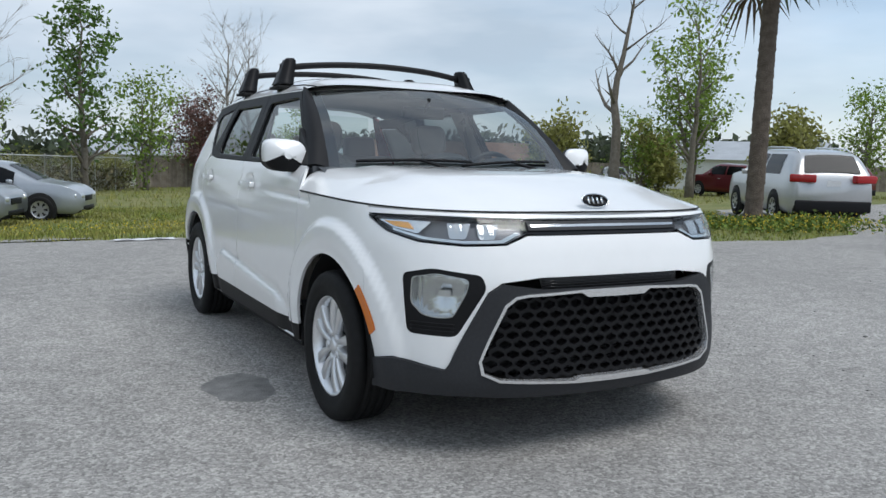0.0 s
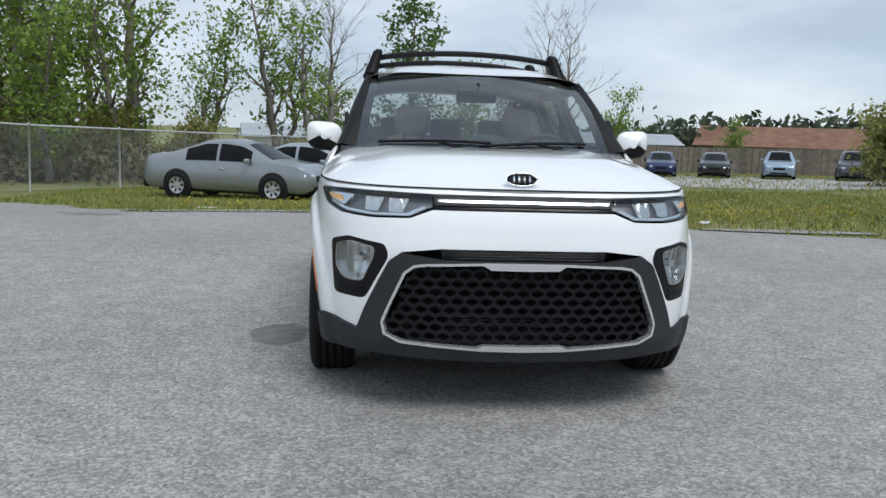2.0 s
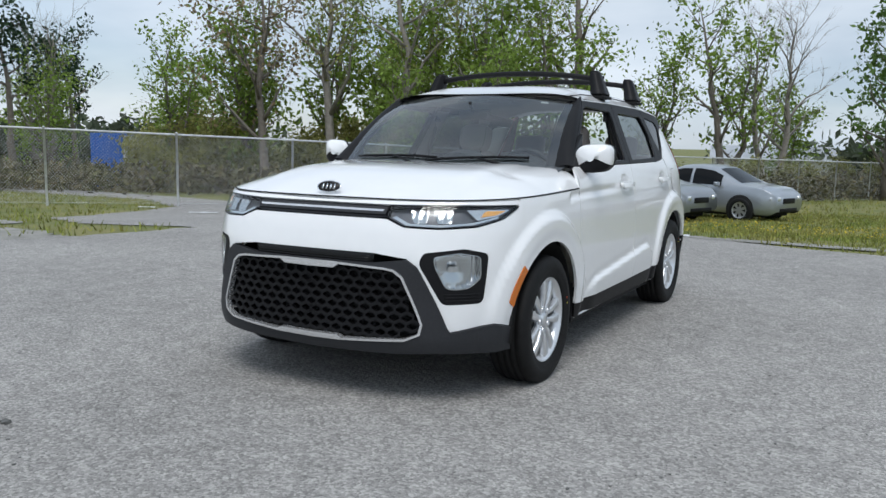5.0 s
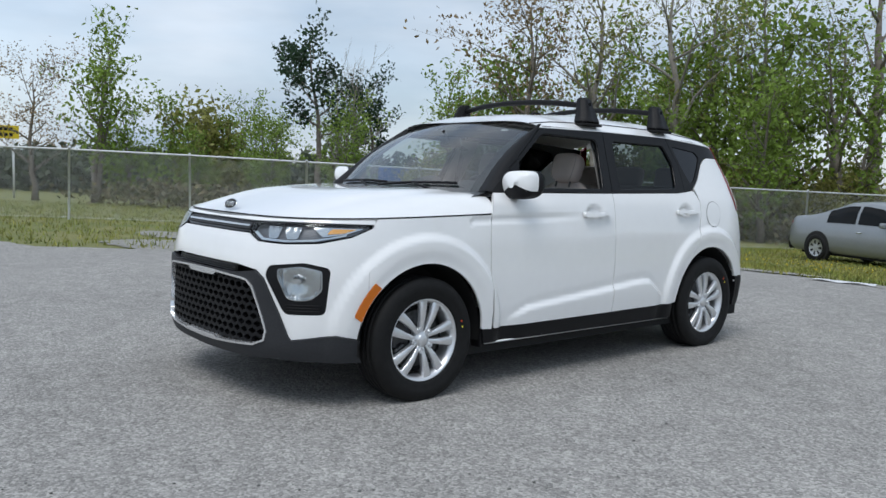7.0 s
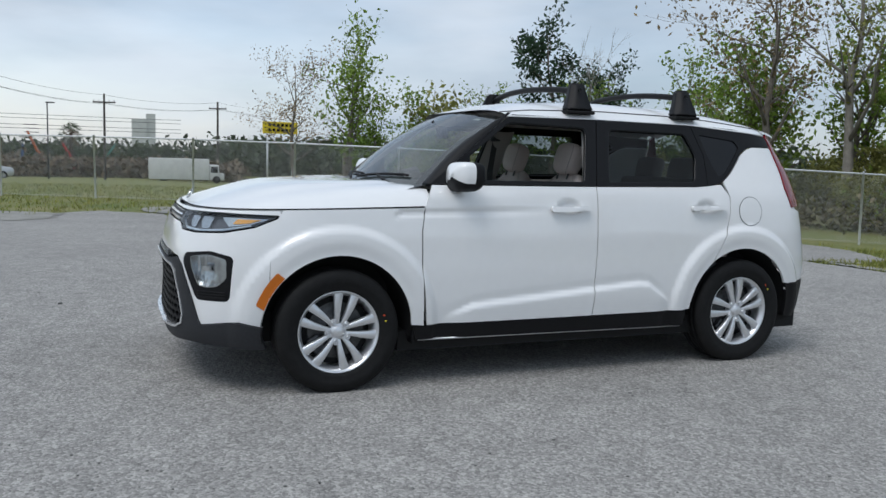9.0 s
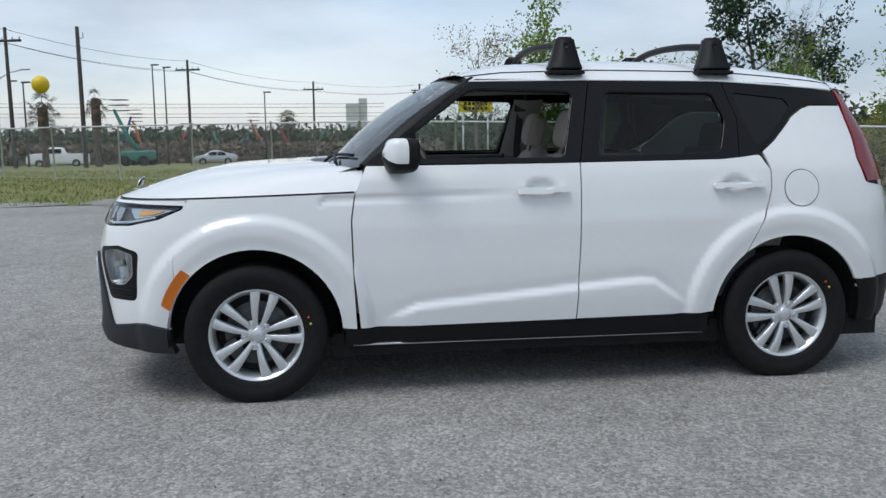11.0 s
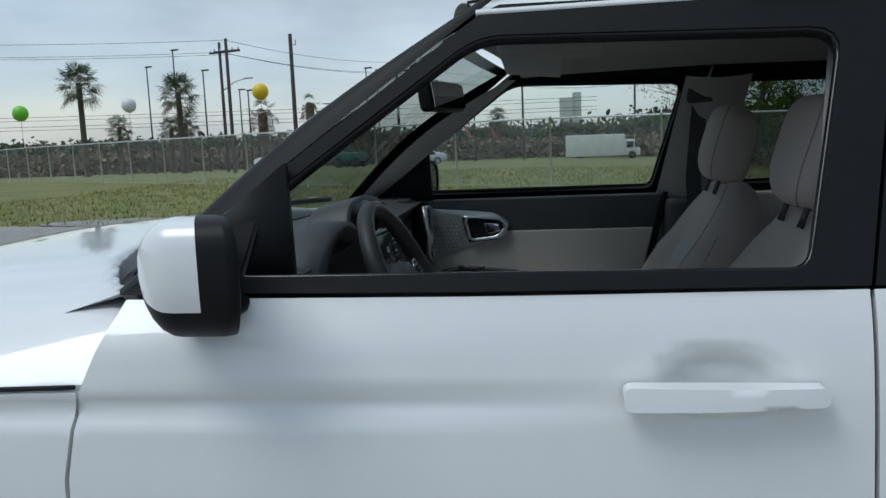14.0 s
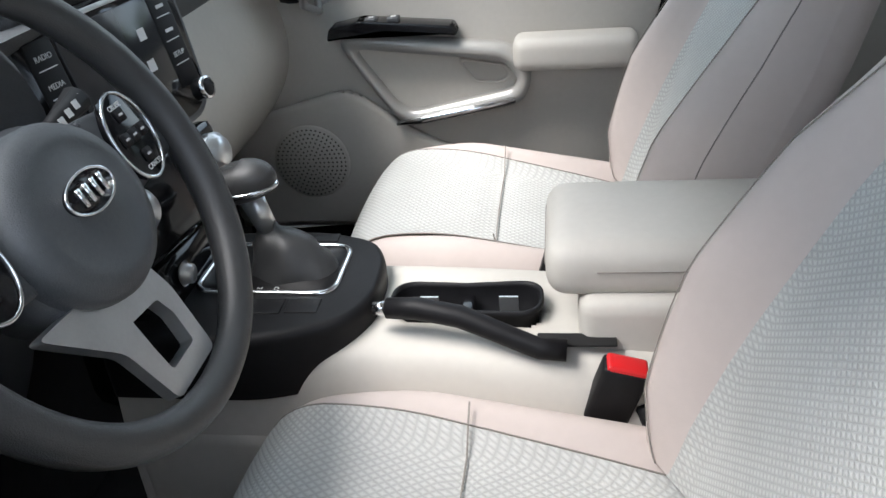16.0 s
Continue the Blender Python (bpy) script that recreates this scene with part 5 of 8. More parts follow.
        line = [Vector(cushion(0.5 + k * (0.272 - 0.086 * v / 30), v / 30 * 0.93 + 0.05, 0.004)) for v in range(31)]
        part("seam", tube(line, 0.0010, 4), SEAM, seat)
    part("seam", tube([Vector(cushion(0.24 + 0.52 * i / 20, 0.474, 0.0128)) for i in range(21)], 0.0012, 4), SEAM, seat)
    hc = hinge + upv * (ln + 0.078) + fw * 0.030

    def head(u, v):
        az, el = 2 * math.pi * u, math.pi * (v - 0.5)
        c, s, e = math.cos(az), math.sin(az), math.cos(el)
        q = lambda x, p: math.copysign(abs(x) ** p, x)
        wide = 0.122 + 0.010 * math.sin(el)
        return hc + Vector((wide * q(c, 0.55) * q(e, 0.5), 0, 0)) + fw * (0.058 * q(s, 0.7) * q(e, 0.5) + 0.012 * math.sin(el)) + upv * (0.098 * q(math.sin(el), 0.65))

    part("head_restraint", grid_surface(head, 40, 20), BEIGE, seat)
    for k in (-1, 1):
        part("seam", tube([head(0.25 - k * 0.115, 0.06 + 0.88 * i / 16) for i in range(17)], 0.0016, 4), SEAM, seat)
        part("restraint_post", tube([hc + Vector((k * 0.06, 0, 0)) - upv * 0.08, hc + Vector((k * 0.06, 0, 0)) - upv * 0.13], 0.006, 8), STEEL, seat)
    part("seat_base", box(cx - 0.21, cx + 0.21, -0.33, 0.16, 0.31, 0.53, 0.03), DASH, seat, "dark plastic seat base")
    return seat


def insert_uv(u, v):
    return 0.5 + (u - 0.5) * (0.54 - 0.17 * v), 0.05 + 0.93 * v


front_seat(0.398, "beige cloth driver's seat with pale woven inserts")
front_seat(-0.335, "beige cloth passenger seat with pale woven inserts")

part("cabin_floor", box(-0.78, 0.78, -0.80, 1.80, 0.30, 0.335), CARPET, car, "black carpeted floor", smooth=False)
part("firewall", box(-0.78, 0.78, -0.86, -0.80, 0.30, 1.0), CARPET, car, smooth=False)

# headliner, visors, mirror
part("headliner", grid_surface(lambda u, v: roof_point((1 - 2 * u) * 0.97, 0.02 + 0.93 * v) + Vector((0, 0, -0.030 - 0.006 * (2 * u - 1) ** 4)), 30, 30), LINER, car, "grey fabric headliner")
part("overhead_console", box(-0.11, 0.11, -0.27, -0.04, 1.475, 1.508, 0.012), LINER, car, "grey overhead lamp console")
for k in (-1, 1):
    part("sun_visor", moved(box(-0.20, 0.20, -0.08, 0.08, -0.009, 0.009, 0.006), pose(k * 0.36, -0.20, 1.488, -6, k * 4, 0)), LINER, car, "grey folded sun visor")
rvm = part("rear_view_mirror", moved(box(-0.12, 0.12, -0.022, 0.012, -0.034, 0.034, 0.014, 3), pose(0.0, -0.40, 1.395, 8, 0, -12)), BLACK_TRIM, car, "black interior mirror")
part("mirror_glass", moved(box(-0.112, 0.112, 0.0125, 0.0135, -0.028, 0.028), pose(0.0, -0.40, 1.395, 8, 0, -12)), MIRROR, rvm, smooth=False)
part("mirror_stem", tube([(0, -0.42, 1.40), (0, -0.47, 1.47)], 0.01, 8), BLACK_TRIM, rvm)
for k in (-1, 1):
    def a_trim(u, v, k=k):
        a = screen(k * 0.94, 0.0 + 0.98 * v, -0.03)
        s0 = skin([-0.765 + 0.51 * v], [1.09 + 0.385 * v], -0.035)[0]
        return a.lerp(Vector((k * s0[0], s0[1], s0[2])), u) + Vector((-k * 0.012, 0.006, 0)) * math.sin(math.pi * u)
    g = grid_surface(a_trim, 6, 14)
    part("pillar_lining", g, LINER, car, "pale grey inner pillar trim")
    def b_trim(u, v, k=k):
        s0 = skin([0.17 + 0.19 * u + 0.075 * v], [1.07 + 0.40 * v], -0.05 - 0.02 * math.sin(math.pi * u))[0]
        return Vector((k * s0[0], s0[1], s0[2]))
    part("pillar_lining", grid_surface(b_trim, 6, 12), LINER, car, "pale grey inner pillar trim")
    part("pillar_base", box(min(k * 0.73, k * 0.82), max(k * 0.73, k * 0.82), 0.20, 0.42, 0.34, 1.08, 0.02), DASH, car, "dark lower pillar trim")
    belt_pts = [(k * 0.655, 0.29, 1.40), (k * 0.72, 0.28, 1.15), (k * 0.75, 0.30, 0.80), (k * 0.745, 0.30, 0.45)]
    part("seat_belt", joined(*[grid_surface(lambda u, v, i=i: Vector(belt_pts[i]).lerp(Vector(belt_pts[i + 1]), v) + Vector((-k * 0.012, 0.046 * (u - 0.5), 0)), 2, 4) for i in range(3)]), DASH, car, "dark seat belt webbing")
    part("belt_guide", box(min(k * 0.635, k * 0.665), max(k * 0.635, k * 0.665), 0.25, 0.33, 1.37, 1.43, 0.012), DASH, car)

# passenger door lining
for k, nm in ((1, "driver"), (-1, "passenger")):
    xs = k * 0.745
    lin = part("door_lining", side_slab([(-0.86, 0.40), (0.03, 0.40), (0.105, 0.75), (0.165, 0.99), (-0.86, 0.99)], xs, k * 0.815, 0.006), PANEL_BEIGE, car, "beige " + nm + " door lining")
    upper = [(-0.62, 0.985), (0.165, 0.985), (0.19, 1.078), (-0.62, 1.074)] if k > 0 else [(-0.80, 0.985), (0.165, 0.985), (0.195, 1.096), (-0.80, 1.094)]
    part("upper_lining", side_slab(upper, 0.797 if k > 0 else xs - 0.004, 0.810 if k > 0 else -0.790, 0.006), DASH, lin, "dark upper door lining")
    part("door_seal", tube([(k * 0.765, 0.20, 1.10), (k * 0.765, 0.175, 0.99), (k * 0.765, 0.115, 0.75), (k * 0.765, 0.04, 0.42)], 0.014, 6), BLACK_TRIM, lin)
    face = xs - k * 0.006
    trim_o = rounded([(-0.66, 1.075), (-0.44, 1.060), (-0.335, 1.050), (-0.285, 1.012), (-0.330, 0.968), (-0.45, 0.935), (-0.57, 0.892)], 0.02)
    tr = part("tweeter_trim", side_slab(trim_o, xs + k * 0.01, face, 0.003), SATIN, lin, "silver embossed door trim")
    geos = []
    for i in range(30):
        for j in range(14):
            y, z = -0.66 + i * 0.0135 + (j % 2) * 0.00675, 0.895 + j * 0.0125
            if inside((y, z), trim_o) and y < -0.455 and all(inside((y + a, z + b), trim_o) for a, b in ((0.012, 0), (-0.012, 0), (0, 0.012), (0, -0.012))):
                geos.append(([(face, y - 0.0068, z), (face, y, z - 0.006), (face, y + 0.0068, z), (face, y, z + 0.006), (face - k * 0.004, y, z)], [(0, 1, 4), (1, 2, 4), (2, 3, 4), (3, 0, 4)]))
    if geos:
        tagged(part("embossing", joined(*geos), SATIN, tr, smooth=False), kind="stuff")
    ho = rounded([(-0.445, 1.046), (-0.315, 1.036), (-0.288, 1.010), (-0.318, 0.968), (-0.425, 0.955)], 0.02, 6)
    hi = [(-0.372 + (y + 0.372) * 0.78, 1.003 + (z - 1.003) * 0.72) for y, z in ho]
    part("handle_bezel", ring_slab(ho, hi, xs, xs - k * 0.022), CHROME, lin, "chrome door pull surround")
    # Flat near-black face paints the recess's shade; the lining isn't hollowed.
    part("handle_shade", ([(xs - k * 0.007, y, z) for y, z in hi], [tuple(range(len(hi)))]), DARK, lin, smooth=False)
    part("pull_handle", side_slab([(-0.375, 1.020), (-0.325, 1.016), (-0.318, 0.990), (-0.36, 0.982)], xs - k * 0.010, xs - k * 0.018, 0.003, 0.008), CHROME, lin, "chrome inner door pull")
    lo = rounded([(-0.515, 0.852), (-0.15, 0.812), (-0.112, 0.745), (-0.135, 0.695), (-0.385, 0.648)], [0.05, 0.04, 0.03, 0.03, 0.05], 6)
    li = rounded([(-0.484, 0.824), (-0.17, 0.785), (-0.142, 0.745), (-0.155, 0.720), (-0.385, 0.676)], [0.04, 0.03, 0.02, 0.02, 0.04], 6)
    part("armrest_frame", ring_slab(lo, li, xs, xs - k * 0.040), material("pale_satin_grey", (0.42, 0.41, 0.385), 0.35, metal=0.35, vary=0.03, scale=20), lin, "satin grey armrest frame")
    part("frame_blade", tube([(xs - k * 0.040, y, z) for y, z in [(-0.40, 0.659), (-0.34, 0.667), (-0.25, 0.683), (-0.15, 0.702)]], [0.004, 0.010, 0.010, 0.007], 8), CHROME, lin, "bright frame edge")
    part("armrest_field", ([(xs - k * 0.004, y, z) for y, z in li], [tuple(range(len(li)))]), PANEL_BEIGE, lin, smooth=False)
    pull = rounded([(-0.268, 0.785), (-0.165, 0.768), (-0.155, 0.742), (-0.175, 0.728), (-0.235, 0.732)], 0.014, 5)
    part("pull_cup", ring_slab(pull, [(-0.21 + (y + 0.21) * 0.86, 0.753 + (z - 0.753) * 0.82) for y, z in pull], xs - k * 0.004, xs - k * 0.010), PANEL_BEIGE, lin)
    # Flat face in darker beige: the cup's shade is put into the colour.
    part("cup_shade", ([(xs - k * 0.006, -0.21 + (y + 0.21) * 0.86, 0.753 + (z - 0.753) * 0.82) for y, z in pull], [tuple(range(len(pull)))]), material("beige_cup_shade", (0.38, 0.36, 0.325), 0.65), lin, smooth=False)
    sw = part("switch_panel", side_slab(rounded([(-0.522, 0.842), (-0.515, 0.868), (-0.45, 0.880), (-0.265, 0.862), (-0.258, 0.842), (-0.40, 0.856)], 0.008), xs, xs - k * 0.055, 0.004), BLACK_GLOSS, lin, "gloss black switch panel")
    for yy in (-0.43, -0.385):
        part("switch", box(min(xs - k * 0.02, xs - k * 0.045), max(xs - k * 0.02, xs - k * 0.045), yy - 0.012, yy + 0.012, 0.872, 0.882, 0.003), DASH, sw)
        part("marking", box(min(xs - k * 0.028, xs - k * 0.038), max(xs - k * 0.028, xs - k * 0.038), yy - 0.005, yy + 0.005, 0.882, 0.8826), PRINT, sw, smooth=False)
    part("arm_pad", box(min(xs, xs - k * 0.082), max(xs, xs - k * 0.082), -0.150, 0.092, 0.768, 0.834, 0.026, 5), PANEL_BEIGE, lin, "beige padded armrest")
    part("lower_bulge", side_slab(rounded([(-0.80, 0.42), (-0.20, 0.42), (-0.12, 0.52), (-0.36, 0.63), (-0.50, 0.735), (-0.78, 0.66)], 0.04), xs, xs - k * 0.030, 0.012), PANEL_BEIGE, lin, "beige door pocket moulding")
    sp = moved(lathe([(0.085, 0.0), (0.082, 0.006), (0.0001, 0.004)], 32), pose(xs - k * 0.030, -0.60, 0.575, 0, 0, 0 if k < 0 else 180))
    spk = part("speaker_grille", sp, PANEL_BEIGE, lin)
    dots = []
    for r in range(1, 9):
        for q in range(6 * r):
            a = 2 * math.pi * q / (6 * r)
            dots.append(([(xs - k * 0.0372, -0.60 + 0.0095 * r * math.cos(a) + 0.0024 * math.cos(b), 0.575 + 0.0095 * r * math.sin(a) + 0.0024 * math.sin(b)) for b in (0, 1.57, 3.14, 4.71)], [(0, 1, 2, 3)]))
    tagged(part("perforation", joined(*dots), DARK, spk, smooth=False), kind="stuff")
    part("rear_door_lining", box(min(k * 0.75, k * 0.82), max(k * 0.75, k * 0.82), 0.42, 1.16, 0.42, 1.09, 0.01), PANEL_BEIGE if k < 0 else DASH, car, "rear door lining")

# rear bench
bench = part("rear_seat", box(-0.66, 0.66, 0.72, 1.28, 0.46, 0.64, 0.05, 4), BEIGE, car, "beige cloth rear bench")
part("backrest", moved(box(-0.66, 0.66, -0.07, 0.07, 0.0, 0.58, 0.05, 4), pose(0, 1.30, 0.58, -18)), BEIGE, bench)
for x in (-0.40, 0.0, 0.40):
    part("head_restraint", moved(box(-0.13, 0.13, -0.05, 0.05, 0.0, 0.17, 0.045, 4), pose(x, 1.48, 1.12, -12)), BEIGE, bench)
part("load_cover", box(-0.62, 0.62, 1.40, 1.80, 0.60, 0.98), CARPET, car, smooth=False)

# dashboard
def dash_top(u, v):
    x = -0.77 + 1.54 * u
    y = -0.99 + 0.42 * v + 0.10 * abs(x) ** 2 * (1 - v)
    z = 1.058 + 0.052 * math.sin(math.pi * min(v * 0.62, 0.5)) - 0.016 * float(smoothstep(0.75, 1.0, v))
    return (x, y, z)


def dash_face(u, v):
    x = -0.77 + 1.54 * u
    y = -0.570 - 0.035 * math.sin(math.pi * v) - 0.10 * v ** 2
    return (x, y, 1.094 - 0.135 * v)


dash = part("dashboard", joined(grid_surface(dash_top, 40, 14), grid_surface(dash_face, 40, 8)), DASH, car, "dark moulded dashboard")
part("dash_tread", joined(*[(lambda i: ([(-0.60 - 0.018 * i, -0.64, 1.1085), (-0.612 - 0.018 * i, -0.64, 1.1085), (-0.622 - 0.018 * i, -0.60, 1.1065), (-0.610 - 0.018 * i, -0.60, 1.1065)], [(0, 1, 2, 3)]))(i) for i in range(6)]), SATIN, dash, smooth=False)
part("glove_box", grid_surface(lambda u, v: (-0.76 + 0.66 * u, -0.640 - 0.02 * math.cos(3 * v) + 0.05 * math.sin(math.pi * v) - 0.12 * v * v, 0.985 - 0.36 * v), 16, 14), PANEL_BEIGE, dash, "beige glove box")
part("knee_panel", grid_surface(lambda u, v: (0.18 + 0.58 * u, -0.635 - 0.10 * v * v, 0.965 - 0.34 * v), 12, 10), DASH, dash)
end_vent = part("end_vent", box(-0.765, -0.655, -0.60, -0.545, 0.925, 1.075, 0.02), BLACK_TRIM, dash, "black end air vent")
part("vent_frame", tube([(-0.650, -0.553, 1.080), (-0.648, -0.548, 1.02), (-0.648, -0.540, 0.99), (-0.650, -0.545, 0.925), (-0.735, -0.540, 0.895), (-0.748, -0.545, 0.95), (-0.742, -0.548, 1.075)], 0.008, 8, closed=True), SATIN, end_vent, "silver vent frame")
part("vent_knob", moved(lathe([(0.0001, 0.022), (0.024, 0.020), (0.028, 0.0)], 6, "y"), pose(-0.685, -0.535, 0.985, 180)), SATIN, end_vent)
# instrument hood and dials
hood_arc = [(0.405 + 0.205 * math.cos(radians(a)), 1.00 + 0.152 * math.sin(radians(a)) ** 0.8) for a in range(0, 181, 12)]
vs, fs = [], []
for i, (x, z) in enumerate(hood_arc):
    vs += [(x, -0.545 - 0.02 * abs((x - 0.405) / 0.2), z), (x, -0.60, z + 0.006), (x, -0.78, max(z - 0.07, 1.04)), (0.405 + (x - 0.405) * 0.93, -0.548, z - 0.012), (0.405 + (x - 0.405) * 0.86, -0.70, z - 0.03)]
for i in range(len(hood_arc) - 1):
    for a, b in ((0, 1), (1, 2), (3, 0), (4, 3)):
        fs.append((5 * i + a, 5 * i + b, 5 * i + 5 + b, 5 * i + 5 + a))
part("instrument_hood", (vs, fs), DASH, dash, "dark hood over the dials")
cluster = part("instrument_cluster", prism([(0.405 + 0.18 * math.cos(radians(a)), 0.125 * math.sin(radians(a)) ** 0.8) for a in range(0, 181, 12)], 0, 0.01, Matrix.Translation((0, -0.70, 0.995)) @ Matrix.Rotation(radians(90), 4, "X") @ Matrix.Translation((0, 0, -0.005))), BLACK_GLOSS, dash, "black instrument cluster")
for cx, nm in ((0.49, "speed"), (0.32, "rev")):
    m = Matrix.Translation((cx, -0.692, 1.055)) @ Matrix.Rotation(radians(90), 4, "X")
    dial = part("dial", lathe([(0.046, 0.0), (0.048, -0.004), (0.050, 0.0)], 40, "z"), SATIN, cluster, "round dial")
    dial.matrix_world = m
    for i in range(13):
        a = radians(225 - 22.5 * i)
        q = part("tick", box(0.036, 0.043, -0.0012, 0.0012, -0.002, -0.0012), PRINT, cluster, smooth=False)
        q.matrix_world = m @ Matrix.Rotation(a, 4, "Z")
    q = part("needle", box(-0.006, 0.034, -0.0014, 0.0014, -0.004, -0.003), RED_KEY, cluster, smooth=False)
    q.matrix_world = m @ Matrix.Rotation(radians(228), 4, "Z")


def text_mesh(words, size, mat, parent, m):
    cu = bpy.data.curves.new("lettering", "FONT")
    cu.body, cu.size, cu.align_x, cu.align_y, cu.extrude = words, size, "CENTER", "CENTER", 0.0002
    tmp = bpy.data.objects.new("lettering", cu)
    me = bpy.data.meshes.new_from_object(tmp)
    bpy.data.objects.remove(tmp)
    me.materials.clear()
    me.materials.append(mat)
    ob = part("lettering", me, None, parent)
    ob.matrix_world = m
    return ob


# centre stack: pod with vents, screen and keys, turned a little to the driver
FACE = Matrix.Translation((0.035, -0.560, 1.035)) @ Matrix.Rotation(radians(172), 4, "Z") @ Matrix.Rotation(radians(78), 4, "X")
# in FACE space: +x to the passenger, +y up, +z towards the seats
pod_o = rounded([(-0.165, -0.115), (0.135, -0.120), (0.150, 0.04), (0.115, 0.125), (0.0, 0.150), (-0.12, 0.135), (-0.170, 0.06)], [0.04, 0.05, 0.05, 0.05, 0.06, 0.05, 0.05], 6)
pod = part("centre_pod", prism(pod_o, -0.10, 0.0, FACE, 0.006), DASH, dash, "dark centre pod")
part("pod_face", prism([(x * 0.93, y * 0.92) for x, y in pod_o], 0.0, 0.002, FACE), BLACK_GLOSS, pod)
for cx in (-0.062, 0.062):
    vent = part("air_vent", prism(rounded([(cx - 0.052, 0.062), (cx + 0.052, 0.062), (cx + 0.044, 0.118), (cx - 0.044, 0.118)], 0.01), 0.002, 0.003, FACE), DARK, pod, "black air vent")
    for i in range(4):
        part("slat", moved(box(cx - 0.046, cx + 0.046, 0.070 + 0.0125 * i, 0.0725 + 0.0125 * i, 0.0, 0.010, 0.001), FACE), BLACK_TRIM, vent)
    part("vent_tab", moved(box(cx - 0.010, cx + 0.010, 0.086, 0.092, 0.004, 0.016, 0.002), FACE), SATIN, vent)
part("vent_trim", moved(box(-0.135, 0.120, 0.050, 0.056, 0.002, 0.006, 0.001), FACE), SATIN, pod)
scr = part("display", moved(box(-0.092, 0.078, -0.072, 0.044, 0.002, 0.005, 0.001), FACE), SCREEN_OFF, pod, "dark switched-on touch display")
text_mesh("11:02", 0.011, PRINT, scr, FACE @ Matrix.Translation((-0.035, 0.032, 0.0055)))
for i, (x, y) in enumerate(((0.045, 0.005), (0.040, -0.032), (-0.045, -0.055))):
    part("icon", moved(box(x - 0.007, x + 0.007, y - 0.007, y + 0.007, 0.005, 0.0056), FACE), PRINT, scr, smooth=False)
for x, words in ((-0.118, ("RADIO", "MEDIA", "SEEK")), (0.100, ("PHONE", "MAP", "SETUP"))):
    part("key_panel", moved(box(x - 0.021, x + 0.021, -0.075, 0.044, 0.002, 0.005, 0.002), FACE), BLACK_TRIM, pod)
    for i, w in enumerate(words):
        y = 0.026 - 0.030 * i
        part("key_line", moved(box(x - 0.014, x + 0.014, y - 0.0125, y - 0.0113, 0.005, 0.0056), FACE), PRINT, pod, smooth=False)
        if w in ("RADIO", "MEDIA", "SETUP"):
            text_mesh(w, 0.0085, PRINT, pod, FACE @ Matrix.Translation((x, y, 0.0053)))
        else:
            part("marking", moved(box(x - 0.008, x + 0.008, y - 0.002, y + 0.002, 0.005, 0.0056), FACE), PRINT, pod, smooth=False)
for x in (-0.118, 0.108):
    kn = part("knob", lathe([(0.0135, 0.0), (0.0135, 0.016), (0.011, 0.018), (0.0001, 0.0175)], 24, "z"), BLACK_TRIM, pod, "round knob with a silver ring")
    kn.matrix_world = FACE @ Matrix.Translation((x, -0.085, 0.003))
    q = part("knob_ring", lathe([(0.0145, 0.012), (0.0145, 0.018), (0.0115, 0.0185)], 24, "z"), CHROME, kn)
    q.matrix_world = kn.matrix_world
# climate controls below
clim = part("climate_panel", moved(box(-0.125, 0.115, -0.235, -0.125, -0.03, 0.0, 0.012), FACE), BLACK_GLOSS, dash, "gloss black climate panel")
for x in (-0.09, 0.085):
    q = part("climate_knob", lathe([(0.026, 0.0), (0.026, 0.012), (0.020, 0.014), (0.019, 0.020), (0.0001, 0.020)], 28, "z"), SATIN, clim, "silver-rimmed climate knob")
    q.matrix_world = FACE @ Matrix.Translation((x, -0.165, 0.0))
part("stack_sides", box(-0.075, 0.155, -0.66, -0.52, 0.60, 0.80, 0.03), BLACK_GLOSS, dash, "black lower stack")
tray = part("tray", box(-0.06, 0.15, -0.60, -0.50, 0.70, 0.715, 0.006), BLACK_TRIM, dash)
part("socket", moved(lathe([(0.016, 0.0), (0.013, 0.003), (0.012, -0.01), (0.0001, -0.01)], 20, "y"), pose(0.10, -0.515, 0.775, 180)), SATIN, dash)

# steering wheel
SW = Matrix.Translation((0.402, -0.424, 1.011)) @ Matrix.Rotation(radians(180), 4, "Z") @ Matrix.Rotation(radians(65), 4, "X")
# wheel space: x to the passenger side... +y up along the wheel, +z to the driver
rim_pts = [(0.183 * math.cos(2 * math.pi * i / 64), 0.183 * math.sin(2 * math.pi * i / 64), 0) for i in range(64)]
wheel_ob = part("steering_wheel", tube(rim_pts, [0.0165 + 0.0015 * math.cos(4 * math.pi * i / 64) for i in range(64)], 14, closed=True), LEATHER, car, "dark leather steering wheel")
wheel_ob.matrix_world = SW


def wp(name, geo, mat, label="", parent=None, smooth=True):
    ob = part(name, geo, mat, parent or wheel_ob, label, smooth)
    ob.matrix_world = SW
    return ob


hub = [(0.084 * math.cos(2 * math.pi * i / 40), -0.004 + 0.078 * math.sin(2 * math.pi * i / 40)) for i in range(40)]
wp("hub", prism(hub, -0.06, -0.012), DASH, "dark hub moulding")
lid = [(0.079 * math.cos(2 * math.pi * i / 48), -0.004 + 0.073 * math.sin(2 * math.pi * i / 48)) for i in range(48)]
n = len(lid)
vs, fs = [], []
for k, (sc, zz) in enumerate(((1.02, -0.016), (1.0, 0.004), (0.94, 0.012), (0.75, 0.018), (0.70, 0.0165), (0.4, 0.0205), (0.02, 0.022))):
    vs += [(x * sc, y * sc, zz) for x, y in lid]
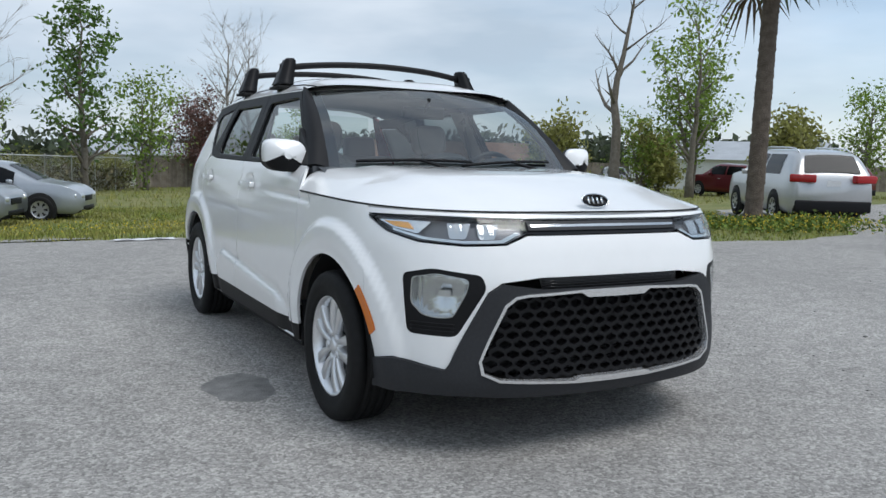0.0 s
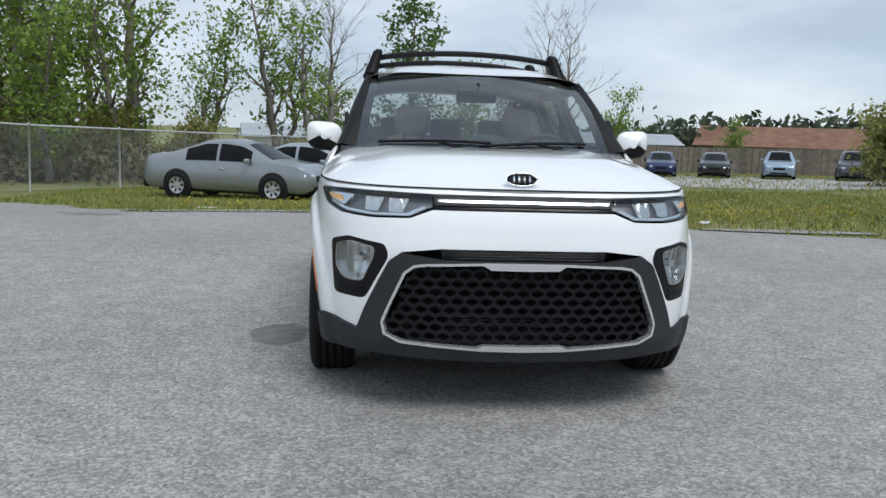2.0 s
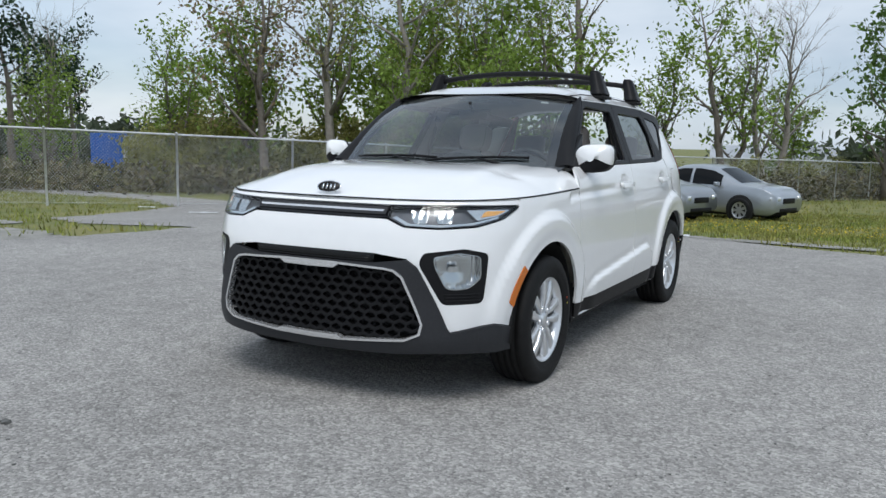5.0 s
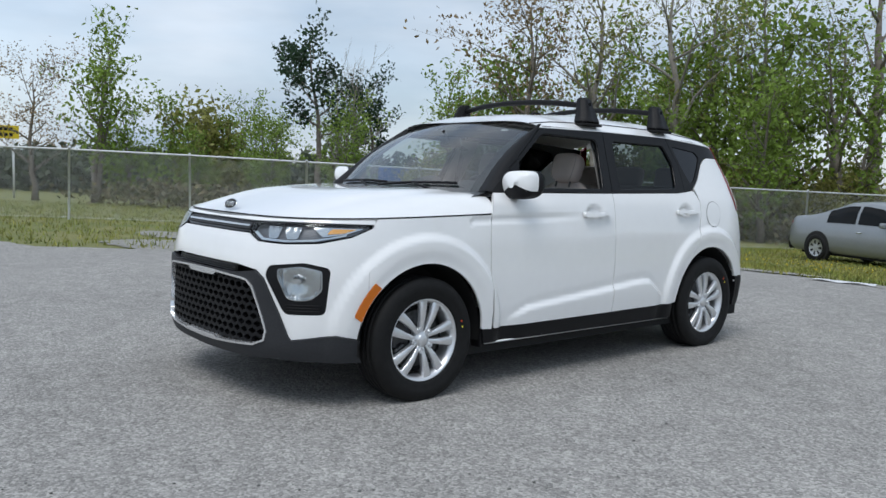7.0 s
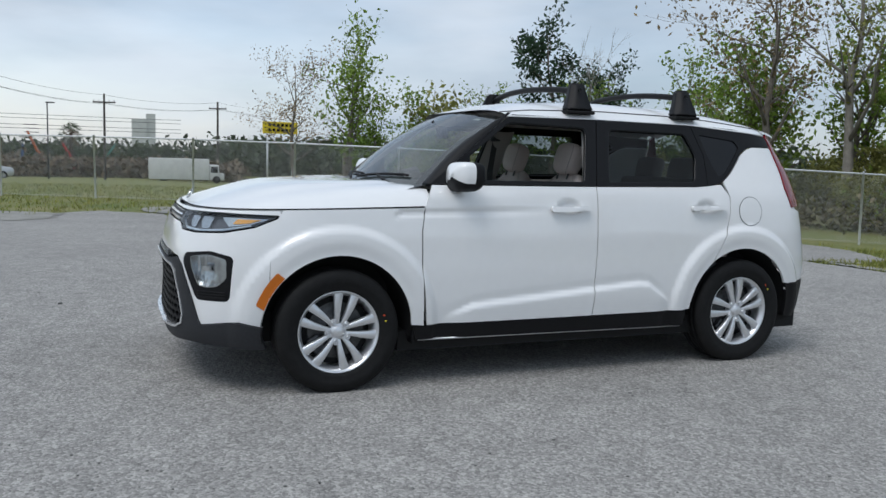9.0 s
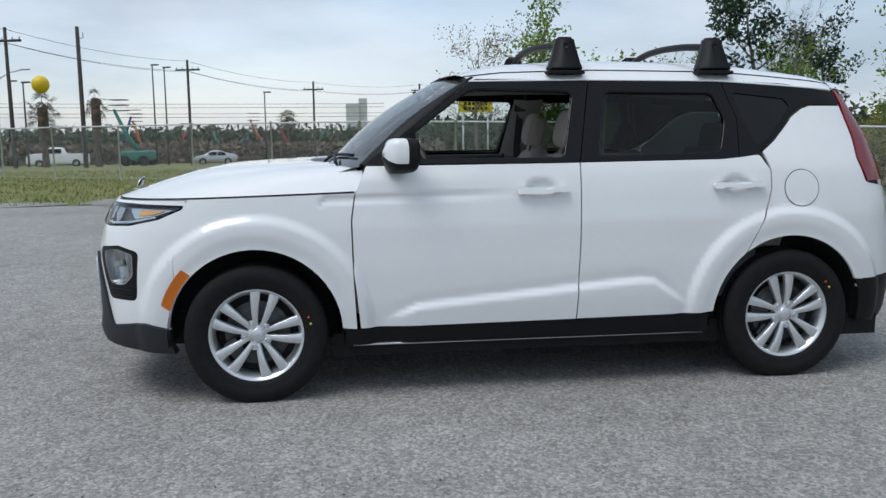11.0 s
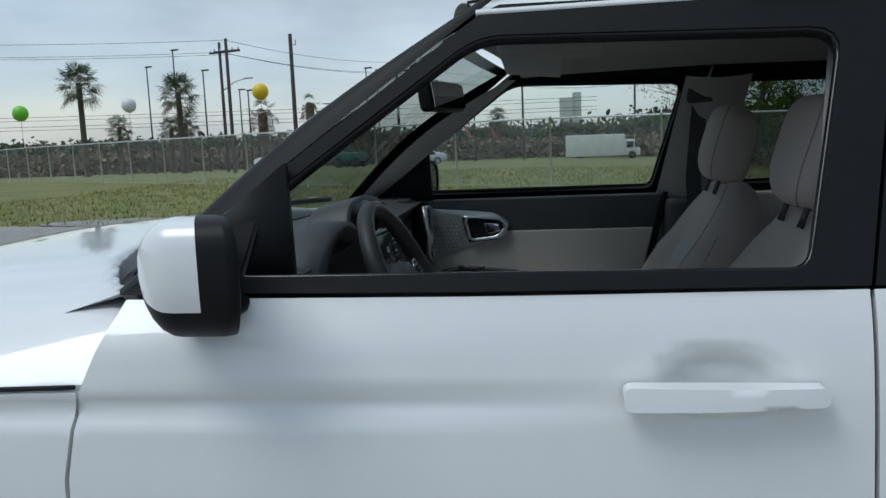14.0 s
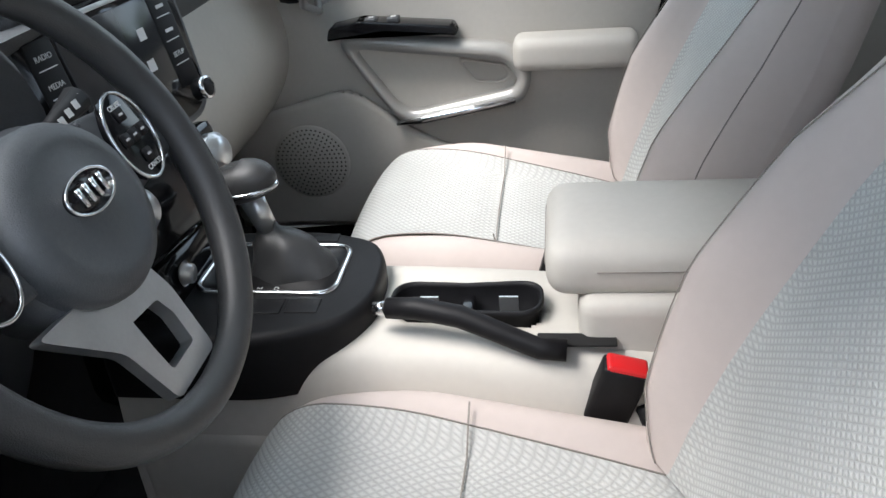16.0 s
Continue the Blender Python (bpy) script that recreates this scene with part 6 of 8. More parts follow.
for k in range(6):
    fs += [(k * n + i, k * n + (i + 1) % n, (k + 1) * n + (i + 1) % n, (k + 1) * n + i) for i in range(n)]
wp("airbag_cover", (vs, fs), DASH, "grained airbag cover")
bd = badge(wheel_ob, SW @ Matrix.Translation((0, 0.006, 0.020)), 0.031, 0.0155)
for k in (-1, 1):
    wp("spoke", prism(rounded([(k * 0.07, -0.030), (k * 0.172, -0.018), (k * 0.172, 0.040), (k * 0.07, 0.052)], 0.012), -0.022, -0.004, None, 0.005), DASH)
    po = [(k * 0.118 + 0.031 * math.cos(t) + k * 0.004 * math.sin(t), 0.014 + 0.040 * math.sin(t)) for t in [2 * math.pi * i / 32 for i in range(32)]]
    pod2 = wp("control_pod", prism(po, -0.006, 0.003, None, 0.0015), BLACK_GLOSS, "black thumb-control pod")
    wp("pod_ring", tube([(x, y, 0.003) for x, y in po], 0.0018, 6, closed=True), CHROME, parent=pod2)
    for dx, dy in ((0, 0.020), (0, -0.020), (0.014, 0), (-0.014, 0), (0, 0)):
        cx, cy = k * 0.118 + dx, 0.014 + dy
        wp("thumb_key", prism(rounded([(cx - 0.006, cy - 0.006), (cx + 0.006, cy - 0.006), (cx + 0.006, cy + 0.006), (cx - 0.006, cy + 0.006)], 0.003), 0.003, 0.0055), BLACK_TRIM, parent=pod2)
        wp("marking", prism([(cx - 0.003, cy - 0.001), (cx + 0.003, cy - 0.001), (cx + 0.003, cy + 0.001), (cx - 0.003, cy + 0.001)], 0.0055, 0.0058), PRINT, parent=pod2, smooth=False)
    for w, cy in ((("CRUISE", 0.043), ("CANCEL", -0.015)) if k > 0 else (("MODE", 0.043),)):
        text_mesh(w, 0.0065, PRINT, wheel_ob, SW @ Matrix.Translation((k * 0.118, cy - 0.001, 0.0045)))
# lower silver spoke with its opening
so = rounded([(-0.105, -0.050), (0.030, -0.058), (0.042, -0.100), (0.038, -0.165), (-0.036, -0.165), (-0.050, -0.105)], 0.008, 4)
si = [(max(-0.022, x * 0.55), -0.130 + (y + 0.130) * 0.45) for x, y in so]
vs = [(x, y, -0.018) for x, y in so] + [(x, y, -0.006) for x, y in so] + [(x, y, -0.006) for x, y in si] + [(x, y, -0.02) for x, y in si]
n = len(so)
wp("lower_spoke", (vs, [(k * n + i, k * n + (i + 1) % n, (k + 1) * n + (i + 1) % n, (k + 1) * n + i) for k in range(3) for i in range(n)]), SATIN, "satin silver lower spoke", smooth=False)
part("steering_column", tube([(0.402, -0.44, 1.01), (0.402, -0.66, 0.92)], [0.055, 0.075], 18), DASH, car, "dark steering column")
for k, nm in ((1, "indicator_stalk"), (-1, "wiper_stalk")):
    st = part(nm, tube([SW @ Vector((k * 0.03, 0.03, -0.075)), SW @ Vector((k * 0.13, 0.055, -0.060)), SW @ Vector((k * 0.165, 0.062, -0.055))], [0.008, 0.010, 0.014], 10), BLACK_TRIM, car, "black control stalk")
    for i in range(4):
        q = part("marking", box(-0.004, 0.004, -0.004, 0.004, 0.0, 0.0008), PRINT, st, smooth=False)
        q.matrix_world = SW @ Matrix.Translation((k * (0.118 + 0.014 * i), 0.053 + 0.003 * i, -0.0475 + 0.001 * i))

def soft_slab(outline, z0, z1, r):
    """A slab whose top edge is rounded by r."""
    cx, cy = sum(p[0] for p in outline) / len(outline), sum(p[1] for p in outline) / len(outline)
    hx, hy = max(abs(p[0] - cx) for p in outline), max(abs(p[1] - cy) for p in outline)
    rings = [(0.0, z0), (0.0, z1 - r)] + [(r * (1 - math.cos(a)), z1 - r + r * math.sin(a)) for a in (0.4, 0.8, 1.2, 1.57)]
    vs, n = [], len(outline)
    for d, z in rings:
        vs += [(cx + (x - cx) * (1 - d / hx), cy + (y - cy) * (1 - d / hy), z) for x, y in outline]
    fs = [(k * n + i, k * n + (i + 1) % n, (k + 1) * n + (i + 1) % n, (k + 1) * n + i) for k in range(len(rings) - 1) for i in range(n)]
    return vs, fs + [tuple(range((len(rings) - 1) * n, len(rings) * n))]


# centre console
cups = rounded([(0.030, -0.268), (0.102, -0.268), (0.098, -0.178), (0.102, -0.084), (0.030, -0.084), (0.036, -0.178)], [0.034, 0.034, 0.0, 0.034, 0.034, 0.0], 8)


def console_point(u, v):
    a, b = 2 * ease(u) - 1, v
    x, y = 0.058 + 0.132 * a, -0.60 + 0.66 * b
    z = 0.705 - 0.02 * b - 0.26 * (1 - max(0, 1 - abs(a) ** 9) ** (1 / 3)) + 0.012 * math.sin(math.pi * b)
    return (x, y, z - 0.08 if inside((x, y), cups) else z)


con = part("centre_console", grid_surface(console_point, 70, 110), PANEL_BEIGE, car, "beige centre console")
part("console_sides", box(-0.078, 0.192, -0.60, 0.30, 0.33, 0.60, 0.02), PANEL_BEIGE, con)
sh_o = rounded([(-0.075, -0.60), (0.190, -0.60), (0.194, -0.40), (0.152, -0.305), (0.10, -0.283), (0.01, -0.283), (-0.045, -0.305), (-0.075, -0.38)], [0.01, 0.01, 0.05, 0.04, 0.03, 0.03, 0.04, 0.05], 6)
plate = part("shift_plate", soft_slab(sh_o, 0.655, 0.742, 0.014), BLACK_TRIM, con, "black shifter plate")
ro = rounded([(-0.030, -0.515), (0.090, -0.515), (0.098, -0.335), (-0.022, -0.335)], 0.025, 6)
part("shift_bezel", tube([(x, y, 0.7425) for x, y in ro], 0.0045, 8, closed=True), CHROME, plate, "chrome shifter bezel")
part("shift_well", prism([(0.034 + (x - 0.034) * 0.96, -0.425 + (y + 0.425) * 0.97) for x, y in ro], 0.7418, 0.7432), BLACK_TRIM, plate)
bo = []
for k, (sc, zz, dy) in enumerate(((1.0, 0.743, 0.0), (0.92, 0.756, 0.0), (0.80, 0.764, -0.004), (0.70, 0.782, -0.008), (0.52, 0.792, -0.012), (0.40, 0.796, -0.018), (0.26, 0.802, -0.024), (0.20, 0.815, -0.028))):
    bo.append([(0.034 + 0.040 * sc * math.cos(2 * math.pi * i / 24) * (1 + 0.10 * math.sin(5 * i + k)), -0.400 + dy + 0.058 * sc * math.sin(2 * math.pi * i / 24), zz) for i in range(24)])
part("shift_boot", ([p for r in bo for p in r], [(k * 24 + i, k * 24 + (i + 1) % 24, (k + 1) * 24 + (i + 1) % 24, (k + 1) * 24 + i) for k in range(7) for i in range(24)]), LEATHER, plate, "dark leather shifter boot")
lever = part("gear_lever", tube([(0.034, -0.425, 0.800), (0.034, -0.440, 0.848)], [0.013, 0.016], 14), SATIN, plate, "silver-necked gear lever")
kb = lambda u, v: Vector((0.034, -0.446, 0.866)) + Vector((0.030 * math.cos(2 * math.pi * u) * math.cos(math.pi * (v - 0.5)) ** 0.8, 0.044 * math.sin(2 * math.pi * u) * math.cos(math.pi * (v - 0.5)) ** 0.8, 0.026 * math.sin(math.pi * (v - 0.5)) + 0.10 * 0.044 * math.sin(2 * math.pi * u)))
part("lever_knob", grid_surface(lambda u, v: kb(u, 0.02 + 0.96 * v), 24, 14), LEATHER, lever, "dark leather knob")
part("knob_band", tube([kb(i / 24, 0.40) for i in range(24)], 0.0035, 6, closed=True), CHROME, lever)
for i, w in enumerate("PRND"):
    text_mesh(w, 0.010, PRINT, plate, Matrix.Translation((0.086, -0.475 + 0.022 * i, 0.7436)) @ Matrix.Rotation(radians(90), 4, "Z"))
part("side_key", box(0.108, 0.140, -0.46, -0.39, 0.7415, 0.7435, 0.001), BLACK_TRIM, plate)
part("side_key", box(0.108, 0.138, -0.385, -0.345, 0.7415, 0.7435, 0.001), BLACK_TRIM, plate)
part("side_key", box(-0.058, -0.036, -0.44, -0.36, 0.7415, 0.7435, 0.001), BLACK_TRIM, plate)
# cup holders
cz = 0.7165
n = len(cups)
rings = ((1.06, 1.03, -0.004), (1.06, 1.03, 0.002), (0.97, 0.985, 0.0025), (0.94, 0.97, -0.004), (0.86, 0.95, -0.062))
vs = [(0.066 + (x - 0.066) * a, -0.176 + (y + 0.176) * b, cz + d) for a, b, d in rings for x, y in cups]
cup = part("cup_holder", (vs, [(k * n + i, k * n + (i + 1) % n, (k + 1) * n + (i + 1) % n, (k + 1) * n + i) for k in range(4) for i in range(n)] + [tuple(range(4 * n, 5 * n))]), BLACK_TRIM, con, "black twin cup holder")
part("cup_bridge", box(0.040, 0.094, -0.186, -0.166, cz - 0.045, cz - 0.010, 0.006), BLACK_GLOSS, cup)
for y in (-0.225, -0.125):
    part("cup_tab", box(0.052, 0.056, y - 0.012, y + 0.012, cz - 0.030, cz - 0.006, 0.001), SATIN, cup, smooth=False)
# hand brake
hb = part("hand_brake", tube([(0.128, -0.262, 0.742), (0.132, -0.225, 0.744), (0.140, -0.175, 0.738), (0.152, -0.125, 0.722), (0.160, -0.085, 0.708), (0.160, -0.055, 0.706)], [0.0125, 0.0135, 0.0135, 0.0125, 0.0125, 0.013], 14), BLACK_TRIM, con, "black hand brake lever")
part("brake_button", tube([(0.127, -0.278, 0.741), (0.128, -0.262, 0.742)], 0.0085, 14), CHROME, hb, "chrome brake button")
part("brake_slot", moved(box(-0.012, 0.012, -0.045, 0.045, 0.0, 0.003, 0.001), pose(0.138, -0.043, 0.703, 0, 0, 0)), DARK, con)
# armrest
part("armrest_base", box(-0.045, 0.135, -0.040, 0.30, 0.50, 0.752, 0.02, 3), PANEL_BEIGE, con)
am = part("centre_armrest", box(-0.078, 0.118, -0.078, 0.26, 0.742, 0.812, 0.033, 6), PANEL_BEIGE, con, "beige padded centre armrest")
part("seam", tube([(0.119, -0.02, 0.782), (0.119, 0.10, 0.782), (0.119, 0.22, 0.782)], 0.0008, 4), SEAM, am)
part("seam", tube([(0.095, -0.0785, 0.782), (0.02, -0.0785, 0.782), (-0.055, -0.0785, 0.782)], 0.0008, 4), SEAM, am)
for x, y, tilt, k in ((0.182, 0.010, 8, 1), (-0.075, -0.055, -8, -1)):
    bk = part("belt_buckle", moved(box(-0.014, 0.014, -0.026, 0.026, -0.085, 0.0, 0.006, 2), pose(x, y, 0.702, -16, tilt, 0)), BLACK_TRIM, car, "black seat belt buckle")
    part("release_button", moved(box(-0.0125, 0.0125, -0.023, 0.023, -0.006, 0.006, 0.004), pose(x, y, 0.700, -16, tilt, 0)), RED_KEY, bk, "red release button")
    part("buckle_stalk", tube([(x, y + 0.02, 0.645), (x + 0.005, y + 0.05, 0.56)], 0.010, 6), BLACK_TRIM, bk)
part("trim_screw", moved(lathe([(0.007, 0.0), (0.005, 0.002), (0.0001, 0.001)], 12), pose(0.194, 0.09, 0.57)), BLACK_TRIM, con)
part("side_vent", box(0.655, 0.765, -0.60, -0.545, 0.925, 1.075, 0.02), BLACK_TRIM, dash, "black end air vent")

# ---- fences ----
def along(points, step):
    out, left = [], 0.0
    for (x0, y0), (x1, y1) in zip(points, points[1:]):
        d = math.hypot(x1 - x0, y1 - y0)
        t = left
        while t < d:
            out.append((x0 + (x1 - x0) * t / d, y0 + (y1 - y0) * t / d))
            t += step
        left = t - d
    return out


def chain_fence(points, h=1.83, label=""):
    fence = empty("chain_link_fence", label=label, category="fence")
    spots = along(points, 3.05)
    post_me = mesh_from("post", *lathe([(0.030, -0.1), (0.030, h + 0.03), (0.036, h + 0.03), (0.036, h + 0.05), (0.0001, h + 0.07)], 10, "z"), GALV)
    for x, y in spots:
        part("post", post_me, None, fence).matrix_world = pose(x, y, ground_z(x, y), random.uniform(-1, 1), random.uniform(-1, 1), 0)
    rail = [(x, y, ground_z(x, y) + h) for x, y in spots]
    part("top_rail", tube(rail, 0.024, 8), GALV, fence)
    part("tension_wire", tube([(x, y, ground_z(x, y) + 0.08) for x, y in spots], 0.004, 4), GALV, fence)
    vs, fs = [], []
    pitch, wd = 0.075, 0.0026
    for (x0, y0), (x1, y1) in zip(spots, spots[1:]):
        d = math.hypot(x1 - x0, y1 - y0)
        n = int(d / pitch)
        z0, z1 = ground_z(x0, y0), ground_z(x1, y1)
        run = h / 1.15
        for i in range(-int(run / pitch), n + 1):
            for sg in (1, -1):
                a, b = i * pitch, i * pitch + run
                ha, hb = (0.04, h) if sg > 0 else (h, 0.04)
                if a < 0:
                    ha, a = ha + (hb - ha) * (-a) / run, 0.0
                if b > d:
                    hb, b = hb - (hb - ha) * (b - d) / max(b - a, 1e-6), d
                if b - a < 0.02:
                    continue
                p = lambda t, hh: (x0 + (x1 - x0) * t / d, y0 + (y1 - y0) * t / d, z0 + (z1 - z0) * t / d + hh)
                o = len(vs)
                vs += [p(a, ha - wd), p(a, ha + wd), p(b, hb + wd), p(b, hb - wd)]
                fs.append((o, o + 1, o + 2, o + 3))
    tagged(part("wire_mesh", (vs, fs), GALV, fence, smooth=False), kind="stuff")
    return fence


LINK = [(-47.0, -37.0), (-26.0, -10.0), (-19.5, 1.2), (-14.9, 8.6), (-11.2, 14.4), (-9.9, 18.4), (-7.9, 21.4), (2.8, 43.3), (5.6, 49.0)]
chain_fence(LINK, 1.83, "galvanised chain-link fence along the grass and thicket")

BOARD = material("weathered_boards", (0.14, 0.115, 0.09), 0.9, colour2=(0.24, 0.21, 0.175), scale=3.0, bump=0.3, bscale=60, random_tint=0.25)


def board_fence(points, h, label):
    fence = empty("board_fence", label=label, category="fence")
    rng = random.Random(5)
    geos = []
    for x, y in along(points, 0.155):
        i = min(range(len(points) - 1), key=lambda k: abs((points[k + 1][0] - points[k][0]) * (y - points[k][1]) - (points[k + 1][1] - points[k][1]) * (x - points[k][0])))
        a = math.atan2(points[i + 1][1] - points[i][1], points[i + 1][0] - points[i][0])
        hh = h + rng.uniform(-0.04, 0.03)
        geos.append(moved(box(-0.073, 0.073, -0.01, 0.01, 0.03, hh), pose(x, y + rng.uniform(-0.008, 0.008), ground_z(x, y), 0, rng.uniform(-0.7, 0.7), math.degrees(a))))
    tagged(part("boarding", joined(*geos), BOARD, fence, smooth=False), kind="stuff")
    for k in (0.4, h - 0.35):
        part("rail", tube([(x, y + 0.04, ground_z(x, y) + k) for x, y in along(points, 2.4)], 0.035, 4), BOARD, fence)
    return fence


board_fence([(5.6, 49.0), (14.0, 53.0), (24.0, 53.0), (34.0, 48.0), (44.0, 41.0), (56.0, 33.0), (70.0, 22.0)], 1.85, "weathered grey timber board fence behind the parked cars")

# ---- trees ----
BARK = material("bark", (0.13, 0.11, 0.09), 0.95, colour2=(0.22, 0.195, 0.165), scale=6.0, bump=0.7, bscale=25, dist=0.02)
PALE_BARK = material("pale_bark", (0.20, 0.18, 0.155), 0.95, colour2=(0.30, 0.275, 0.24), scale=5.0, bump=0.6, bscale=25, dist=0.02)


def leaf_material(name, colour):
    """Thin leaves: part of the light passes through; tone varies from leaf to leaf."""
    m = material(name, colour, 0.65, vary=0.3, scale=0.9, random_tint=0.45)
    nt = m.node_tree
    p = nt.nodes["Principled BSDF"]
    src = p.inputs["Base Color"].links[0].from_socket
    tr = nt.nodes.new("ShaderNodeBsdfTranslucent")
    mix = nt.nodes.new("ShaderNodeMixShader")
    mix.inputs[0].default_value = 0.45
    nt.links.new(src, tr.inputs[0])
    nt.links.new(p.outputs[0], mix.inputs[1])
    nt.links.new(tr.outputs[0], mix.inputs[2])
    nt.links.new(mix.outputs[0], nt.nodes["Material Output"].inputs[0])
    return m


LEAF = leaf_material("spring_leaves", (0.20, 0.29, 0.05))
LEAF_DARK = leaf_material("dark_leaves", (0.105, 0.185, 0.040))
LEAF_OLIVE = leaf_material("olive_leaves", (0.27, 0.27, 0.08))
LEAF_RUST = leaf_material("budding_leaves", (0.27, 0.20, 0.11))
LEAF_RED = leaf_material("red_buds", (0.17, 0.09, 0.075))
LEAF_FAR = leaf_material("far_leaves", (0.075, 0.095, 0.055))
PINE = leaf_material("pine_needles", (0.035, 0.070, 0.035))


def tree_geo(seed, h, wide=0.32, first=0.25, limbs=13, forks=4, leaves=8, size=0.16, scatter=0.32, twigs=0, stems=1, trunk=0.024, up=0.9, conic=0.5):
    rng = np.random.default_rng(seed)
    wood, tips = [], []
    for st in range(stems):
        ang0 = rng.uniform(0, 6.28)
        lean = 0.0 if stems == 1 else 0.16
        hh = h * (1 if st == 0 else rng.uniform(0.7, 0.95))
        path, rad = [], []
        n = 9
        off = np.zeros(2)
        for i in range(n + 1):
            u = i / n
            off = off + rng.normal(0, 0.012 * h, 2) * (i > 0)
            path.append((off[0] + lean * hh * u * math.cos(ang0), off[1] + lean * hh * u * math.sin(ang0), hh * u - 0.15 * (i == 0)))
            rad.append(max(trunk * hh * (1 - 0.92 * u) * (1.3 if i == 0 else 1), 0.012))
        wood.append(tube(path, rad, 7))
        for k in range(limbs):
            u = first + (1 - first) * (k + rng.uniform(0, 0.8)) / limbs
            u = min(u, 0.97)
            i = min(int(u * n), n - 1)
            p = np.array(path[i]) + (np.array(path[i + 1]) - np.array(path[i])) * (u * n - i)
            az = k * 2.4 + rng.uniform(-0.5, 0.5)
            reach = hh * wide * (1 - conic * (u - first) / (1 - first)) * rng.uniform(0.6, 1.15)
            d = np.array([math.cos(az), math.sin(az), up * rng.uniform(0.5, 1.2)])
            limb, lr = [tuple(p)], [rad[i] * 0.55]
            q = p.copy()
            for j in range(4):
                d = d + rng.normal(0, 0.22, 3) + np.array([0, 0, 0.06])
                q = q + d / np.linalg.norm(d) * reach / 4
                limb.append(tuple(q))
                lr.append(max(lr[0] * (1 - (j + 1) / 4.6), 0.007))
            wood.append(tube(limb, lr, 5))
            tips += [limb[3], limb[4]]
            for m in range(forks):
                j = rng.integers(1, 5)
                e = np.array(limb[j])
                dd = rng.normal(0, 1, 3)
                dd[2] = abs(dd[2]) * 0.8
                dd = dd / np.linalg.norm(dd) + d / np.linalg.norm(d) * 0.7
                ln = reach * rng.uniform(0.25, 0.5)
                mid = e + dd * ln * 0.5 + rng.normal(0, 0.05, 3) * ln
                end = e + dd * ln * 0.95
                wood.append(tube([tuple(e), tuple(mid), tuple(end)], [max(lr[j] * 0.6, 0.007), 0.007, 0.004], 4))
                tips += [tuple(mid), tuple(end)]
                for w in range(twigs):
                    s0 = mid + (end - mid) * rng.uniform(0, 1)
                    t1 = s0 + (rng.normal(0, 1, 3) * 0.5 + dd) * ln * 0.4
                    wood.append(tube([tuple(s0), tuple(t1)], [0.006, 0.003], 3))
                    tips.append(tuple(t1))
    lv = leaf_cloud(tips, size, rng, leaves, scatter) if leaves else None
    return joined(*wood), lv


KINDS = {}


def kind(name, bark, leaf, words, cat="tree", **kw):
    meshes = []
    for v in range(kw.pop("variants", 2)):
        wood, lv = tree_geo(hash_of(name) + v, **kw)
        meshes.append((mesh_from("trunk", *wood, bark), mesh_from("crown", *lv, leaf, False) if lv else None))
    KINDS[name] = (meshes, kw["h"], words, cat)


def hash_of(s):
    return sum(ord(c) * (i + 3) for i, c in enumerate(s))


kind("cone", BARK, LEAF_DARK, "tall young tree in fresh green leaf behind the fence", h=9.0, wide=0.33, first=0.10, limbs=26, forks=5, leaves=7, size=0.15, scatter=0.26, conic=0.62, up=0.9, variants=2)
kind("leafy", BARK, LEAF, "slender broadleaf tree in light spring green", h=8.5, wide=0.30, first=0.22, limbs=14, forks=5, leaves=6, size=0.13, scatter=0.26, conic=0.35, stems=2, up=1.3, variants=3)
kind("open", PALE_BARK, LEAF_OLIVE, "open-crowned tree with thin budding leaves", h=10.5, wide=0.36, first=0.30, limbs=13, forks=6, leaves=3, size=0.10, scatter=0.30, conic=0.25, twigs=2, up=1.4, variants=3)
kind("bare", PALE_BARK, LEAF_RUST, "leafless tree with fine grey twigs", h=9.0, wide=0.34, first=0.25, limbs=16, forks=6, leaves=0, twigs=5, conic=0.3, up=1.5, variants=2)
kind("dead", BARK, LEAF, "tall dead tree with broken bare limbs", h=11.0, wide=0.30, first=0.35, limbs=9, forks=4, leaves=0, twigs=2, conic=0.15, up=0.9, trunk=0.030, variants=2)
kind("rust", BARK, LEAF_RUST, "spreading tree with rust-coloured spring buds", h=9.5, wide=0.42, first=0.22, limbs=14, forks=7, leaves=5, size=0.10, scatter=0.32, conic=0.3, twigs=2, up=0.9, variants=2)
kind("thick", BARK, LEAF, "bushy tree in dense green leaf in the thicket", h=7.5, wide=0.36, first=0.10, limbs=16, forks=5, leaves=6, size=0.15, scatter=0.34, conic=0.4, stems=2, up=0.8, variants=3)
kind("redbush", BARK, LEAF_RED, "dark red budding bush beyond the fence", "bush", h=4.5, wide=0.45, first=0.05, limbs=16, forks=6, leaves=5, size=0.09, scatter=0.22, stems=3, conic=0.3, twigs=2, variants=1)
kind("shrub", BARK, LEAF_OLIVE, "low olive-green shrub in the thicket", "bush", h=2.6, wide=0.6, first=0.02, limbs=14, forks=5, leaves=9, size=0.11, scatter=0.24, stems=3, conic=0.3, variants=3)
kind("pine", BARK, PINE, "small dark pine with tufted branch ends", h=8.0, wide=0.26, first=0.40, limbs=9, forks=4, leaves=26, size=0.12, scatter=0.24, conic=0.2, up=0.35, variants=1)
tree_n = [0]


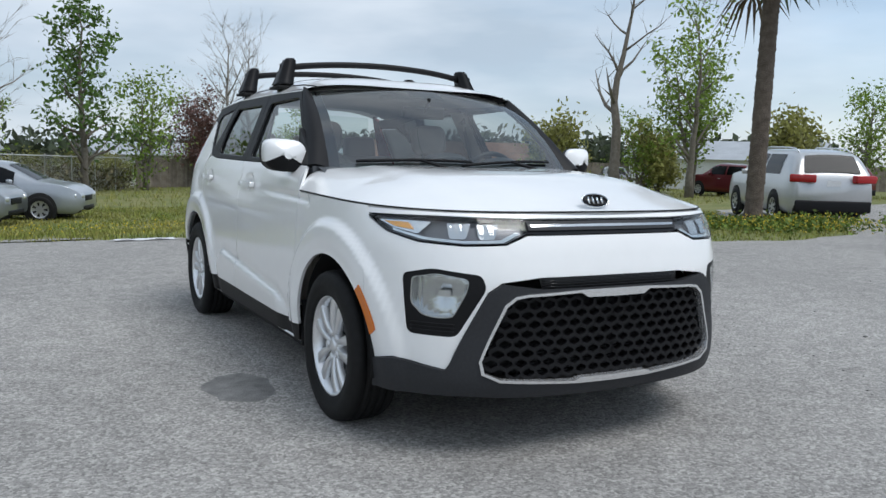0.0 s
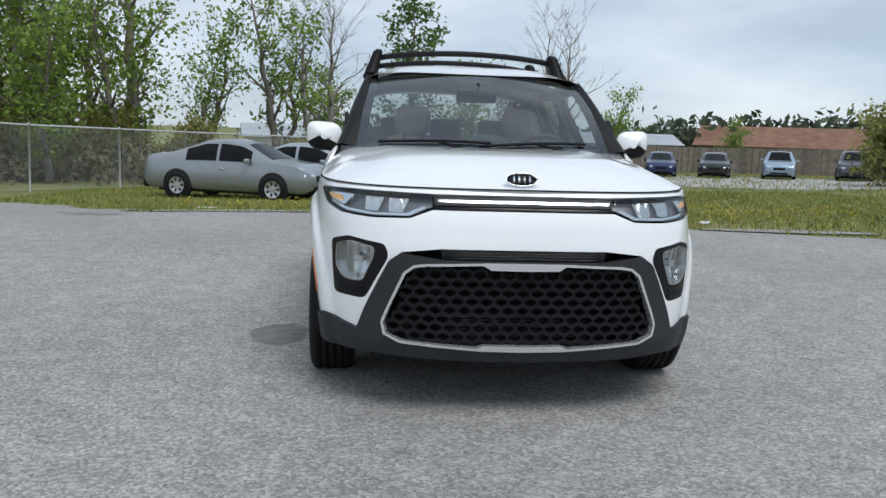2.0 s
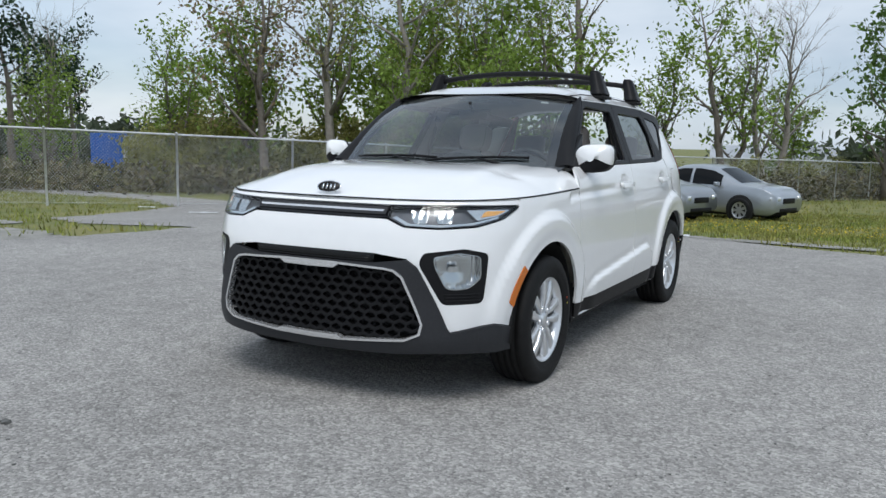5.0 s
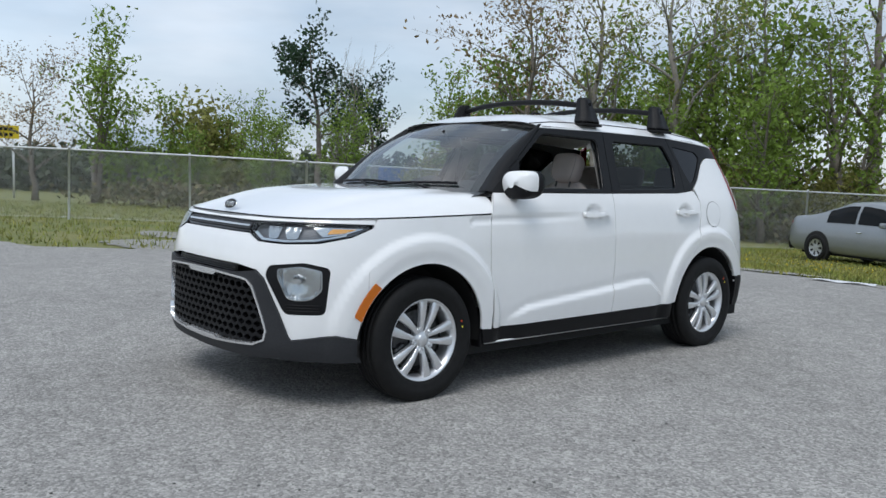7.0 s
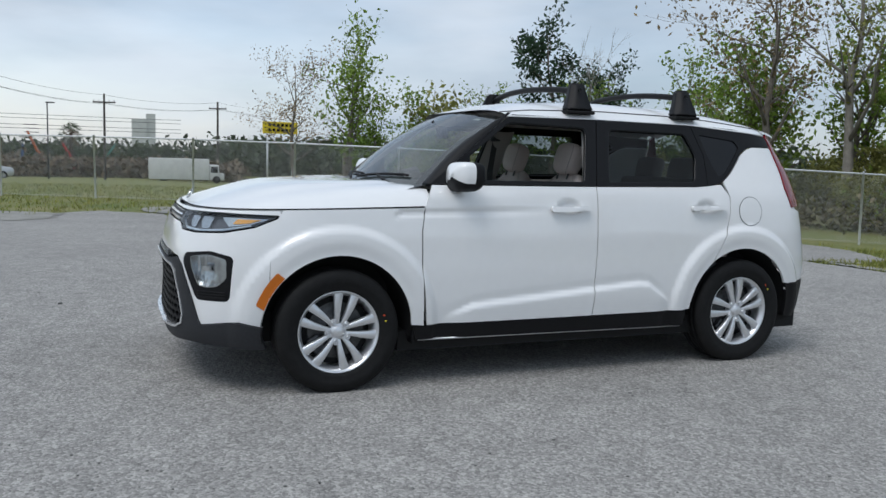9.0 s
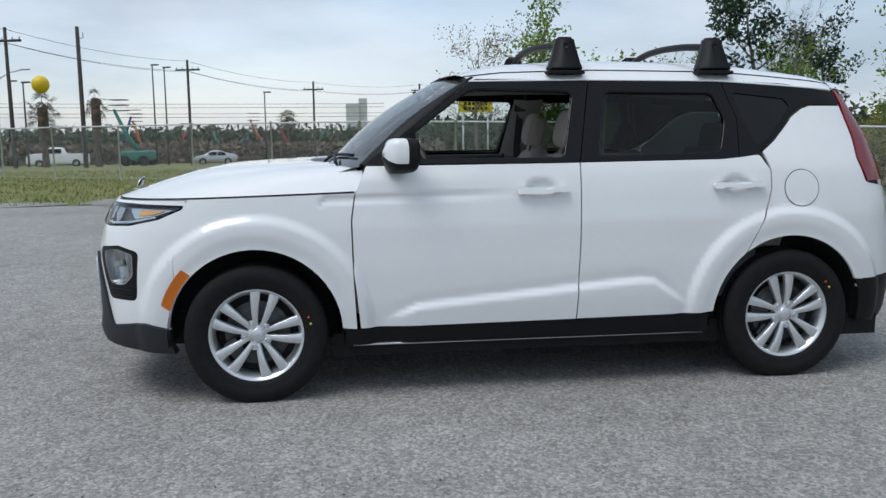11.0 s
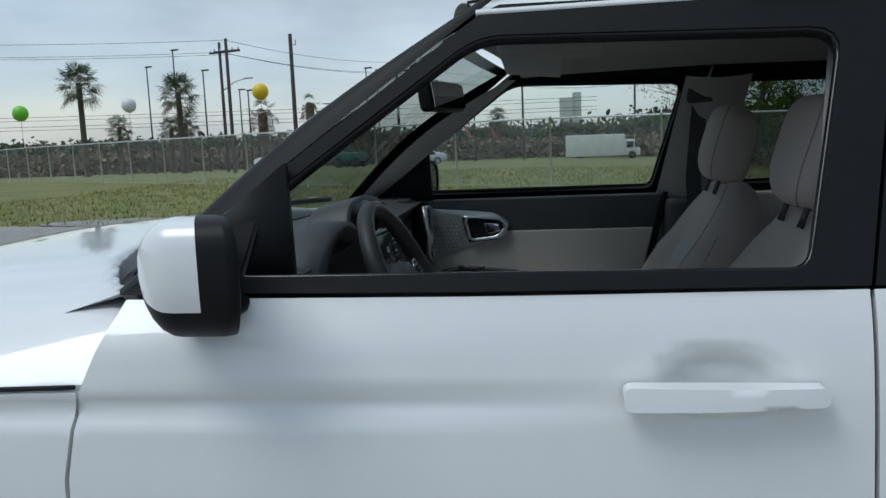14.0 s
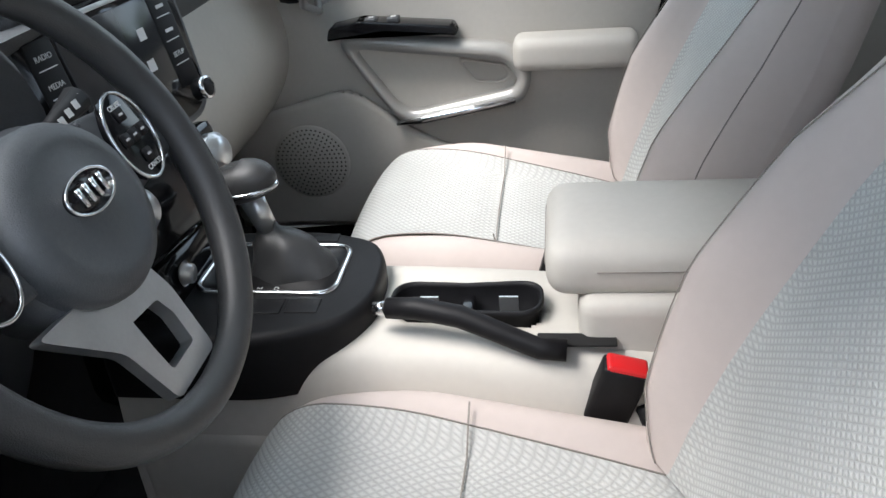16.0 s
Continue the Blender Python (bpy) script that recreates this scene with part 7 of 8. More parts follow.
def plant(name, x, y, top, turn=None):
    """A tree of a kind whose tip reaches the height top."""
    meshes, h, words, cat = KINDS[name]
    tree_n[0] += 1
    k = (top - ground_z(x, y)) / h
    t = empty("bush" if cat == "bush" else "tree", pose(x, y, ground_z(x, y), 0, 0, tree_n[0] * 77 % 360 if turn is None else turn) @ Matrix.Scale(k, 4), label=words, category=cat)
    tr, cr = meshes[tree_n[0] % len(meshes)]
    part("trunk", tr, None, t)
    if cr:
        part("crown", cr, None, t)
    return t


for spec in ("cone 2.0 41.3 7.9", "thick -3 43 4.2", "thick 5.5 45 4.6", "bare 11.0 47.0 7.6", "redbush 9.6 50.5 3.7", "dead 25.2 27.8 9.8", "leafy 26.5 24.2 7.4", "leafy 27.8 25.5 6.0", "thick 28.5 30 3.2", "shrub 23.5 31 2.4", "shrub 30 30 2.4",
             "thick 34.8 21.2 4.4", "thick 37 19 3.6", "shrub 33 24 3.0",
             "leafy -8.4 35.7 5.6", "leafy -4.7 36.3 7.9", "bare -2.6 38.5 7.4", "bare -3.4 37.0 6.6", "thick 18.7 57.5 4.3", "thick 28 58 2.6", "bare 13.0 51.5 7.9",
             "dead -10.2 31.0 10.5", "thick -12.5 28.5 7.0", "open -13.6 27.2 8.6", "leafy -14.6 29.8 8.2", "thick -16.0 28.0 6.6", "open -16.3 25.7 9.8", "open -18.9 24.0 9.6", "thick -18.3 27.0 6.0", "leafy -20.6 26.0 7.4",
             "rust -20.4 21.4 8.4", "thick -22.0 22.5 5.6", "leafy -23.5 24.0 6.4", "leafy -26.6 22.5 5.6", "thick -28.5 24.5 4.6", "open -17.0 30.0 9.0", "open -12.0 31.0 8.0", "leafy -9.9 27.5 6.8", "thick -11.5 24.6 4.4", "thick -14.5 23.0 3.8", "leafy -19.5 31.0 8.0",
             "thick -33.0 16.0 3.4", "leafy -31.5 19.5 4.4", "pine -37.2 25.5 6.4", "thick -38.0 24.0 4.4", "bare -35.5 22.0 5.8",
             "leafy -38.5 9.6 7.4", "rust -39.2 7.0 5.4", "thick -39.5 11.8 4.0", "thick -41.8 15.2 4.6", "shrub -41 17 3.2", "leafy -40.6 18.0 4.7", "pine -34.1 19.7 7.8", "thick -36 17.8 3.4", "bare -33.0 21.0 6.0", "thick -35 13.5 2.6"):
    nm, x, y, top = spec.split()
    plant(nm, float(x), float(y), float(top))
rng_s = random.Random(11)
for i in range(46):
    u = i / 46
    x, y = (-26 + 17 * u, 19.0 + 9.5 * u) if i % 2 else (-25 + 18 * u, 22 + 9 * u)
    x, y = x + rng_s.uniform(-1.5, 1.0), y + rng_s.uniform(-0.5, 2.5)
    plant("shrub", x, y, ground_z(x, y) + rng_s.uniform(1.2, 2.6))
for i in range(14):
    x, y = -8 + i * 1.05 + rng_s.uniform(-0.5, 0.5), 28 + i * 1.9
    plant("shrub", x, y, ground_z(x, y) + rng_s.uniform(0.8, 1.6))


def fronds(n, ln, droop, seed, r0=0.12):
    rng = random.Random(seed)
    vs, fs = [], []
    for i in range(n):
        az = i * 2.399 + rng.uniform(-0.2, 0.2)
        el = 1.25 - 2.1 * (i / n) + rng.uniform(-0.12, 0.12)
        d = Vector((math.cos(az) * math.cos(el), math.sin(az) * math.cos(el), math.sin(el)))
        stem = [d * (r0 + ln * 0.55 * t) - Vector((0, 0, droop * (t * 0.6) ** 2)) for t in (0, 0.5, 1)]
        side = d.cross(Vector((0, 0, 1))).normalized()
        upv = side.cross(d)
        c = stem[-1]
        for j in range(15):
            a = -1.9 + 3.8 * j / 14
            t = (d * math.cos(a) + side * math.sin(a) + upv * rng.uniform(-0.1, 0.15)).normalized()
            tip = c + t * ln * 0.55 * rng.uniform(0.8, 1.05) - Vector((0, 0, droop * 0.35))
            w = t.cross(upv).normalized() * 0.025 * ln
            o = len(vs)
            vs += [tuple(c), tuple(c + t * ln * 0.25 + w), tuple(tip), tuple(c + t * ln * 0.25 - w)]
            fs.append((o, o + 1, o + 2, o + 3))
        g = tube(stem, [0.02, 0.014, 0.01], 4)
        o = len(vs)
        vs += g[0]
        fs += [tuple(k + o for k in f) for f in g[1]]
    return vs, fs


PALM_BARK = material("palm_bark", (0.075, 0.058, 0.045), 0.95, colour2=(0.15, 0.12, 0.095), scale=7.0, bump=0.9, bscale=30, dist=0.03)
PALM_LEAF = material("palm_leaves", (0.045, 0.075, 0.030), 0.6, vary=0.3, scale=1.0, random_tint=0.4)
PALM_DRY = material("dry_palm_leaves", (0.13, 0.095, 0.06), 0.8, vary=0.3, scale=1.0, random_tint=0.4)


def palm(x, y, h, r, words, crown=26, ln=1.5, boots=False, leanx=0.0):
    p = empty("palm_tree", pose(x, y, ground_z(x, y), 0, leanx), label=words, category="palm tree")
    rng = random.Random(int(h * 100))
    prof = [(r * 1.25, -0.2), (r * 1.05, 0.3)]
    n = int(h / 0.11)
    for i in range(n):
        z = 0.35 + (h - 0.35) * i / n
        rr = r * (1 - 0.12 * i / n) * rng.uniform(0.96, 1.04)
        prof += [(rr * 1.03, z), (rr * 0.97, z + 0.05)]
    if boots:
        prof = [(a * (1.6 if z > h * 0.45 else 1.0), z) for a, z in prof]
    part("trunk", lathe(prof + [(0.001, h + 0.05)], 14, "z"), PALM_BARK, p)
    if crown:
        part("crown", fronds(crown, ln, 0.5, int(h * 37)), PALM_LEAF, p, smooth=False).location = (0, 0, h)
        part("dead_fronds", fronds(12, ln * 0.9, 1.6, int(h * 31) + 5), PALM_DRY, p, smooth=False).location = (0, 0, h - 0.15)
    return p


palm(11.3, 7.13, 6.1, 0.175, "tall cabbage palm with a brown ringed trunk on the grass island", 30, 1.7, leanx=1.5)
for x, y, top, c in ((-62.1, -37.1, 7.2, 24), (-65.4, -30.3, 6.3, 24), (-76.6, -41.7, 3.9, 18), (-78.7, -37.3, 3.6, 18), (-73.5, -33.5, 4.0, 18), (-105.2, -6.0, 3.8, 18)):
    palm(x, y, top - ground_z(x, y) - 0.9, 0.24, "cabbage palm with a ragged green crown along the road", c, 1.5 if c < 20 else 2.0)
palm(-63.1, -22.4, 4.6, 0.26, "storm-torn palm with only a few fronds", 5, 1.5, boots=True)
palm(-64.2, -18.8, 5.3, 0.24, "storm-torn palm with a bare shaggy trunk", 2, 1.0, boots=True)

# ---- far side of the road: hedge, poles, lines, lifts, balloons ----
HEDGE = material("dry_hedge", (0.145, 0.115, 0.080), 0.9, colour2=(0.23, 0.185, 0.13), scale=1.2, random_tint=0.5)


def thicket(name, a, b, n, h, depth, mat, size, seed, words):
    rng = np.random.default_rng(seed)
    t = rng.uniform(0, 1, n)
    hh = h * (0.75 + 0.35 * np.interp(t * 37 % 1, [0, 0.5, 1], [0, 1, 0]) + 0.2 * rng.uniform(-1, 1, n) * 0.5)
    x, y = a[0] + (b[0] - a[0]) * t + rng.normal(0, depth, n), a[1] + (b[1] - a[1]) * t + rng.normal(0, depth, n)
    z = np.array([ground_z(p, q) for p, q in zip(x, y)]) + hh * rng.uniform(0, 1, n) ** 0.8
    lv = leaf_cloud(np.stack([x, y, z], 1), size, rng, 2, size * 0.9)
    return tagged(part(name, lv, mat, smooth=False), words, "hedge", kind="stuff")


thicket("hedge", (-88, -75), (-103, 14), 9000, 2.2, 0.6, HEDGE, 0.34, 3, "dry brown hedge along the far road")
thicket("brush", (-36, 11), (-9, 31), 9000, 1.1, 2.0, material("dry_brush", (0.14, 0.11, 0.065), 0.9, colour2=(0.09, 0.10, 0.04), scale=1.0, random_tint=0.5), 0.13, 4, "dry brown undergrowth at the wood's edge")
thicket("brush", (-8.5, 24), (4.0, 49), 5000, 1.2, 0.9, MATS["dry_brush"], 0.13, 6, "dry brown undergrowth along the fence")
thicket("far_wood", (-160, 20), (-70, 70), 9000, 6.0, 5.0, LEAF_FAR, 0.7, 5, "distant green tree line")
thicket("far_wood", (30, 75), (75, 55), 4000, 4.5, 3.0, LEAF_FAR, 0.5, 8, "distant green tree line behind the houses")
thicket("far_wood", (-170, -130), (-150, 40), 9000, 4.0, 3.0, LEAF_FAR, 0.6, 9, "distant dark green tree line beyond the road")
thicket("far_wood", (-5, 62), (30, 68), 3000, 3.4, 2.0, LEAF_FAR, 0.4, 10, "distant green tree line behind the fence")
WOODPOLE = material("pole_timber", (0.055, 0.048, 0.042), 0.9, vary=0.25, scale=4.0)
DARKSTEEL = material("dark_pole_paint", (0.05, 0.052, 0.055), 0.6, vary=0.15, scale=5.0)
pole_tops = []
for x, y, top, r, arms in ((-52.1, -20.8, 7.9, 0.13, 1), (-54.0, -17.0, 8.2, 0.16, 0), (-69.9, -12.6, 7.4, 0.13, 1), (-85.4, -2.3, 6.5, 0.13, 1), (-104.4, 11.0, 7.3, 0.16, 1), (-66.8, -27.0, 9.4, 0.15, 1)):
    g = ground_z(x, y)
    p = empty("utility_pole", pose(x, y, g, 0, 0, 70), label="dark timber utility pole carrying lines beside the road", category="utility pole")
    part("shaft", lathe([(r, -0.1), (r * 0.75, top - g), (0.001, top - g + 0.02)], 10, "z"), WOODPOLE, p)
    if arms:
        part("crossarm", box(-1.1, 1.1, -0.06, 0.06, top - g - 0.9, top - g - 0.76), WOODPOLE, p)
        for k in (-1.0, -0.5, 0.5, 1.0):
            part("insulator", lathe([(0.03, top - g - 0.76), (0.06, top - g - 0.68), (0.03, top - g - 0.58), (0.001, top - g - 0.57)], 8, "z"), GALV, p).location = (k, 0, 0)
    else:
        part("bracket", tube([(0, 0, top - g - 0.7), (0.4, 0.0, top - g - 0.75), (0.4, 0, top - g - 0.4)], 0.03, 5), DARKSTEEL, p)
for x, y, top in ((-71.3, -26.4, 5.6), (-84.0, -17.1, 7.8), (-90.2, -7.7, 5.6), (-78.0, -39.0, 8.7), (-74.5, -34.6, 9.8), (-75.5, -32.2, 7.9), (-84.8, -18.4, 8.1), (-81.4, -30.9, 6.3)):
    g = ground_z(x, y)
    p = empty("lot_lamp", pose(x, y, g, 0, 0, 60), label="slim dark lot lamp on a tall pole", category="street lamp")
    part("shaft", tube([(0, 0, 0), (0, 0, top - g)], [0.09, 0.06], 8), DARKSTEEL, p)
    part("head", box(-0.1, 0.75, -0.14, 0.14, top - g - 0.05, top - g + 0.08, 0.02), DARKSTEEL, p)
arm = empty("street_lamp", pose(-66.8, -27.0, 6.0, 0, 0, 80), label="cobra-head street lamp on a curved arm", category="street lamp")
part("arm", tube([(0.0, 0, -0.6), (1.2, 0, 0.1), (2.4, 0, 0.35)], 0.05, 6), GALV, arm)
part("head", box(2.2, 2.9, -0.15, 0.15, 0.28, 0.42, 0.05), GALV, arm)


def wire(a, b, sag, r=0.016):
    a, b = Vector(a), Vector(b)
    ob = part("power_line", tube([a.lerp(b, t / 14) - Vector((0, 0, sag * 4 * (t / 14) * (1 - t / 14))) for t in range(15)], r, 4), DARK)
    return tagged(ob, "thin dark overhead power line between poles", "power line", "overhead lines")


for dz, dxy in ((0.0, 0.0), (-0.85, 0.8), (-0.85, -0.8)):
    wire((-40 + dxy, -62, 9.4 + dz), (-52.1 + dxy, -20.8, 7.8 + dz), 0.6)
    wire((-52.1 + dxy, -20.8, 7.8 + dz), (-69.9 + dxy, -12.6, 7.3 + dz), 0.4)
    wire((-69.9 + dxy, -12.6, 7.3 + dz), (-85.4 + dxy, -2.3, 6.4 + dz), 0.4)
    wire((-85.4 + dxy, -2.3, 6.4 + dz), (-104.4 + dxy, 11, 7.2 + dz), 0.4)
    wire((-104.4 + dxy, 11, 7.2 + dz), (-170 + dxy, 60, 8.2 + dz), 0.8)
for z in (3.1, 3.5, 4.2, 4.6):
    wire((-85, -110, z + 1.2), (-98, 6, z), 0.5, 0.03)
lift_kinds = [((0.02, 0.06, 0.16), "blue"), ((0.02, 0.17, 0.12), "green"), ((0.35, 0.03, 0.03), "red"), ((0.42, 0.10, 0.02), "orange")]
for i, (x, y, h, tilt) in enumerate(((-102.4, -26.4, 5.2, 25), (-106.0, -24.0, 4.8, -20), (-108.4, -20.0, 3.6, 12), (-104.9, -14.0, 3.4, -28), (-104.9, -11.4, 3.3, 5), (-105.2, -8.6, 4.8, -30), (-104, -5.0, 3.6, -35), (-105.4, -3.4, 3.6, 40), (-70, -17, 4.4, -30))):
    col, word = lift_kinds[(i * 3 + (1 if i == 8 else 0)) % 4]
    mt = material(word + "_machine_paint", col, 0.45, vary=0.2, scale=3)
    g = ground_z(x, y)
    l = empty("boom_lift", pose(x, y, g, 0, 0, 75), label=word + " boom lift with its arm raised in the hire yard", category="lift")
    part("chassis", box(-1.2, 1.2, -0.8, 0.8, 0.5, 1.3, 0.1), mt, l)
    for a in (-0.8, 0.8):
        for b in (-0.75, 0.75):
            part("wheel", moved(lathe([(0.001, -0.15), (0.45, -0.15), (0.45, 0.15), (0.001, 0.15)], 14, "y"), pose(a, b, 0.45)), RUBBER, l)
    tx = math.tan(radians(tilt)) * h * 0.8
    part("arm", tube([(0, 0, 1.2), (tx * 0.5, 0, h * 0.6), (tx, 0, h + 0.4)], [0.22, 0.18, 0.13], 4), mt, l)
    part("basket", joined(*[tube(q, 0.04, 4, closed=True) for q in ([(tx - 0.2, -0.5, h + z), (tx + 1.1, -0.5, h + z), (tx + 1.1, 0.5, h + z), (tx - 0.2, 0.5, h + z)] for z in (0.3, 0.75, 1.2))]), DARKSTEEL, l)
for x, y, z, r, col, word in ((-61.2, -21.8, 4.9, 0.62, (0.80, 0.55, 0.01), "yellow"), (-75.3, -39.8, 5.0, 0.68, (0.75, 0.75, 0.78), "white"), (-68.8, -46.8, 4.4, 0.68, (0.20, 0.62, 0.04), "green")):
    b = empty("balloon", pose(x, y, z), label=word + " round advertising balloon on a tether", category="balloon")
    part("envelope", lathe([(r * math.sin(math.pi * i / 16) + 0.001, -r * math.cos(math.pi * i / 16) * (1.0 if i > 8 else 1.08)) for i in range(17)], 24, "z"), material(word + "_balloon", col, 0.35), b)
    part("tether", tube([(0, 0, -r), (0.05, 0, ground_z(x, y) - z)], 0.015, 4), DARK, b)

# ---- houses and signs ----
SIDING = material("pale_siding", (0.62, 0.62, 0.60), 0.8, vary=0.1, scale=1.0)
METAL_ROOF = material("grey_metal_roof", (0.36, 0.38, 0.40), 0.5, vary=0.12, scale=1.0)
BROWN_ROOF = material("brown_shingles", (0.20, 0.105, 0.065), 0.9, vary=0.3, scale=1.2)


def house(x, y, turn, w, d, hw, hr, wall, roof, words, windows=3):
    h = empty("house", pose(x, y, ground_z(x, y), 0, 0, turn), label=words, category="house")
    part("wall", box(-w / 2, w / 2, -d / 2, d / 2, -0.5, hw), wall, h, smooth=False)
    o = 0.35
    vs = [(-w / 2 - o, -d / 2 - o, hw), (w / 2 + o, -d / 2 - o, hw), (w / 2 + o, d / 2 + o, hw), (-w / 2 - o, d / 2 + o, hw), (-w / 2 - o, 0, hr), (w / 2 + o, 0, hr)]
    fs = [(0, 1, 5, 4), (2, 3, 4, 5), (0, 4, 3), (1, 2, 5), (3, 2, 1, 0)]
    part("roof", (vs, fs), roof, h, smooth=False)
    for i in range(windows):
        cx = -w / 2 + w * (i + 0.6) / (windows + 0.2)
        wn = part("window", box(cx - 0.5, cx + 0.5, -d / 2 - 0.03, -d / 2 + 0.05, hw - 1.6, hw - 0.5), SIDING, h, smooth=False)
        part("pane", box(cx - 0.42, cx + 0.42, -d / 2 - 0.04, -d / 2 - 0.03, hw - 1.52, hw - 0.58), BLACK_GLOSS, wn, smooth=False)
    return h


house(8.6, 60.0, 8, 9.5, 7, 2.2, 3.1, SIDING, METAL_ROOF, "pale single-storey house with a grey metal roof behind the fence")
house(19.3, 58.5, -4, 7.2, 6, 2.1, 2.9, SIDING, METAL_ROOF, "small pale shed with a ribbed roof behind the board fence", 0)
house(35.0, 63.0, -30, 13.5, 8, 2.1, 3.8, BOARD, BROWN_ROOF, "low house with a brown shingle roof behind the board fence")
house(46.5, 40.5, -55, 13, 8, 2.2, 3.6, SIDING, METAL_ROOF, "low house with a weathered grey roof beyond the board fence")
house(-6.0, 62.0, 10, 8, 6, 2.2, 3.2, SIDING, METAL_ROOF, "small pale house with a grey roof among the trees", 2)
tower = empty("tower_block", pose(-195, 6.0, ground_z(-195, 6)), label="distant pale tower beyond the road", category="building")
part("wall", joined(box(-2.5, 2.5, -2.5, 0.5, 0, 10.2), box(-2, 2, 0.5, 2.4, 0, 11.4)), SIDING, tower, smooth=False)
sign = empty("roadside_sign", pose(-73.6, 12.9, 2.4, 0, 0, 95), label="yellow roadside sign panel with dark lettering bars", category="sign")
part("panel", box(-1.65, 1.65, -0.1, 0.1, 0.55, 1.65, 0.03), material("sign_yellow", (0.80, 0.60, 0.02), 0.5), sign, smooth=False)
for zz in (1.22, 0.76):
    for i in range(6):
        part("lettering_bar", box(-1.15 + 0.4 * i, -0.88 + 0.4 * i, -0.14, 0.14, zz, zz + 0.26), BLACK_GLOSS, sign, smooth=False)
for k in (-1.2, 1.2):
    part("post", tube([(k, 0, ground_z(-73.6, 12.9) - 2.4), (k, 0, 0.6)], 0.09, 8), GALV, sign)
cont = empty("container", pose(-30.2, 20.6, ground_z(-30.2, 20.6), 0, 0, 35), label="blue steel container with a white end panel among the trees", category="container")
part("box", box(0.6, 2.0, -1.2, 1.2, 0.1, 2.5, 0.03), material("blue_container", (0.01, 0.10, 0.42), 0.5, vary=0.1, scale=2), cont, smooth=False)
part("end_panel", box(2.0, 2.06, -1.15, 1.15, 0.2, 2.4), SIDING, cont, smooth=False)
for i in range(4):
    part("rib", box(0.68 + 0.33 * i, 0.83 + 0.33 * i, -1.24, -1.2, 0.2, 2.4), MATS["blue_container"], cont, smooth=False)

# ---- other parked vehicles ----
PROFILES = {
    # stations from nose (0) to tail (1): top line as shares of the height, and where cabin glass begins and ends
    "sedan": dict(L=4.5, W=1.74, H=1.48, belt=0.62, top=[(0, 0.46), (0.02, 0.54), (0.07, 0.61), (0.23, 0.69), (0.40, 0.96), (0.50, 1.0), (0.62, 0.985), (0.80, 0.80), (0.88, 0.745), (0.98, 0.72), (1.0, 0.55)], glass=(0.25, 0.85)),
    "suv": dict(L=4.65, W=1.84, H=1.66, belt=0.62, top=[(0, 0.42), (0.03, 0.54), (0.10, 0.62), (0.24, 0.67), (0.38, 0.95), (0.46, 1.0), (0.80, 0.98), (0.91, 0.93), (0.985, 0.64), (1.0, 0.50)], glass=(0.27, 0.95)),
    "hatch": dict(L=4.15, W=1.78, H=1.60, belt=0.64, top=[(0, 0.44), (0.03, 0.56), (0.10, 0.63), (0.25, 0.67), (0.38, 0.95), (0.46, 1.0), (0.85, 0.97), (0.94, 0.92), (0.99, 0.62), (1.0, 0.50)], glass=(0.27, 0.95)),
    "pickup": dict(L=5.8, W=2.0, H=1.92, belt=0.66, top=[(0, 0.50), (0.03, 0.62), (0.10, 0.67), (0.24, 0.69), (0.34, 0.96), (0.40, 1.0), (0.60, 0.98), (0.64, 0.68), (0.70, 0.66), (0.99, 0.66), (1.0, 0.55)], glass=(0.26, 0.63)),
}
RIM_GREY = material("hubcap_silver", (0.50, 0.51, 0.52), 0.35, metal=0.7)
TAIL_RED = material("tail_lamp_red", (0.35, 0.01, 0.012), 0.2)
CLEAR_LAMP = material("clear_lamp", (0.75, 0.77, 0.78), 0.15, metal=0.6)


def small_wheel(r):
    tyre = lathe([(r * 0.66, -0.09), (r * 0.9, -0.105), (r, -0.08), (r, 0.08), (r * 0.9, 0.105), (r * 0.66, 0.09)], 28)
    rim = lathe([(r * 0.66, 0.085), (r * 0.62, 0.075), (r * 0.2, 0.082), (0.001, 0.085)], 28)
    # Near-black wedges on the closed rim paint the shade of its openings.
    gaps = []
    for i in range(7):
        a = 2 * math.pi * i / 7
        gaps.append(moved(prism([(r * 0.28, -0.012), (r * 0.55, -0.032), (r * 0.55, 0.032), (r * 0.28, 0.012)], 0.080, 0.0865), Matrix.Rotation(a, 4, "X") @ Matrix(((0, 0, 1, 0), (1, 0, 0, 0), (0, 1, 0, 0), (0, 0, 0, 1)))))
    return mesh_from("tyre", *tyre, RUBBER), mesh_from("rim", *rim, RIM_GREY), [mesh_from("rim_gap_shade", *g, DARK, False) for g in gaps]


WHEEL_SET = small_wheel(0.32)


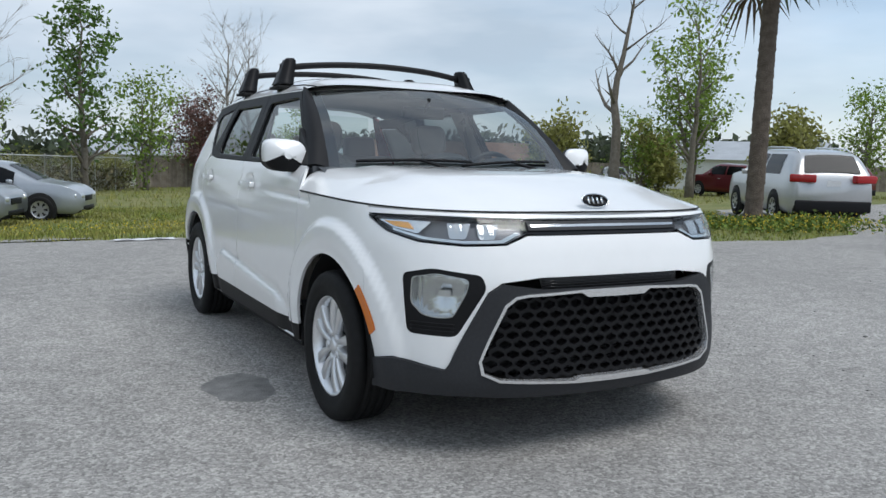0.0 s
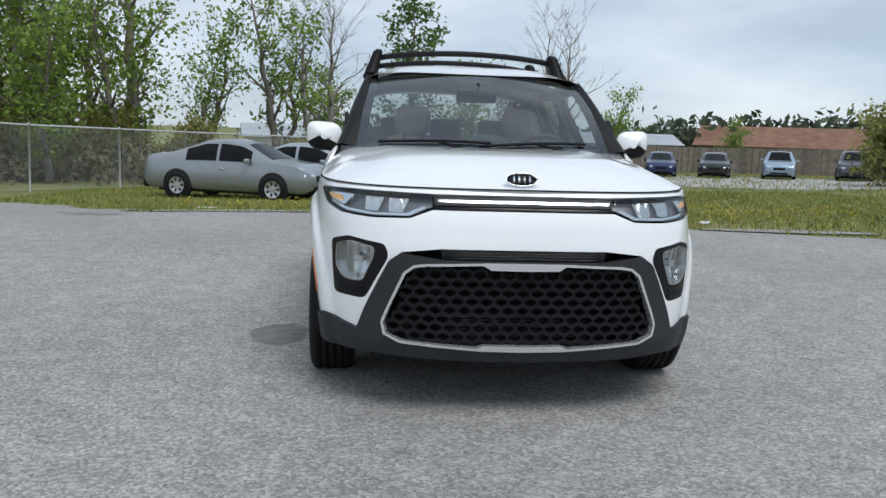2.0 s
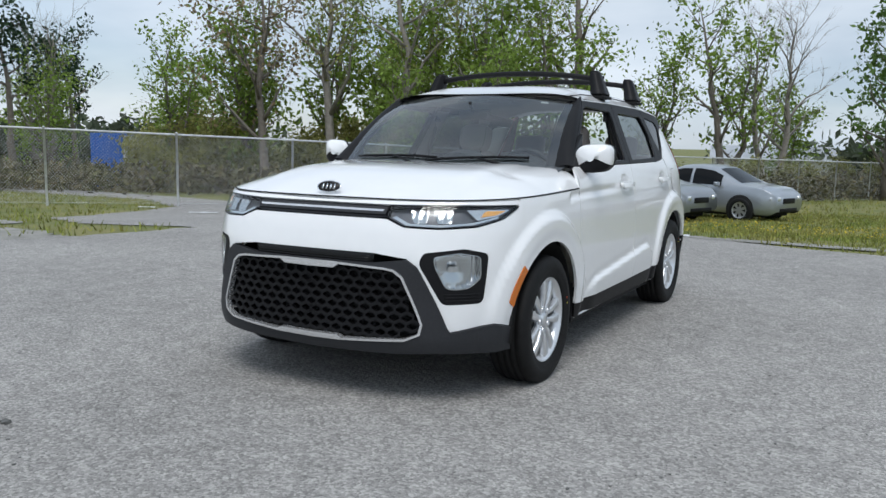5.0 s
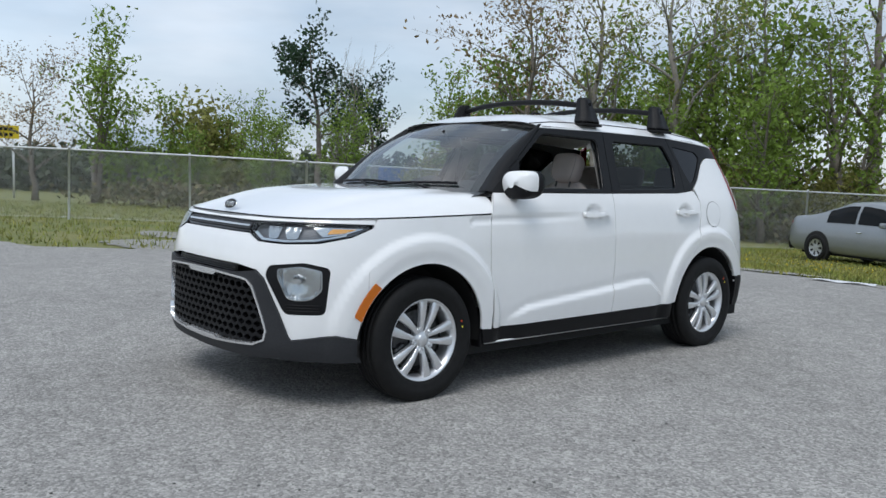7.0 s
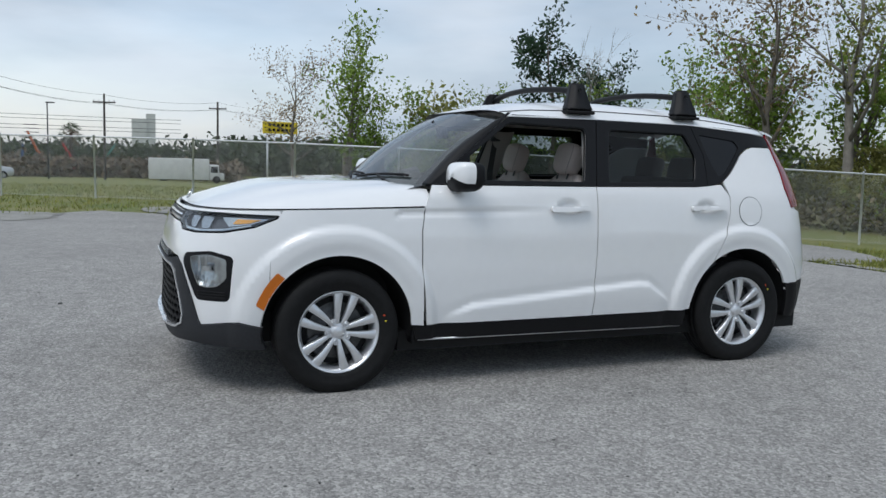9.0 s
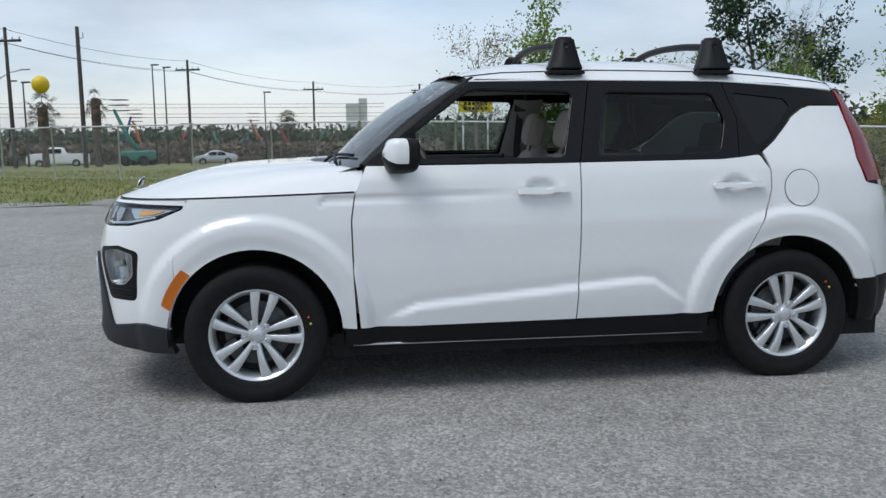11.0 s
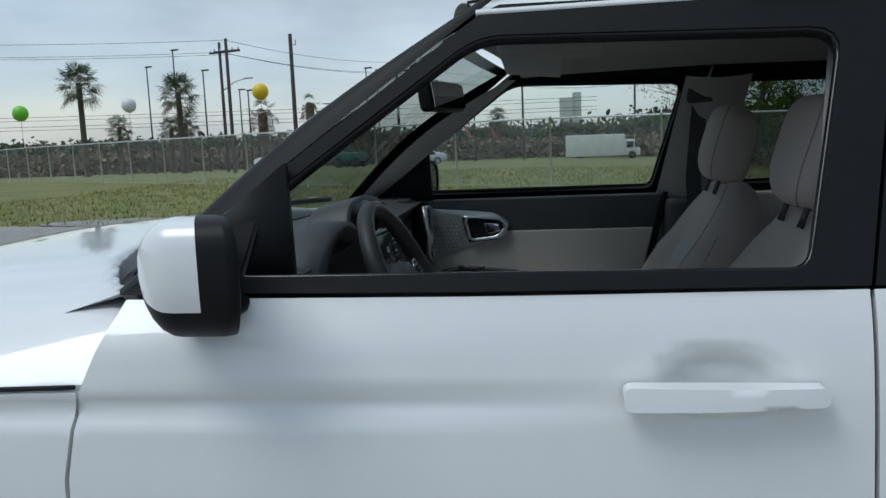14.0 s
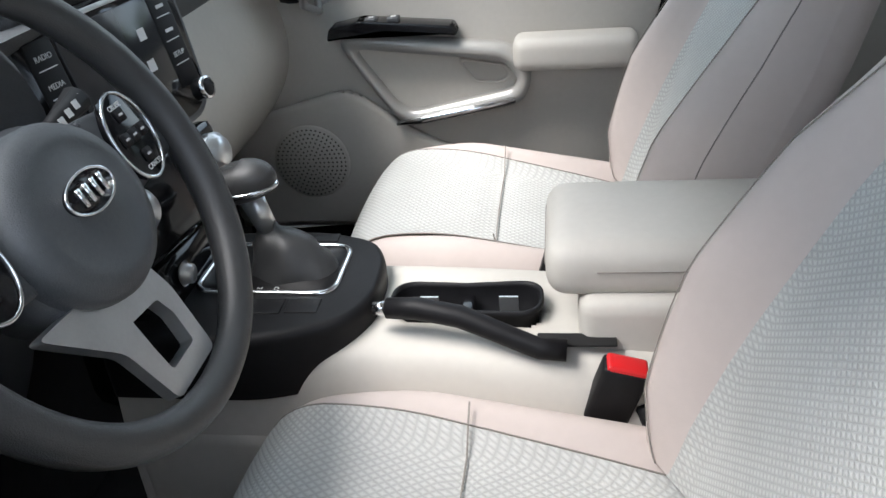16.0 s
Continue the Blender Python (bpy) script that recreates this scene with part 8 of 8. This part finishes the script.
def parked(kind_name, x, y, forward, paint, words, rails=False):
    """A parked car with its nose along forward; built with the nose at -y."""
    P = PROFILES[kind_name]
    L, W, H = P["L"], P["W"], P["H"]
    turn = math.degrees(math.atan2(forward[1], forward[0])) + 90
    car_ = empty("parked_car" if kind_name != "pickup" else "pickup_truck", pose(x, y, ground_z(x, y), 0, 0, turn), label=words, category="car" if kind_name != "pickup" else "truck")
    ts, zs = zip(*P["top"])
    hw = W / 2
    belt = P["belt"] * H
    n = 44

    def taper(u):
        return 1 - 0.16 * (1 - min(u / 0.10, 1)) ** 2 - 0.10 * (1 - min((1 - u) / 0.08, 1)) ** 2

    def top(u):
        return H * sum(float(np.interp(u + d, ts, zs)) for d in (-0.012, 0, 0.012)) / 3

    def section(u):
        w, zt = hw * taper(u), top(u)
        b = min(belt, zt - 0.03)
        low = 0.22 + 0.10 * max(0, 1 - u / 0.05) ** 2 + 0.10 * max(0, 1 - (1 - u) / 0.05) ** 2
        inset = 0.17 * min(1, max(0, (zt - belt) / (0.3 * H)))
        pts = [(w * 0.86, low), (w * 0.97, low + 0.06), (w, 0.42), (w, 0.62), (w * 0.985, 0.5 * (0.62 + b)), (w * 0.95, b)]
        pts += [(w * 0.95 - inset * w * 0.5, b + (zt - b) * 0.5), (w * 0.93 - inset * w * 1.05, b + (zt - b) * 0.86), (w * 0.80 - inset * w, zt - 0.012), (w * 0.4, zt + 0.01), (0, zt + 0.016)]
        return [(px, (u - 0.5) * L, pz) for px, pz in pts]

    rows = [section(i / n) for i in range(n + 1)]
    m = len(rows[0])
    vs = [p for r in rows for p in r] + [(-p[0], p[1], p[2]) for r in rows for p in r]
    o = (n + 1) * m
    fs = []
    for i in range(n):
        for j in range(m - 1):
            q = (i * m + j, (i + 1) * m + j, (i + 1) * m + j + 1, i * m + j + 1)
            fs += [q, tuple(k + o for k in q[::-1])]
    for i, flip in ((0, 1), (n, -1)):
        loop = [i * m + j for j in range(m)] + [o + i * m + j for j in reversed(range(m))]
        fs.append(tuple(loop[::flip]))
    part("body", (vs, fs), paint, car_)
    part("underside", box(-hw * 0.8, hw * 0.8, -L * 0.42, L * 0.42, 0.16, 0.30), DARK, car_, smooth=False)
    g0, g1 = P["glass"]

    def skin_pt(u, k, off, sg):
        """Point on the cabin side: u along, k from belt (0) to roof (1)."""
        s = section(u)
        z = s[5][2] + (s[7][2] - s[5][2]) * k
        px = float(np.interp(z, [s[5][2], s[6][2], s[7][2]], [s[5][0], s[6][0], s[7][0]]))
        return (sg * (px + off), s[5][1], z)

    span = g1 - g0
    for sg in (1, -1):
        for a, b in ((g0 + span * 0.14, g0 + span * 0.46), (g0 + span * 0.49, g0 + span * 0.80)):
            cols = 10
            vv, ff = [], []
            for i in range(cols + 1):
                u = a + (b - a) * i / cols
                vv += [skin_pt(u, kk, 0.008, sg) for kk in (0.08, 0.35, 0.581, 0.78, 0.95)]
            ff = [(5 * i + j, 5 * i + 5 + j, 5 * i + 6 + j, 5 * i + 1 + j)[::sg] for i in range(cols) for j in range(4)]
            part("side_window", (vv, ff), CAR_GLASS, car_)
        part("door_handle", box(min(sg * hw * 0.99, sg * (hw * 0.99 + 0.025)), max(sg * hw * 0.99, sg * (hw * 0.99 + 0.025)), -0.05, 0.10, belt - 0.16, belt - 0.13, 0.008), CHROME, car_)
        part("door_mirror", moved(box(-0.09, 0.09, -0.05, 0.06, -0.06, 0.06, 0.03), pose(sg * (hw + 0.06), (g0 + span * 0.16 - 0.5) * L, belt + 0.06)), paint if kind_name != "pickup" else BLACK_TRIM, car_)
        part("headlight", moved(box(-0.17, 0.17, -0.14, 0.14, -0.06, 0.06, 0.04), pose(sg * hw * 0.68, -L * 0.468, 0.44 * H, 0, 0, sg * 28)), CLEAR_LAMP, car_)
        part("tail_light", moved(box(-0.27, 0.27, -0.08, 0.08, -0.085, 0.085, 0.03) if kind_name == "suv" else box(-0.15, 0.15, -0.08, 0.08, -0.10, 0.10, 0.03), pose(sg * hw * 0.72, L * (0.492 if kind_name == "suv" else 0.478), (0.60 if kind_name == "suv" else 0.56) * H, 0, 0, -sg * 20)), TAIL_RED, car_)
        for u in (-0.30, 0.28):
            wy = u * L
            # The body is uncut: a near-black disc paints the arch's shade.
            arch_ = part("arch_shade_disc", moved(lathe([(0.001, 0.004), (0.38, 0.004), (0.39, 0.0), (0.39, -0.1)], 28), pose(sg * hw, wy, 0.34, 0, 0, 0 if sg > 0 else 180)), DARK, car_)
            wh = new("wheel", WHEEL_SET[0])
            wh.parent = car_
            wh.matrix_local = pose(sg * (hw - 0.068), wy, 0.32, 0, 0, 0 if sg > 0 else 180)
            part("rim", WHEEL_SET[1], None, wh)
            for opening in WHEEL_SET[2]:
                part("rim_gap_shade", opening, None, wh)

    def top_patch(u0, u1, name, words2=""):
        vv, ff = [], []
        for i in range(9):
            u = u0 + (u1 - u0) * i / 8
            s = section(u)
            for k in (-0.9, -0.45, 0, 0.45, 0.9):
                zc = float(np.interp(abs(k), [0, 0.5, 1], [s[10][2], s[9][2], s[8][2] - 0.01]))
                vv.append((k * s[8][0], s[0][1] + (0.022 if u0 > 0.6 else -0.012), zc + 0.010))
        ff = [(5 * i + j, 5 * i + j + 1, 5 * i + 6 + j, 5 * i + 5 + j) for i in range(8) for j in range(4)]
        part(name, (vv, ff), CAR_GLASS, car_, words2)

    top_patch(g0 - 0.02, g0 + span * 0.22 if kind_name != "pickup" else 0.345, "windscreen", "dark windscreen")
    if kind_name == "sedan":
        top_patch(0.67, 0.845, "rear_window", "dark rear window")
    elif kind_name != "pickup":
        top_patch(0.915, 0.975, "rear_window", "dark rear window")
    else:
        part("tailgate", box(-hw * 0.8, hw * 0.8, L * 0.495, L * 0.503, 0.75, 1.20, 0.01), paint, car_)
    part("grille", moved(box(-0.32, 0.32, -0.03, 0.03, -0.07, 0.07, 0.02), pose(0, -L * 0.497, 0.40 * H)), BLACK_TRIM, car_)
    part("lower_intake", moved(box(-0.48, 0.48, -0.03, 0.03, -0.05, 0.05, 0.02), pose(0, -L * 0.495, 0.24 * H)), BLACK_TRIM, car_)
    part("rear_bumper", moved(box(-hw * 0.90, hw * 0.90, -0.12, 0.05, -0.14, 0.12, 0.04), pose(0, L * 0.494, 0.22 * H + 0.04)), BLACK_TRIM, car_)
    part("number_plate", box(-0.15, 0.15, L * 0.5, L * 0.5 + 0.008, 0.50 * H, 0.50 * H + 0.12), PAPER, car_, smooth=False)
    if rails:
        for sg in (1, -1):
            part("roof_rail", tube([(sg * hw * 0.62, (u - 0.5) * L, top(u) + (0.045 if 0.45 < u < 0.84 else 0.0)) for u in (0.43, 0.47, 0.6, 0.75, 0.83, 0.87)], 0.018, 6), ALLOY, car_)
    return car_


paint = lambda nm, c, metal=0.5: material(nm, c, 0.3, metal=metal, coat=0.8, vary=0.04, scale=2.0)
parked("sedan", -3.83, 16.35, (0.94, -0.34), paint("grey_car_paint", (0.27, 0.285, 0.30)), "grey four-door sedan parked on the grass by the fence")
parked("sedan", -2.13, 19.0, (0.94, -0.34), paint("silver_blue_paint", (0.36, 0.385, 0.415)), "silver-grey sedan parked on the grass behind another sedan")
parked("suv", 15.1, 9.3, (0.50, 0.86), paint("silver_paint", (0.50, 0.51, 0.52)), "silver crossover parked beside the palm", True)
parked("hatch", 30.0, 25.0, (-0.05, 1.0), paint("dark_red_paint", (0.13, 0.008, 0.015)), "dark red wagon parked by the board fence")
parked("suv", 31.5, 20.8, (0.3, 0.95), paint("dark_red_paint", (0.13, 0.008, 0.015)), "dark red car parked at the far edge of the lot")
parked("hatch", 8.6, 36.7, (0.98, -0.19), WHITE, "small white hatchback parked on the far grass")
parked("sedan", 17.2, 43.8, (-0.33, -0.94), paint("deep_blue_paint", (0.015, 0.025, 0.09)), "dark blue sedan parked nose out at the board fence")
parked("sedan", 20.2, 42.9, (-0.40, -0.92), paint("black_paint", (0.012, 0.012, 0.014)), "black sedan parked nose out at the board fence")
parked("hatch", 23.6, 41.7, (-0.45, -0.90), paint("pale_blue_paint", (0.30, 0.38, 0.46)), "pale blue hatchback parked nose out at the board fence")
parked("suv", 27.4, 40.3, (-0.50, -0.87), paint("charcoal_paint", (0.06, 0.065, 0.075)), "charcoal off-roader parked nose out at the board fence", True)
parked("sedan", 33.5, 38.0, (-0.55, -0.84), paint("olive_grey_paint", (0.13, 0.13, 0.11)), "olive-grey sedan parked nose out at the board fence")
parked("pickup", -84.5, -28.0, (0.30, -0.95), WHITE, "white crew-cab pickup on the far road")
parked("sedan", -88.0, -13.0, (0.2, -1.0), paint("silver_paint", (0.5, 0.51, 0.52)), "silver car in the hire yard")
van = empty("step_van", pose(-95.5, 6.5, ground_z(-95.5, 6.5) - 0.2, 0, 0, 176), label="white step van parked beyond the road", category="van")
part("cargo_box", box(-1.1, 1.1, -2.4, 4.2, 0.55, 2.95, 0.05), SIDING, van)
part("cab", box(-1.0, 1.0, -3.5, -2.4, 0.55, 2.3, 0.12), SIDING, van)
part("bonnet", box(-0.85, 0.85, -4.1, -3.4, 0.5, 1.35, 0.12), SIDING, van)
part("windscreen", box(-0.9, 0.9, -3.53, -3.45, 1.4, 2.15), BLACK_GLOSS, van)
for sg in (1, -1):
    part("cab_window", box(min(sg * 0.98, sg * 1.01), max(sg * 0.98, sg * 1.01), -3.35, -2.6, 1.4, 2.1), BLACK_GLOSS, van)
    for wy in (-3.2, 2.6):
        part("wheel", moved(lathe([(0.001, -0.13), (0.42, -0.13), (0.42, 0.13), (0.2, 0.14), (0.001, 0.14)], 18), pose(sg * 0.95, wy, 0.62)), RUBBER, van)
